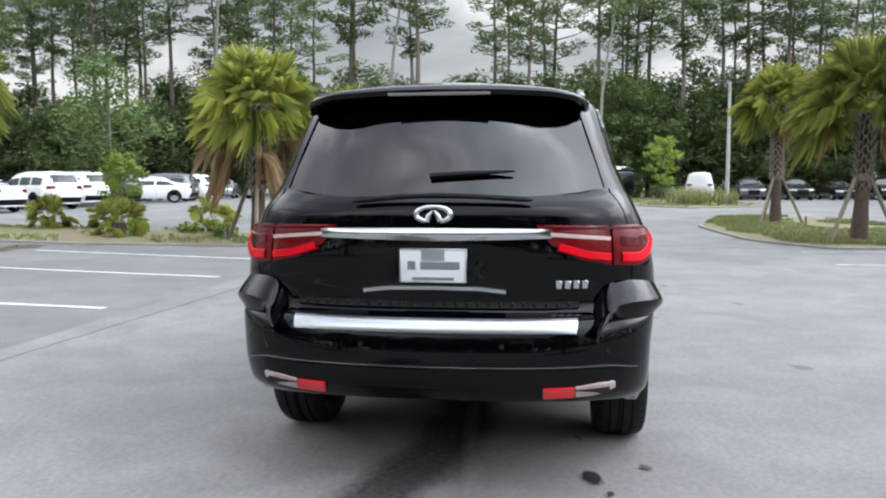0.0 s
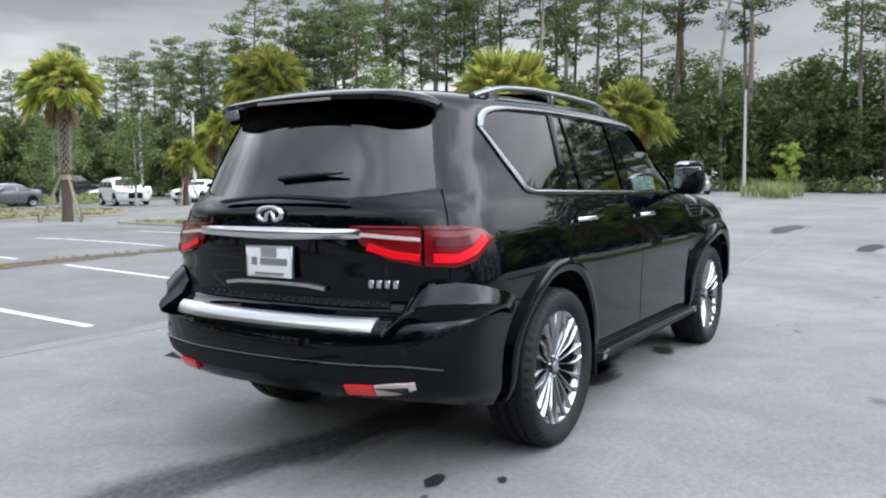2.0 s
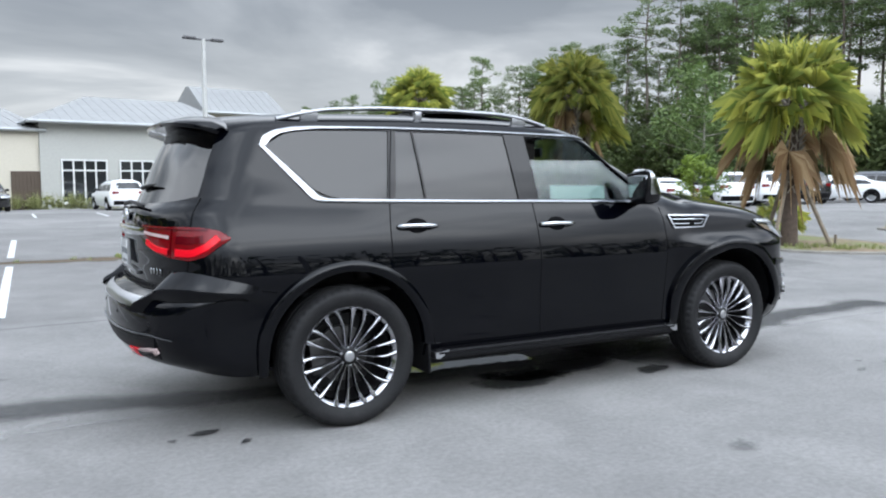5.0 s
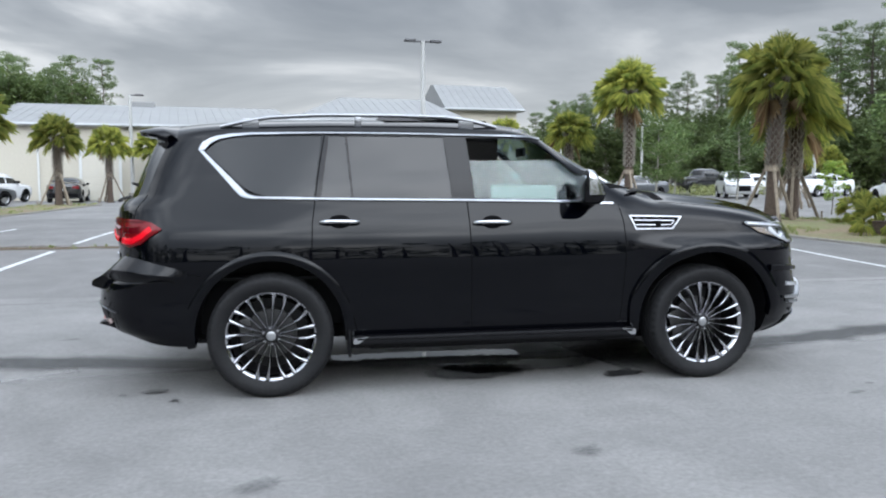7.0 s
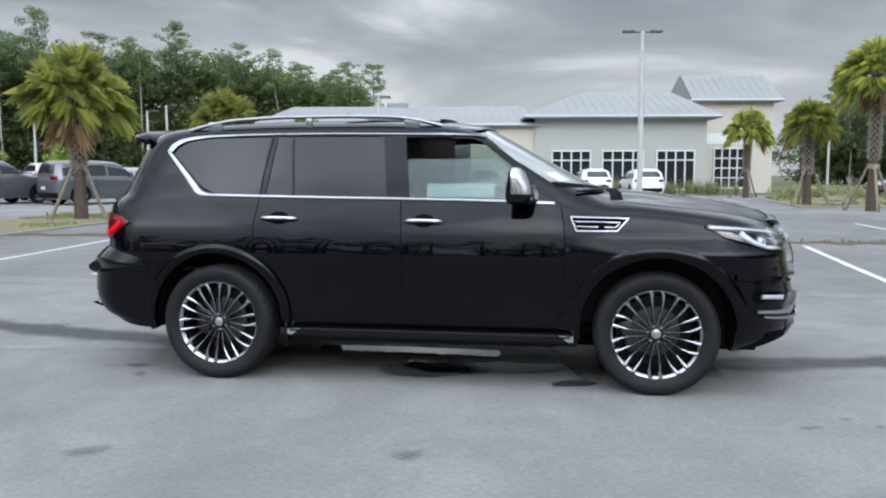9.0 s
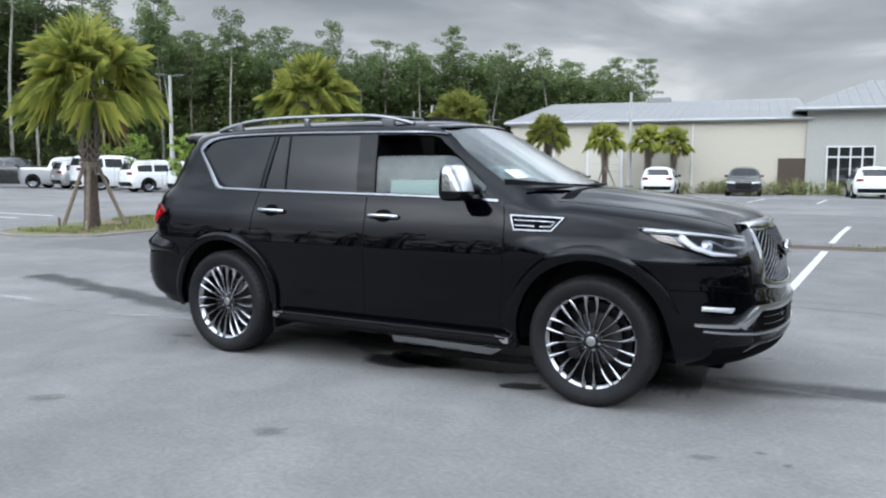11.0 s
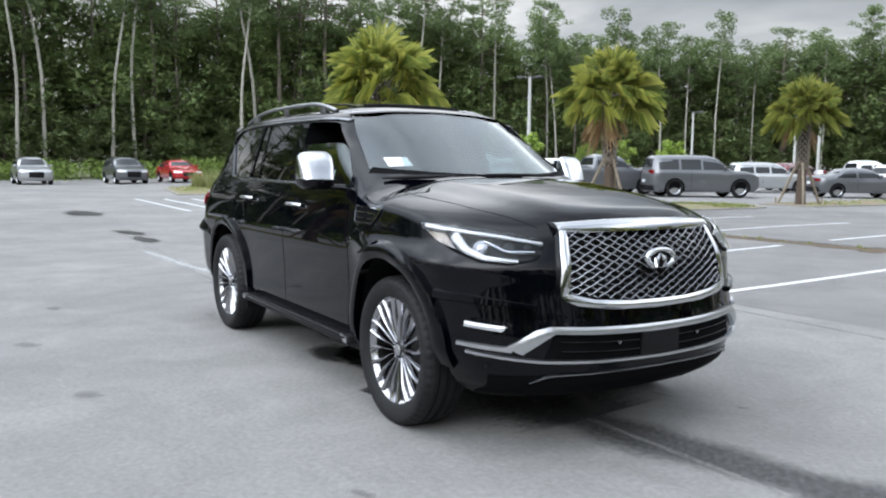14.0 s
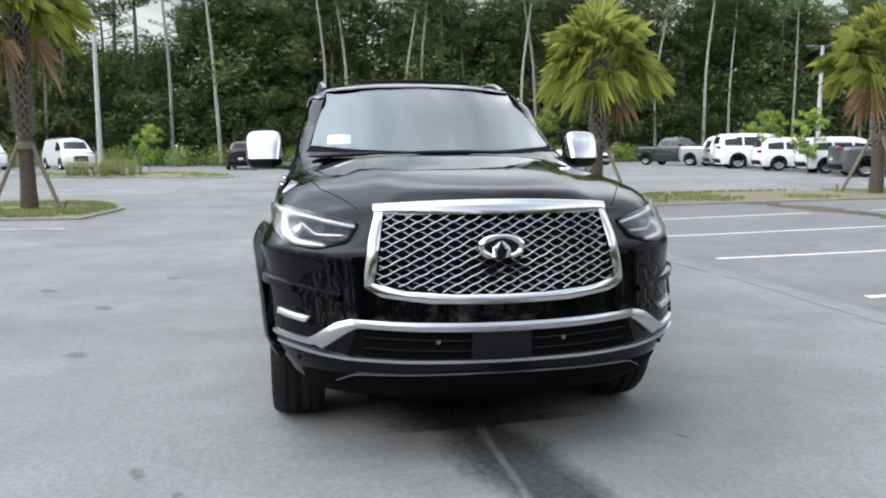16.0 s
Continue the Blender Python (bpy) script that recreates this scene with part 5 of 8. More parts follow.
for y in (-0.275, 0.275):
    h, _ = hull.drop((2.5, y, 0.580), FRONT)
    part("front_sensor", box_bm(0.016, 0.022, 0.022, h.x + 0.016, y, 0.580, 0.007, 2), M_MESH, suv)
on("skid_line", hull.band([(2.4, -0.69, 0.400), (2.45, -0.62, 0.436), (2.55, -0.3, 0.438), (2.55, 0, 0.438), (2.55, 0.3, 0.438), (2.45, 0.62, 0.436), (2.4, 0.69, 0.400)], 0.009, FRONT, 0.016, 0.004, 60, soft=2), M_MESH)
on("front_skid_panel", hull.sheet([(2.2, -0.84, 0.42), (2.45, -0.62, 0.428), (2.5, 0, 0.430), (2.45, 0.62, 0.428), (2.2, 0.84, 0.42)], [(2.2, -0.80, 0.300), (2.4, -0.5, 0.300), (2.4, 0, 0.300), (2.4, 0.5, 0.300), (2.2, 0.80, 0.300)], FRONT, 0.006, 0.02, 40, 8), M_DARK, label="dull black skid panel")

# bonnet creases, cowl and wipers
on("cowl_panel", hull.band([(1.30, -0.72, 1.36), (1.27, -0.4, 1.36), (1.255, 0, 1.36), (1.27, 0.4, 1.36), (1.30, 0.72, 1.36)], 0.085, (0.3, 0, 1), 0.003, 0.02, 40), M_DARK)
for line in (((1.02, -0.76), (1.13, -0.66), (1.19, -0.52), (1.215, -0.36)), ((1.245, -0.23), (1.24, -0.02), (1.225, 0.18), (1.19, 0.40))):
    sweep = [hull.drop((x, y, 1.37), (0.4, 0, 1), 0.018)[0] for x, y in line]
    on("windscreen_wiper", facing(*tube(rounded(sweep, 9, 1), [0.008, 0.012, 0.015, 0.016, 0.016, 0.015, 0.013, 0.010, 0.005], 8, True, 0.8)), M_PLASTIC)
on("window_sticker", hull.sheet([(0.9, -0.655, 1.490), (0.9, -0.520, 1.495)], [(0.95, -0.665, 1.435), (0.95, -0.525, 1.440)], FRONT, -0.014, 0.002, 6, 4), M_PAPER, label="small white paper behind the windscreen")
on("window_sticker", hull.sheet(s3([(-0.02, 1.412), (0.45, 1.408)]), s3([(-0.02, 1.318), (0.45, 1.314)]), SIDE, -0.026, 0.002, 10, 4), M_PAPER, label="white price sheet behind the passenger window")

# door mirrors
for sign in (-1, 1):
    arm = [(0.70, sign * 0.875, 1.285), (0.68, sign * 0.95, 1.290), (0.66, sign * 1.02, 1.305)]
    on("mirror_arm", facing(*tube(arm, [0.05, 0.042, 0.045], 10, True, 0.45)), M_BLACKGLOSS)
    bm = bmesh.new()
    bmesh.ops.create_uvsphere(bm, u_segments=28, v_segments=18, radius=1)
    for v in bm.verts:
        x, y, z = v.co
        p = 0.48
        x, y, z = (math.copysign(abs(c) ** p, c) for c in (x, y, z))
        x = x * (0.125 if x > 0 else 0.045) * (1 - 0.62 * max(0, 0.25 + 0.75 * z))
        taper = 1 - 0.06 * (y + 1) / 2
        v.co = (0.615 + x - 0.03 * (y + 1) / 2, sign * (1.045 + y * 0.112), 1.390 + z * 0.125 * taper)
    def dark_side(f):
        c = f.calc_center_median()
        return c.z < 1.345 or c.x < 0.585
    low = [f for f in bm.faces if dark_side(f)]
    bmesh.ops.recalc_face_normals(bm, faces=bm.faces)
    lowbm = bm.copy()
    bmesh.ops.delete(lowbm, geom=[f for f in lowbm.faces if not dark_side(f)], context="FACES")
    bmesh.ops.delete(bm, geom=low, context="FACES")
    part("mirror_cap", bm, M_CHROME, suv, "chrome mirror cap", sharp=60)
    part("mirror_base", lowbm, M_BLACKGLOSS, suv, sharp=60)
    part("mirror_glass", box_bm(0.006, 0.19, 0.15, 0.566, sign * 1.04, 1.392, 0.002, 1), M_CHROME, suv)
    part("mirror_rim", box_bm(0.016, 0.215, 0.185, 0.575, sign * 1.042, 1.392, 0.006, 2), M_BLACKGLOSS, suv)

# cabin
part("dashboard", box_bm(0.42, 1.46, 0.36, 0.86, 0, 1.10, 0.08, 4), M_CABIN, suv)
part("cabin_floor", box_bm(3.2, 1.5, 0.02, -0.6, 0, 0.77), M_CABIN, suv)
ringp = [(0.185 * math.cos(a), 0.185 * math.sin(a)) for a in np.linspace(0, 2 * math.pi, 33)]
tilt = Matrix.Translation((0.52, 0.38, 1.16)) @ Matrix.Rotation(math.radians(-65), 4, "Y")
on("steering_wheel", facing(*join([tube([tilt @ Vector((c, s, 0)) for c, s in ringp], 0.016, 8), tube([tilt @ Vector((-0.18, 0, 0)), tilt @ Vector((0.18, 0, 0))], 0.02, 8)])), M_CABIN)
for sx in (-0.42, -1.28):
    for sign in (-1, 1):
        seat = part("seat", box_bm(0.50, 0.52, 0.20, sx + 0.16, sign * 0.38, 0.90, 0.06, 3), M_LEATHER, suv)
        part("backrest", box_bm(0.16, 0.50, 0.50, sx - 0.16, sign * 0.38, 1.16, 0.06, 3, Matrix.Rotation(math.radians(-14), 4, "Y")), M_LEATHER, seat)
        part("headrest", box_bm(0.10, 0.26, 0.17, sx - 0.24, sign * 0.38, 1.50, 0.04, 3), M_LEATHER, seat)
part("rear_view_mirror", box_bm(0.03, 0.22, 0.07, 0.42, 0, 1.66, 0.012, 2), M_CABIN, suv)


# wheels
def wheel():
    root = new("wheel")
    prof = [(0.292, 0.098), (0.300, 0.108), (0.312, 0.116), (0.335, 0.128), (0.358, 0.133), (0.380, 0.131), (0.394, 0.124), (0.403, 0.112), (0.409, 0.098)]
    grooves = [(0.4115, 0.090), (0.412, 0.062), (0.403, 0.060), (0.403, 0.052), (0.413, 0.050), (0.413, 0.014), (0.403, 0.012), (0.403, 0.004), (0.413, 0.002)]
    half = prof + grooves
    full = half + [(r, -h) for r, h in half[::-1]]
    segs = 150
    tv, tf = lathe(full, segs)
    n = len(full)
    out = []
    for i, v in enumerate(tv):
        k = i % n
        r0, h = full[k]
        seg = i // n
        if 0.096 < abs(h) < 0.127 and r0 > 0.39 and seg % 3 == 0:
            s = (r0 - 0.0075) / r0
            v = (v[0] * s, v[1], v[2] * s)
        out.append(v)
    piece("tyre", mesh_of("tyre", out, tf, M_RUBBER, True, 30), root, "black road tyre with shoulder grooves")
    piece("rim", mesh_of("rim", *lathe([(0.250, -0.10), (0.262, 0.02), (0.270, 0.070), (0.279, 0.088), (0.288, 0.098), (0.2965, 0.1035), (0.2985, 0.098), (0.290, 0.06), (0.286, -0.1)], 96), M_RIM, True, 40), root, "polished alloy rim")
    piece("rim_barrel", mesh_of("rim_barrel", *lathe([(0.262, 0.075), (0.250, 0.03), (0.245, -0.10), (0.0005, -0.10)], 64), M_RIMDARK, True, 40), root)
    piece("brake_disc", mesh_of("brake_disc", *lathe([(0.0005, -0.04), (0.165, -0.04), (0.168, -0.05), (0.168, -0.07), (0.0005, -0.07)], 64), M_STEEL, True, 30), root)
    part("brake_caliper", box_bm(0.09, 0.07, 0.22, 0.165, -0.035, 0.02, 0.02, 2), M_STEEL, root)
    # ten groups of two slender spokes that split towards the rim
    base = None
    for g in range(10):
        a0 = 2 * math.pi * g / 10
        chunks = []
        for off, spread, w0, w1 in ((-0.095, -0.115, 0.0100, 0.0175), (0.095, 0.115, 0.0100, 0.0175)):
            rows = []
            for t in np.linspace(0, 1, 9):
                r = 0.048 + t * 0.242
                a = (0.105 + 0.010 * t + 0.062 * math.sin(t * math.pi)) * (1 if off > 0 else -1) + 0.05 * math.sin(t * math.pi * 0.9)
                hh = 0.066 + 0.024 * math.sin(t * math.pi * 0.55) + 0.014 * t * t
                w = 0.0062 + 0.0040 * t + 0.0095 * t ** 5
                c, s = math.cos(a), math.sin(a)
                for dw, dh in ((-w, -0.030), (-w * 0.75, 0.0), (-0.15 * w, 0.0075), (0.15 * w, 0.0075), (w * 0.75, 0.0), (w, -0.030)):
                    rows.append((r * c - dw * s, hh + dh, r * s + dw * c))
            f = []
            for i in range(8):
                for j in range(5):
                    f.append((i * 6 + j, i * 6 + j + 1, i * 6 + j + 7, i * 6 + j + 6))
                f.append((i * 6 + 5, i * 6, i * 6 + 6, i * 6 + 11))
            f += [(5, 4, 3, 2, 1, 0), tuple(48 + k for k in range(6))]
            chunks.append(facing(rows, f))
        if base is None:
            base = [mesh_of("spoke", *c, M_RIM, True, 50) for c in chunks]
        for me in base:
            ob = piece("spoke", me, root)
            ob.matrix_basis = Matrix.Rotation(-a0, 4, "Y")
    piece("hub", mesh_of("hub", *lathe([(0.0005, 0.082), (0.034, 0.082), (0.040, 0.080), (0.043, 0.072), (0.056, 0.064), (0.064, 0.054), (0.066, 0.03)], 48), M_RIMDARK, True, 40), root)
    piece("hub_cap", mesh_of("hub_cap", *lathe([(0.0005, 0.088), (0.026, 0.088), (0.030, 0.086), (0.032, 0.080)], 40), M_SATIN, True, 40), root)
    nut = mesh_of("wheel_nut", *lathe([(0.0005, 0.020), (0.008, 0.020), (0.010, 0.016), (0.010, -0.01)], 6), M_CHROME, False)
    for k in range(6):
        a = 2 * math.pi * (k + 0.5) / 6
        piece("wheel_nut", nut, root, m=Matrix.Translation((0.054 * math.cos(a), 0.060, 0.054 * math.sin(a))))
    return root


w0 = wheel()
w0.parent = suv
SPIN = {(-1, -1): 7, (1, -1): 19, (-1, 1): 3, (1, 1): 11}
first = True
for (sx, sy), turn in SPIN.items():
    m = Matrix.Translation((sx * AXLE, sy * 0.862, HUB)) @ Matrix.Rotation(0 if sy > 0 else math.pi, 4, "Z") @ Matrix.Rotation(math.radians(turn), 4, "Y")
    if first:
        w0.matrix_basis = m
        first = False
    else:
        copy_thing(w0, m).parent = suv
part("mud_flap", box_bm(0.02, 0.28, 0.22, -1.02, -0.83, 0.36, 0.006, 1), M_PLASTIC, suv)
part("mud_flap", box_bm(0.02, 0.28, 0.22, -1.02, 0.83, 0.36, 0.006, 1), M_PLASTIC, suv)
part("axle_beam", box_bm(0.10, 1.5, 0.10, -AXLE, 0, 0.40, 0.02, 2), M_DARK, suv)
part("axle_beam", box_bm(0.10, 1.5, 0.10, AXLE, 0, 0.40, 0.02, 2), M_DARK, suv)
part("chassis", box_bm(3.9, 1.2, 0.10, 0.0, 0, 0.37, 0.02, 2), M_DARK, suv)
# unseen low trays, added to keep sky light off the ground below
part("undertray", box_bm(1.75, 1.50, 0.06, 0.0, 0, 0.285, 0.02, 2), M_DARK, suv)
part("undertray", box_bm(1.42, 1.10, 0.06, 1.55, 0, 0.265, 0.02, 2), M_DARK, suv)

# ---------------------------------------------------------------- markings and marks on the asphalt
def flat_strip(x0, y0, x1, y1, w, z, step=1.0):
    """A thin strip on the ground."""
    a, b = Vector((x0, y0)), Vector((x1, y1))
    d = (b - a).normalized()
    s = Vector((-d.y, d.x)) * w / 2
    n = max(2, int((b - a).length / step) + 1)
    verts, faces = [], []
    for i in range(n):
        p = a.lerp(b, i / (n - 1))
        for q in (p - s, p + s):
            verts.append((q.x, q.y, float(rise(q.x, q.y)) + z))
    for i in range(n - 1):
        faces.append((2 * i, 2 * i + 2, 2 * i + 3, 2 * i + 1))
    return verts, faces


def blot(cx, cy, rx, ry, turn, z, seed, n=28, rough=0.35):
    """A flat patch with a ragged outline."""
    rnd = random.Random(seed)
    ph = [(rnd.uniform(0, 6.28), rnd.uniform(0.3, 1.0)) for _ in range(5)]
    c, s = math.cos(turn), math.sin(turn)
    verts, fade = [(cx, cy, float(rise(cx, cy)) + z)], [1.0]
    for i in range(2 * n):
        a = 2 * math.pi * (i % n) / n
        k = 1 + rough * sum(w * math.sin((j + 2) * a + p) / (j + 2) for j, (p, w) in enumerate(ph))
        k *= 0.5 if i < n else 1.2
        fade.append(0.85 if i < n else 0.0)
        x, y = rx * k * math.cos(a), ry * k * math.sin(a)
        px, py = cx + x * c - y * s, cy + x * s + y * c
        verts.append((px, py, float(rise(px, py)) + z))
    faces = [(0, i + 1, (i + 1) % n + 1) for i in range(n)]
    faces += [(i + 1, n + i + 1, n + (i + 1) % n + 1, (i + 1) % n + 1) for i in range(n)]
    return verts, faces, fade


def faded(me, fade):
    """Stores how strongly a mark covers the ground at each point."""
    me.attributes.new("fade", "FLOAT", "POINT").data.foreach_set("value", fade)
    return me


bay = land("pavement", np.arange(-11.6, 9.41, 1.0), np.arange(4.0, 21.1, 1.0), 0.004, M_BAY)
tagged(bay, "darker asphalt of the marked parking bays", "asphalt", kind="structure")
far_bay = land("pavement", np.arange(-9.0, 20.1, 1.0), np.arange(30.0, 37.1, 1.0), 0.004, M_BAY)
tagged(far_bay, "darker asphalt of bays along the building", "asphalt", kind="structure")


def paint(x0, y0, x1, y1, w=0.11, z=0.009):
    ob = new("parking_line", mesh_of("parking_line", *flat_strip(x0, y0, x1, y1, w, z), M_LINE))
    return tagged(ob, "white painted parking line on the asphalt", "road marking", "parking lines", "structure")


for x in (-8.65, -5.95, -3.40, -0.68, 2.08, 5.12, 7.86):
    paint(x, 4.35, x + 0.1, 9.25)
    paint(x + 0.12, 10.65, x + 0.2, 15.3)
for k in range(-3, 7):
    x = 0.4 + 2.75 * k
    paint(x, 31.0, x, 36.6)
for x0, y0, x1, y1 in ((-9.85, -9.6, -9.55, -5.0), (8.3, -5.3, 8.5, -9.5), (11.0, -5.5, 11.2, -9.5)):
    paint(x0, y0, x1, y1)
for k in range(7):
    paint(-26.5 + 0.4 * k, 3.0 + 0.95 * k, -19.2 + 0.2 * k, 3.2 + 0.95 * k, 0.14)

for k in range(4):
    x = -25.4 + 1.35 * k
    paint(x, -8.6, x + 0.3, -4.9, 0.12)

MARKS = [
    ("oil_stain", M_STAIN, [(-2.33, -0.70, 0.105, 0.055, 0.2), (-2.16, -0.96, 0.05, 0.025, 0.9), (-2.52, -0.77, 0.035, 0.018, 0.2), (-1.75, -0.65, 0.05, 0.02, 0.4)], "small dark oil spot on asphalt"),
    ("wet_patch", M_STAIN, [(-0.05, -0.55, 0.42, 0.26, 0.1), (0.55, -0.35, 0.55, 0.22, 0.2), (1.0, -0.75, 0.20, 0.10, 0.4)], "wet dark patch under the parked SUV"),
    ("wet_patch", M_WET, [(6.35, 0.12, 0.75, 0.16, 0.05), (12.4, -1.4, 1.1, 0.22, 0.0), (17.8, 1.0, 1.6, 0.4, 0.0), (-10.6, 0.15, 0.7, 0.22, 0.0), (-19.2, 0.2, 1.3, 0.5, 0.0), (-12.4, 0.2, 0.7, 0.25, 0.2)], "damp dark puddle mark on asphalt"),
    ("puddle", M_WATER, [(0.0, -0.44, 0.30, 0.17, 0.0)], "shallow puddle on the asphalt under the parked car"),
    ("tar_spot", M_TAR, [(2.35, -1.55, 0.10, 0.05, 0.3), (2.6, -1.35, 0.05, 0.03, 0.0), (2.75, -1.48, 0.05, 0.03, 0.8), (1.9, 0.75, 0.10, 0.05, 0.1), (2.35, 0.95, 0.05, 0.03, 0.4), (-1.55, -2.55, 0.18, 0.10, 0.3), (0.15, -2.35, 0.16, 0.09, 0.8),
                           (3.4, -2.6, 0.14, 0.08, 0.5), (-3.2, -2.2, 0.16, 0.09, 0.1), (5.0, -2.0, 0.16, 0.07, 0.1), (-3.4, 1.3, 0.12, 0.05, 0.2), (0.9, -3.4, 0.2, 0.1, 0.6), (-2.6, -3.3, 0.2, 0.09, 0.9)], "small rough dark spot in asphalt"),
]
seed = 3
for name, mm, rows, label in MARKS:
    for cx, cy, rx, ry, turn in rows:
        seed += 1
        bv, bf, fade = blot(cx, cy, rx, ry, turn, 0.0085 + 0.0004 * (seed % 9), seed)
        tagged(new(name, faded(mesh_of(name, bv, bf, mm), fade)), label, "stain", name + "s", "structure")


def ragged(points, w, z, mm, name, label, seed, fray=0.3):
    """A long uneven band on the asphalt."""
    rnd = random.Random(seed)
    p = resample(points, 60)
    verts, faces, fade = [], [], []
    for i in range(60):
        d = p[min(i + 1, 59)] - p[max(i - 1, 0)]
        d = d / np.linalg.norm(d)
        a = w * (1 + fray * (rnd.random() * 2 - 1)) / 2
        b = w * (1 + fray * (rnd.random() * 2 - 1)) / 2
        nrm = np.array([-d[1], d[0]])
        end = 0.0 if i in (0, 59) else 1.0
        for q, f in ((p[i] + nrm * a * 1.25, 0.0), (p[i] + nrm * a * 0.4, end), (p[i] - nrm * b * 0.4, end), (p[i] - nrm * b * 1.25, 0.0)):
            verts.append((q[0], q[1], float(rise(q[0], q[1])) + z))
            fade.append(f)
    for i in range(59):
        for j in range(3):
            faces.append((4 * i + j, 4 * i + j + 1, 4 * i + j + 5, 4 * i + j + 4))
    return tagged(new(name, faded(mesh_of(name, verts, faces, mm), fade)), label, "stain", kind="structure")


ragged([(-7.5, 1.3), (-5.5, 0.85), (-3.4, 0.4), (-1.6, 0.0), (0.5, -0.1), (1.9, 0.0), (3.0, 0.18), (4.2, 0.5), (6.0, 0.6)], 0.55, 0.003, M_DAMP_SHADE, "damp_band", "dark damp band along an asphalt joint", 5)
ragged([(-12.0, 0.1), (-8.4, -0.1), (-4.3, -0.28), (-3.0, -0.16), (0.3, 0.05), (3.9, 0.02), (9.0, 0.2), (20.0, 0.6)], 0.09, 0.0045, M_PALE, "pale_joint", "pale sealed joint in the asphalt", 6, 0.8)
ragged([(-8.4, -0.28), (-6.6, -0.2), (-5.3, -0.1)], 0.22, 0.0055, M_WORN, "worn_paint", "worn white paint on asphalt", 8, 0.6)
ragged([(-7.2, 0.95), (-5.6, 0.72)], 0.30, 0.0060, M_PALE, "worn_paint", "worn white paint on asphalt", 9, 0.5)
ragged([(-4.4, -0.35), (-3.3, -0.24)], 0.17, 0.0065, M_PALE, "worn_paint", "worn white paint on asphalt", 10, 0.6)
ragged([(-3.7, -0.35), (-3.0, 0.05)], 0.16, 0.0070, M_PALE, "worn_paint", "worn white paint on asphalt", 11, 0.7)
ragged([(-13.8, 9.2), (-11.0, 9.9), (-8.8, 10.0), (-4.0, 9.85), (-1.0, 9.8), (3.0, 9.9), (9.2, 9.95)], 0.75, 0.0062, M_LITTER, "leaf_litter", "brown leaf litter along the joint between bays", 13, 0.6)
ragged([(-8.8, 10.05), (0.0, 10.1), (9.2, 10.2)], 0.12, 0.0078, M_STAIN, "open_joint", "dark open joint between bays", 14, 0.8)
ragged([(-7.4, 3.3), (-2.0, 3.75), (4.0, 3.6), (9.5, 3.9)], 0.05, 0.0068, M_TAR, "tar_joint", "thin dark joint in the asphalt", 15, 0.9)
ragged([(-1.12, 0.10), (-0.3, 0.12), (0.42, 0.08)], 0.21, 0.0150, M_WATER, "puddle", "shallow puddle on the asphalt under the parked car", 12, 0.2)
# some damp, and painted shade that darkens the ground under the car's front
ragged([(0.9, -0.1), (1.5, 0.05), (2.05, 0.1)], 1.25, 0.0120, M_DAMP_SHADE, "damp_patch", "damp patch with painted shade under the parked car", 16, 0.12)


# ---------------------------------------------------------------- planted islands
def island(outline, height, label, soil=M_SOIL):
    """A kerbed bed: a stone kerb round a slightly heaped top."""
    p = rounded([*outline, outline[0]], 90, 3)[:-1]
    c = p.mean(0)
    rings = [(0.0, -0.02, 1.0), (0.0, 0.040, 1.0), (0.014, 0.052, 1.0), (0.11, 0.052, 1.0), (0.125, 0.035, 1.0)]
    n = len(p)
    inw = []
    for i in range(n):
        d = p[(i + 1) % n] - p[i - 1]
        nrm = np.array([-d[1], d[0]]) / np.linalg.norm(d)
        if (c - p[i]) @ nrm < 0:
            nrm = -nrm
        inw.append(nrm)
    verts, faces = [], []
    for off, h, _ in rings:
        for i in range(n):
            q = p[i] + inw[i] * off
            verts.append((q[0], q[1], float(rise(q[0], q[1])) + h))
    for k in range(len(rings) - 1):
        for i in range(n):
            j = (i + 1) % n
            faces.append((k * n + i, k * n + j, (k + 1) * n + j, (k + 1) * n + i))
    root = holder("planted_island", pose(0, 0, 0), label, "planting bed", "planted islands")
    piece("kerb", mesh_of("kerb", *facing(verts, faces), M_KERB, True, 40), root, "pale concrete kerb")
    verts, faces = [], []
    rnd = random.Random(len(outline))
    for k, f in enumerate((0.0, 0.12, 0.4, 0.75)):
        for i in range(n):
            q = p[i] + inw[i] * 0.115
            q = q * (1 - f) + c * f
            h = 0.042 + height * (1 - (1 - f) ** 2) + (0.02 * rnd.random() if k else 0)
            verts.append((q[0], q[1], float(rise(q[0], q[1])) + h))
    verts.append((c[0], c[1], float(rise(*c)) + 0.042 + height))
    for k in range(3):
        for i in range(n):
            j = (i + 1) % n
            faces.append((k * n + i, k * n + j, (k + 1) * n + j, (k + 1) * n + i))
    for i in range(n):
        faces.append((3 * n + i, 3 * n + (i + 1) % n, 4 * n))
    piece("soil", mesh_of("soil", verts, faces, soil), root, "brown mulch and bare soil")
    return root, p, c, height


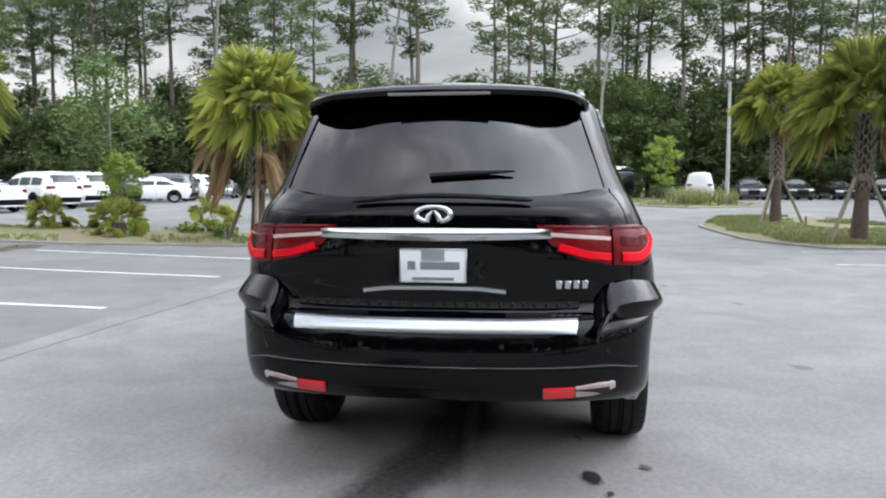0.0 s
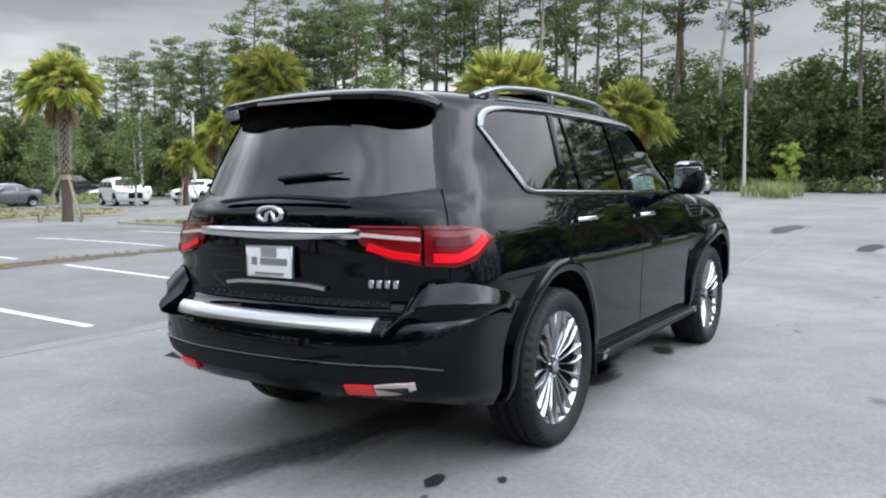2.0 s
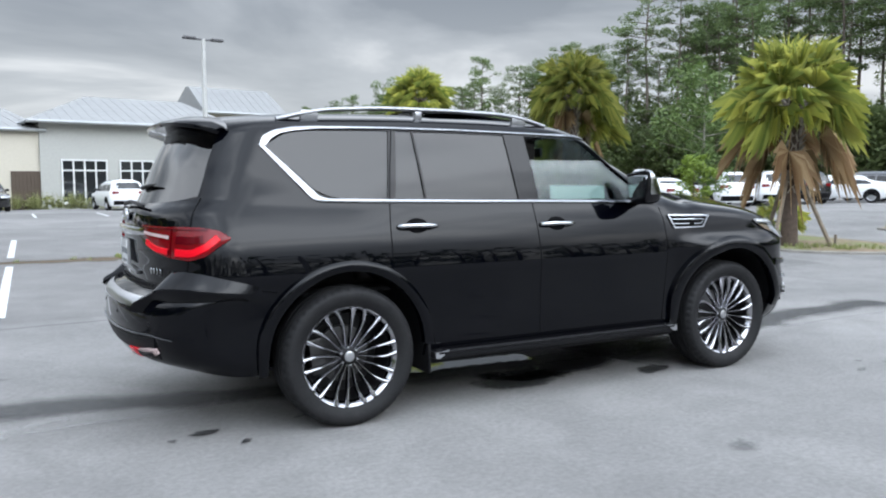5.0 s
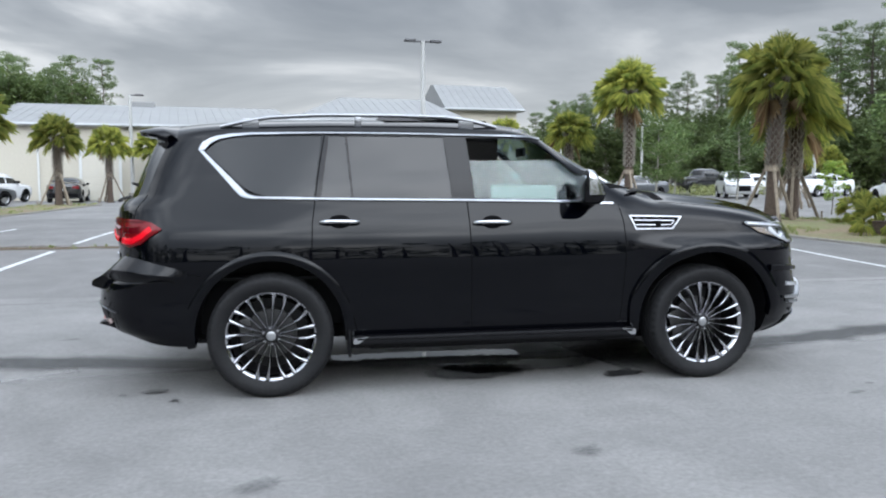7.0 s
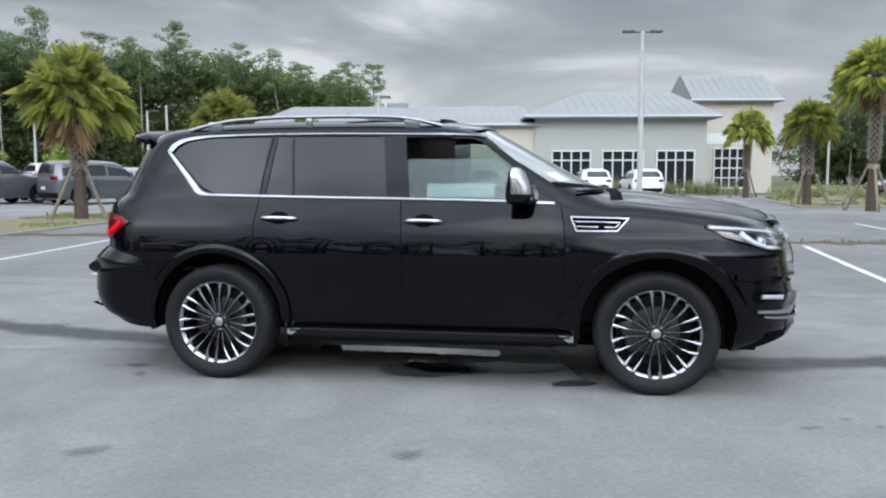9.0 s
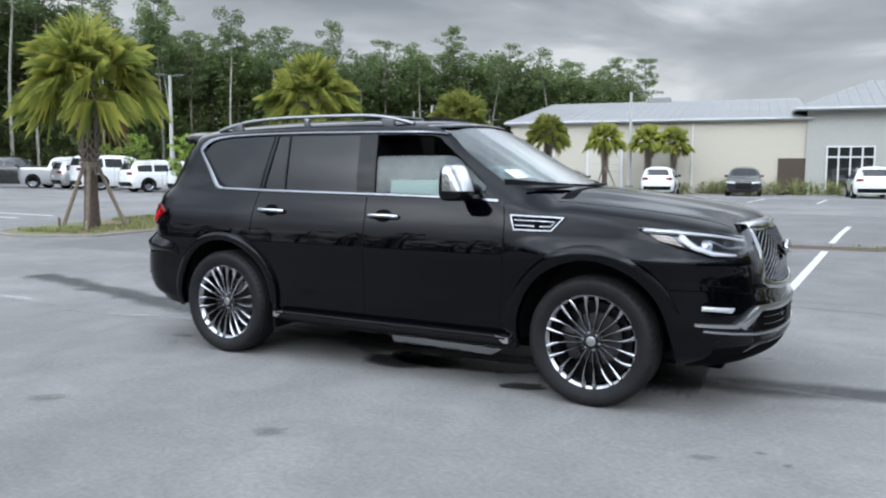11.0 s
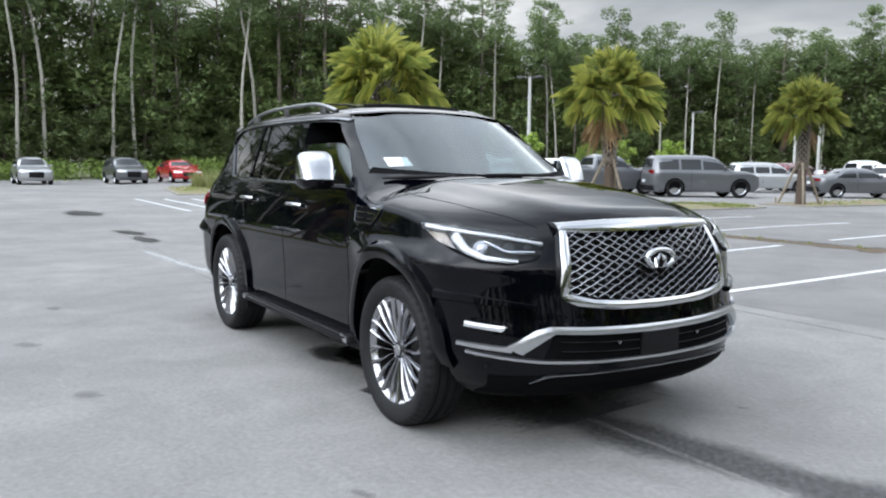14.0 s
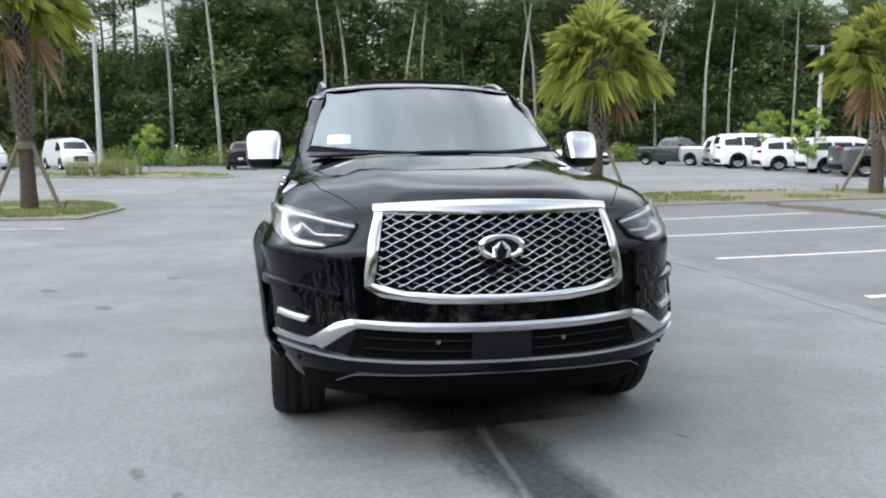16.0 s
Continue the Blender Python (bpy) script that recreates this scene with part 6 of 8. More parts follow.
def tuft_field(name, points, h, w, material, label, category, seed, blades=7, lean=0.5):
    """Many small blades of grass as one object."""
    rnd = random.Random(seed)
    verts, faces = [], []
    for x, y, z in points:
        for _ in range(blades):
            a, l = rnd.uniform(0, 6.283), h * rnd.uniform(0.5, 1.2)
            ox, oy = x + rnd.gauss(0, w * 3), y + rnd.gauss(0, w * 3)
            dx, dy = math.cos(a), math.sin(a)
            bend = lean * l * rnd.uniform(0.4, 1.3)
            o = len(verts)
            verts += [(ox - dy * w, oy + dx * w, z - 0.02), (ox + dy * w, oy - dx * w, z - 0.02), (ox + dx * bend * 0.4 + dy * w * 0.6, oy + dy * bend * 0.4 - dx * w * 0.6, z + l * 0.65), (ox + dx * bend * 0.4 - dy * w * 0.6, oy + dy * bend * 0.4 + dx * w * 0.6, z + l * 0.65), (ox + dx * bend, oy + dy * bend, z + l)]
            faces += [(o, o + 1, o + 2, o + 3), (o + 3, o + 2, o + 4)]
    ob = new(name, mesh_of(name, verts, faces, material, False))
    return tagged(ob, label, category, kind="stuff")


def inside(p, poly):
    x, y = p
    hit = False
    for i in range(len(poly)):
        (x0, y0), (x1, y1) = poly[i - 1], poly[i]
        if (y0 > y) != (y1 > y) and x < (x1 - x0) * (y - y0) / (y1 - y0) + x0:
            hit = not hit
    return hit


def scatter(poly, count, rnd, lift):
    p = np.array(poly)
    lo, hi = p.min(0), p.max(0)
    out = []
    while len(out) < count:
        x, y = rnd.uniform(lo[0], hi[0]), rnd.uniform(lo[1], hi[1])
        if inside((x, y), poly):
            out.append((x, y, float(rise(x, y)) + lift))
    return out


ISLANDS = [
    ([(10.6, 5.2), (11.6, 4.2), (13.2, 4.2), (14.0, 5.4), (14.0, 20.0), (12.6, 21.3), (10.9, 20.4), (10.2, 17.0), (9.3, 10.8), (9.3, 9.6)], 0.05, "kerbed planting bed with palms, grass and mulch", 0.30),
    ([(-11.8, 5.6), (-13.6, 4.7), (-15.0, 5.2), (-15.3, 8.6), (-14.6, 10.4), (-14.6, 19.6), (-13.0, 21.0), (-11.5, 20.4), (-11.2, 12.0), (-11.6, 8.0)], 0.05, "kerbed planting bed with palms and thin grass", 0.45),
    ([(11.8, -6.3), (14.2, -5.2), (20.0, -5.0), (25.5, -6.6), (26.0, -9.0), (22.0, -11.0), (14.0, -10.6), (11.6, -9.2)], 0.06, "kerbed planting bed with grass and two palms", 0.85),
    ([(-11.6, -5.2), (-14.6, -4.9), (-16.4, -6.0), (-17.0, -9.5), (-14.0, -11.0), (-11.5, -9.5)], 0.06, "kerbed grass bed with a palm tree", 0.80),
    ([(-31.0, -4.2), (-33.0, -3.6), (-38.0, -6.0), (-40.0, -12.0), (-37.0, -15.0), (-33.0, -12.0)], 0.05, "kerbed grass bed with a young tree", 0.75),
    ([(34.0, -7.0), (38.0, -5.0), (60.0, -4.0), (62.0, -8.0), (58.0, -12.0), (37.0, -12.0)], 0.05, "kerbed bed with ornamental grass", 0.6),
    ([(-28.5, 5.0), (-26.8, 9.8), (-33.0, 13.2), (-37.0, 11.5), (-35.5, 6.0)], 0.05, "kerbed grass bed with ornamental grass clumps", 0.7),
    ([(17.5, 4.4), (21.5, 3.6), (24.0, 4.6), (24.0, 7.8), (21.0, 9.2), (17.6, 8.4)], 0.05, "kerbed bed with a palm and grass", 0.6),
    ([(-11.4, 22.4), (-13.9, 22.4), (-14.1, 36.5), (-11.2, 36.5)], 0.05, "kerbed planting bed with braced palms", 0.5),
    ([(9.5, 26.0), (15.0, 25.5), (19.5, 31.0), (19.5, 44.0), (14.0, 44.5), (10.5, 38.0)], 0.05, "kerbed planting bed with palms and shrubs", 0.5),
]
GREENS = [(q.uniform(-1.6, 1.5), 9.9 + q.gauss(0, 0.16)) for q in [random.Random(77)] for _ in range(260)] + [(q.uniform(-8.6, 8.6), 9.95 + q.gauss(0, 0.12)) for q in [random.Random(78)] for _ in range(70)]
tuft_field("grass", [(x, y, float(rise(x, y))) for x, y in GREENS], 0.07, 0.008, M_GRASS, "sparse weeds in the joint between bays", "grass", 79)
rnd = random.Random(11)
for outline, height, label, cover in ISLANDS:
    root, ring, centre, hh = island(outline, height, label)
    poly = [tuple(q + (centre - q) * 0.05) for q in ring]
    area = (ring.max(0) - ring.min(0)).prod()
    near = math.hypot(*centre) < 22
    count = int(min(7000, area * cover * (85 if near else 14)))
    pts = [q for q in scatter(poly, count, rnd, 0.05 + hh * 0.6) if noise.noise((q[0] * 0.5, q[1] * 0.5, 3.0)) > (0.05 - 0.5 * (cover - 0.4))]
    tuft_field("grass", pts, 0.075, 0.009 if near else 0.012, M_GRASS, "patchy green and straw-coloured grass", "grass", len(outline) * 7 + int(area))


# ---------------------------------------------------------------- plants
def blade_fan(verts, faces, base, out, length, rnd, droop, leaves=22, width=0.030):
    """One fan-shaped palm frond: a bent stalk and a spread of narrow folded leaflets."""
    base, out = Vector(base), Vector(out).normalized()
    side = out.cross(Vector((0, 0, 1)))
    side = side.normalized() if side.length > 0.05 else Vector((1, 0, 0))
    tip = base + out * length * 0.46 + Vector((0, 0, -droop * 0.10 * length))
    o = len(verts)
    w = 0.016
    verts += [base - side * w, base + side * w, tip + side * w * 0.6, tip - side * w * 0.6]
    faces.append((o, o + 1, o + 2, o + 3))
    lead = (tip - base).normalized()
    up = side.cross(lead).normalized()
    roll = rnd.uniform(-0.9, 0.9)
    side, up = side * math.cos(roll) + up * math.sin(roll), up * math.cos(roll) - side * math.sin(roll)
    for k in range(leaves):
        a = math.radians(-105 + 210 * k / (leaves - 1)) + rnd.uniform(-0.05, 0.05)
        l = length * (0.56 - 0.14 * abs(a) / 1.8) * rnd.uniform(0.85, 1.1)
        d = (lead * math.cos(a) + side * math.sin(a) + up * (0.14 + 0.16 * abs(a))).normalized()
        s = d.cross(up).normalized() * width * 0.5
        m = tip + d * l * 0.55
        e = tip + d * l + Vector((0, 0, -1)) * l * (0.06 + 0.55 * droop * rnd.uniform(0.5, 1.4))
        o = len(verts)
        verts += [tip, m + s, e, m - s]
        faces += [(o, o + 1, o + 2), (o, o + 2, o + 3)]


def palm(x, y, height, seed, crown=1.5, dead=0.25, boots=True, lean=0.0, stakes=3, label="", fronds=44):
    """A cabbage palm: a trunk with crossed leaf bases, a round head of fan fronds, dead skirts, timber braces."""
    rnd = random.Random(seed)
    z0 = float(rise(x, y)) + 0.08
    root = holder("palm_tree", pose(x, y, z0, 0, 0, rnd.uniform(0, 360)), label or "cabbage palm with green fan fronds and a patterned trunk", "palm tree", "palm trees")
    sway = Vector((lean, 0, 0))
    line = [Vector((0, 0, -0.15)), Vector((0, 0, 0.1)), sway * 0.15 + Vector((0, 0, height * 0.35)), sway * 0.5 + Vector((0, 0, height * 0.7)), sway + Vector((0, 0, height))]
    r = 0.158
    pts = rounded(line, 26, 2)
    rad = [r * (1.25 - 0.28 * min(1, i / 6)) * (1 + 0.04 * rnd.uniform(-1, 1)) for i in range(26)]
    piece("trunk", mesh_of("trunk", *tube(pts, rad, 14), M_PALMTRUNK, True, 60), root, "brown fibrous trunk")
    head = Vector(pts[-1])
    if boots:
        bv, bf = [], []
        start = 0.36
        rows = int((1 - start) * height / 0.105)
        for i in range(rows):
            t = start + (1 - start) * i / rows
            c = Vector(pts[min(25, int(t * 25))])
            c.z = t * height
            for k in range(7):
                a = 2 * math.pi * (k + 0.5 * (i % 2)) / 7 + rnd.uniform(-0.08, 0.08)
                d = Vector((math.cos(a), math.sin(a), 0))
                s = Vector((-d.y, d.x, 0))
                lift = 0.06 + 0.10 * t
                for sg in (-1, 1):
                    o = len(bv)
                    p0 = c + d * (r * 0.92)
                    p1 = p0 + s * sg * 0.090 + d * 0.07 * (0.6 + t) + Vector((0, 0, 0.145))
                    wv = Vector((0, 0, 0.021)) + d * 0.012
                    bv += [p0 - wv, p0 + wv + d * 0.02, p1 + wv * 0.8 + d * 0.02, p1 - wv * 0.8, p0 + wv * 0.2 - d * 0.03, p1 - d * 0.03]
                    bf += [(o, o + 3, o + 2, o + 1), (o + 1, o + 2, o + 5, o + 4), (o, o + 4, o + 5, o + 3)]
        piece("trunk_bark", mesh_of("trunk_bark", bv, bf, M_BOOT, False), root, "pale crossed stubs of old leaf stalks")
    gv, gf, dv, df = [], [], [], []
    for i in range(fronds):
        a = i * 2.39996 + rnd.uniform(-0.25, 0.25)
        e = math.radians(84 - 98 * (i / fronds) ** 0.9 + rnd.uniform(-9, 9))
        out = Vector((math.cos(a) * math.cos(e), math.sin(a) * math.cos(e), math.sin(e)))
        blade_fan(gv, gf, head + Vector((0, 0, -0.10 * i / fronds)) + out * 0.08, out, crown * rnd.uniform(0.82, 1.08), rnd, 0.30 + 0.75 * (i / fronds) ** 1.2, 34, 0.021)
    piece("crown", mesh_of("crown", gv, gf, M_FROND, False), root, "green to yellow-green fan fronds")
    nd = int(9 * dead) if dead < 0.7 else 8
    for i in range(nd):
        a = rnd.uniform(0, 6.28)
        e = math.radians(rnd.uniform(-58, -18) if dead < 0.7 else rnd.uniform(-60, -12))
        out = Vector((math.cos(a) * math.cos(e), math.sin(a) * math.cos(e), math.sin(e)))
        blade_fan(dv, df, head + Vector((0, 0, -0.18)) + out * 0.1, out, crown * (rnd.uniform(0.55, 0.80) if dead < 0.7 else rnd.uniform(0.75, 1.0)), rnd, 1.5, 20, 0.034)
    if nd:
        piece("dry_skirt", mesh_of("dry_skirt", dv, df, M_DEADFROND, False), root, "hanging dry brown fronds")
    for k in range(stakes):
        a = 2 * math.pi * k / max(1, stakes) + 0.5
        foot = (math.cos(a) * 0.85, math.sin(a) * 0.85, -0.1)
        topp = (math.cos(a) * 0.17, math.sin(a) * 0.17, min(1.45, height * 0.55))
        piece("brace", mesh_of("brace", *tube([foot, topp], 0.046, 6), M_STAKE, False), root, "weathered timber brace")
        piece("brace_peg", mesh_of("brace_peg", *tube([(foot[0] * 1.06, foot[1] * 1.06, -0.15), (foot[0] * 1.06, foot[1] * 1.06, 0.22)], 0.03, 6), M_STAKE, False), root)
    if stakes:
        piece("brace_band", mesh_of("brace_band", *lathe([(r * 1.0, -0.08), (r * 1.22, -0.08), (r * 1.22, 0.08), (r * 1.0, 0.08)], 16, "z"), M_STAKE, False), root, m=Matrix.Translation((0, 0, min(1.45, height * 0.55))))
    return root


PALMS = [
    # x, y, height, seed, crown, dead, stakes
    (11.2, 6.05, 3.00, 1, 1.55, 0.75, 3), (11.4, 13.9, 3.9, 2, 1.45, 0.35, 3), (12.7, 14.9, 3.2, 3, 1.35, 0.45, 3),
    (13.3, -7.45, 3.2, 4, 1.75, 0.30, 3), (20.9, -7.6, 3.8, 5, 1.5, 0.4, 3), (20.4, 6.4, 3.3, 6, 1.45, 0.35, 3),
    (11.1, 23.1, 4.55, 7, 1.45, 0.45, 3), (-13.1, 6.5, 3.45, 9, 1.68, 0.34, 3),
    (-12.4, 13.8, 3.4, 10, 1.6, 0.4, 3), (-12.5, 23.3, 3.3, 11, 1.45, 0.3, 3), (-12.4, 32.9, 3.2, 12, 1.2, 0.2, 3),
    (-12.0, 41.0, 3.2, 13, 1.25, 0.2, 3), (-13.45, -6.75, 4.6, 14, 1.6, 0.3, 3), 
    (10.4, 40.0, 3.7, 16, 1.35, 0.15, 3), (10.3, 27.9, 3.2, 17, 1.25, 0.3, 3), (-10.2, 44.0, 3.2, 18, 1.2, 0.2, 0), (-8.8, 44.6, 3.1, 19, 1.2, 0.2, 0),
    (33.0, 42.0, 2.2, 20, 1.2, 0.1, 0), (24.5, 33.0, 2.6, 21, 1.2, 0.2, 3), (18.5, 23.5, 3.2, 22, 1.3, 0.3, 3),
]
for x, y, h, sd, cr, dd, st in PALMS:
    palm(x, y, h, sd, cr, dd, stakes=st, lean=random.Random(sd).uniform(-0.15, 0.15))

for x, y, sd in ((13.5, 10.9, 51), (13.6, 8.2, 52), (12.9, 12.3, 53), (11.2, 9.4, 54)):
    palm(x, y, 0.30, sd, 0.72, 0.0, boots=False, stakes=0, label="low green palmetto growing in brown mulch", fronds=16)


def leaf_cloud(rnd, blobs, count, size, flat=0.7, quads=True):
    """Leaves as small bent cards, strewn through several overlapping blobs."""
    verts, faces = [], []
    total = sum(b[3] ** 2 for b in blobs)
    for cx, cy, cz, r in blobs:
        for _ in range(int(count * r * r / total)):
            u = Vector((rnd.gauss(0, 1), rnd.gauss(0, 1), rnd.gauss(0, 1))).normalized()
            k = r * rnd.random() ** 0.33
            p = Vector((cx + u.x * k, cy + u.y * k, cz + u.z * k * flat))
            a = Vector((rnd.gauss(0, 1), rnd.gauss(0, 1), rnd.gauss(0, 0.5))).normalized()
            b = a.cross(Vector((rnd.gauss(0, 0.6), rnd.gauss(0, 0.6), 1))).normalized()
            s = size * rnd.uniform(0.6, 1.4)
            o = len(verts)
            verts += [p - a * s, p + b * s * 0.55 + Vector((0, 0, -0.12 * s)), p + a * s * 1.1, p - b * s * 0.55 + Vector((0, 0, -0.12 * s))]
            if quads:
                faces.append((o, o + 1, o + 2, o + 3))
            else:
                verts.pop()
                verts[o] = verts[o] - b * s * 0.5
                faces.append((o, o + 1, o + 2))
    return verts, faces


def tree_kind(seed, kind):
    """Trunk and crown meshes of one kind of tree."""
    rnd = random.Random(seed)
    chunks, blobs = [], []
    if kind == "pine":
        h = 1.0 * rnd.uniform(19, 24)
        bend = [Vector((rnd.gauss(0, 0.35) * t, rnd.gauss(0, 0.35) * t, h * t)) for t in (0, 0.25, 0.5, 0.75, 1.0)]
        bend[0].z = -0.4
        line = rounded(bend, 16, 1)
        chunks.append(tube(line, [0.27 * (1 - 0.86 * i / 15) for i in range(16)], 7))
        first = rnd.uniform(0.47, 0.62)
        n = 26
        for i in range(n):
            t = first + (0.99 - first) * (i / n)
            p = Vector(line[min(15, int(t * 15))])
            p.z = t * h
            a = i * 2.4 + rnd.uniform(-0.5, 0.5)
            l = (0.7 + 2.7 * math.sin(math.pi * min(1, (t - first) / (1.03 - first)) ** 0.7)) * rnd.uniform(0.45, 1.2)
            tip = p + Vector((math.cos(a) * l, math.sin(a) * l, l * rnd.uniform(0.05, 0.5)))
            chunks.append(tube([p, p.lerp(tip, 0.6) + Vector((0, 0, -0.05 * l)), tip], [0.055, 0.035, 0.012], 4, False))
            blobs.append((tip.x, tip.y, tip.z, rnd.uniform(0.55, 1.05)))
            if rnd.random() < 0.6:
                q = p.lerp(tip, 0.6)
                blobs.append((q.x, q.y, q.z + 0.15, rnd.uniform(0.6, 1.1)))
        blobs.append((line[-1][0], line[-1][1], h - 0.3, 1.1))
        return h, join(chunks), leaf_cloud(rnd, blobs, 3400, 0.165, 0.5, False), M_BARK, M_PINE
    if kind == "bare_pine":
        h = rnd.uniform(20, 24)
        line = rounded([(0, 0, -0.4), (rnd.gauss(0, 0.3), rnd.gauss(0, 0.3), h * 0.4), (rnd.gauss(0, 1.3), rnd.gauss(0, 1.3), h)], 14, 1)
        chunks.append(tube(line, [0.17 * (1 - 0.7 * i / 13) for i in range(14)], 7))
        for i in range(14):
            t = 0.68 + 0.31 * i / 14
            p = Vector(line[min(13, int(t * 13))])
            p.z = t * h
            a, l = i * 2.4, rnd.uniform(0.6, 2.0)
            tip = p + Vector((math.cos(a) * l, math.sin(a) * l, l * 0.3))
            chunks.append(tube([p, tip], [0.04, 0.012], 4, False))
            blobs.append((tip.x, tip.y, tip.z, rnd.uniform(0.6, 1.3)))
        return h, join(chunks), leaf_cloud(rnd, blobs, 2000, 0.19, 0.85, False), M_PALEBARK, M_PINE
    h = {"broad": rnd.uniform(10, 14), "oak": 4.6, "sapling": 2.5, "under": rnd.uniform(5.5, 8)}[kind]
    base = {"broad": 0.22, "oak": 0.07, "sapling": 0.03, "under": 0.12}[kind]
    low = {"broad": 0.12, "oak": 0.26, "sapling": 0.28, "under": 0.04}[kind]
    wide = {"broad": 3.4, "oak": 1.35, "sapling": 0.62, "under": 2.8}[kind]
    line = rounded([(0, 0, -0.3), (rnd.gauss(0, 0.02) * h, rnd.gauss(0, 0.02) * h, h * 0.45), (rnd.gauss(0, 0.03) * h, rnd.gauss(0, 0.03) * h, h * 0.93)], 12, 1)
    chunks.append(tube(line, [base * (1 - 0.85 * i / 11) for i in range(12)], 7))
    n = {"broad": 34, "oak": 24, "sapling": 16, "under": 26}[kind]
    for i in range(n):
        t = low + (0.97 - low) * ((i + 0.5) / n)
        p = Vector(line[min(11, int(t * 11))])
        p.z = t * h
        a = i * 2.4 + rnd.uniform(-0.6, 0.6)
        prof = math.sin(math.pi * min(1.0, ((t - low) / (1.05 - low)) ** 0.75)) ** 0.6
        l = wide * prof * rnd.uniform(0.45, 1.1) + 0.05
        tip = p + Vector((math.cos(a) * l, math.sin(a) * l, l * rnd.uniform(0.0, 0.5)))
        chunks.append(tube([p, tip], [base * 0.35 * (1 - 0.5 * t), base * 0.08], 4, False))
        r = wide * rnd.uniform(0.22, 0.42)
        blobs.append((tip.x, tip.y, tip.z, r))
        q = p.lerp(tip, 0.5)
        blobs.append((q.x, q.y, q.z, r * 0.8))
    cnt, sz, lm = {"broad": (4800, 0.21, M_LEAF), "oak": (5200, 0.062, M_OAK), "sapling": (1500, 0.060, M_SAPLING), "under": (3000, 0.20, M_LEAFDARK)}[kind]
    return h, join(chunks), leaf_cloud(rnd, blobs, cnt, sz, 0.85, kind in ("oak", "sapling")), M_BARK if kind != "oak" else M_PALEBARK, lm


def plant_stock(kind, count, seed, name, label, category):
    """Some different trees of a kind, as things to copy."""
    out = []
    for k in range(count):
        h, wood, leaves, bark, lm = tree_kind(seed + k, kind)
        root = holder(name, pose(0, 0, 0), label, category)
        piece("trunk", mesh_of("trunk", *wood, bark, True, 60), root)
        piece("crown", mesh_of("crown", *leaves, lm, False), root)
        out.append((h, root))
    return out


STOCK = {
    "pine": plant_stock("pine", 6, 100, "pine_tree", "tall slender pine with a high ragged crown", "tree"),
    "bare_pine": plant_stock("bare_pine", 3, 200, "pine_tree", "tall pale pine trunk with few high branches", "tree"),
    "broad": plant_stock("broad", 5, 300, "forest_tree", "leafy green broadleaf tree at the wood's edge", "tree"),
    "under": plant_stock("under", 4, 400, "understorey_tree", "dense dark green understorey tree", "tree"),
    "oak": plant_stock("oak", 2, 500, "young_oak", "young oak with fine grey-green leaves", "tree"),
    "sapling": plant_stock("sapling", 3, 600, "sapling", "bright green sapling in a planting bed", "tree"),
}
USED = {k: 0 for k in STOCK}


def plant(kind, x, y, height=None, which=None, sink=0.0, rnd=random.Random(5)):
    stock = STOCK[kind]
    i = USED[kind] % len(stock) if which is None else which
    h, root = stock[i]
    s = 1.0 if height is None else height / h
    m = pose(x, y, float(rise(x, y)) - 0.05 - sink, 0, 0, rnd.uniform(0, 360)) @ Matrix.Diagonal((s, s, s, 1))
    USED[kind] += 1
    if "placed" not in root:
        root["placed"] = 1
        root.matrix_basis = m
        tagged(root, group=kind + " trees")
        return root
    ob = copy_thing(root, pose(0, 0, 0))
    ob.matrix_basis = m
    return ob


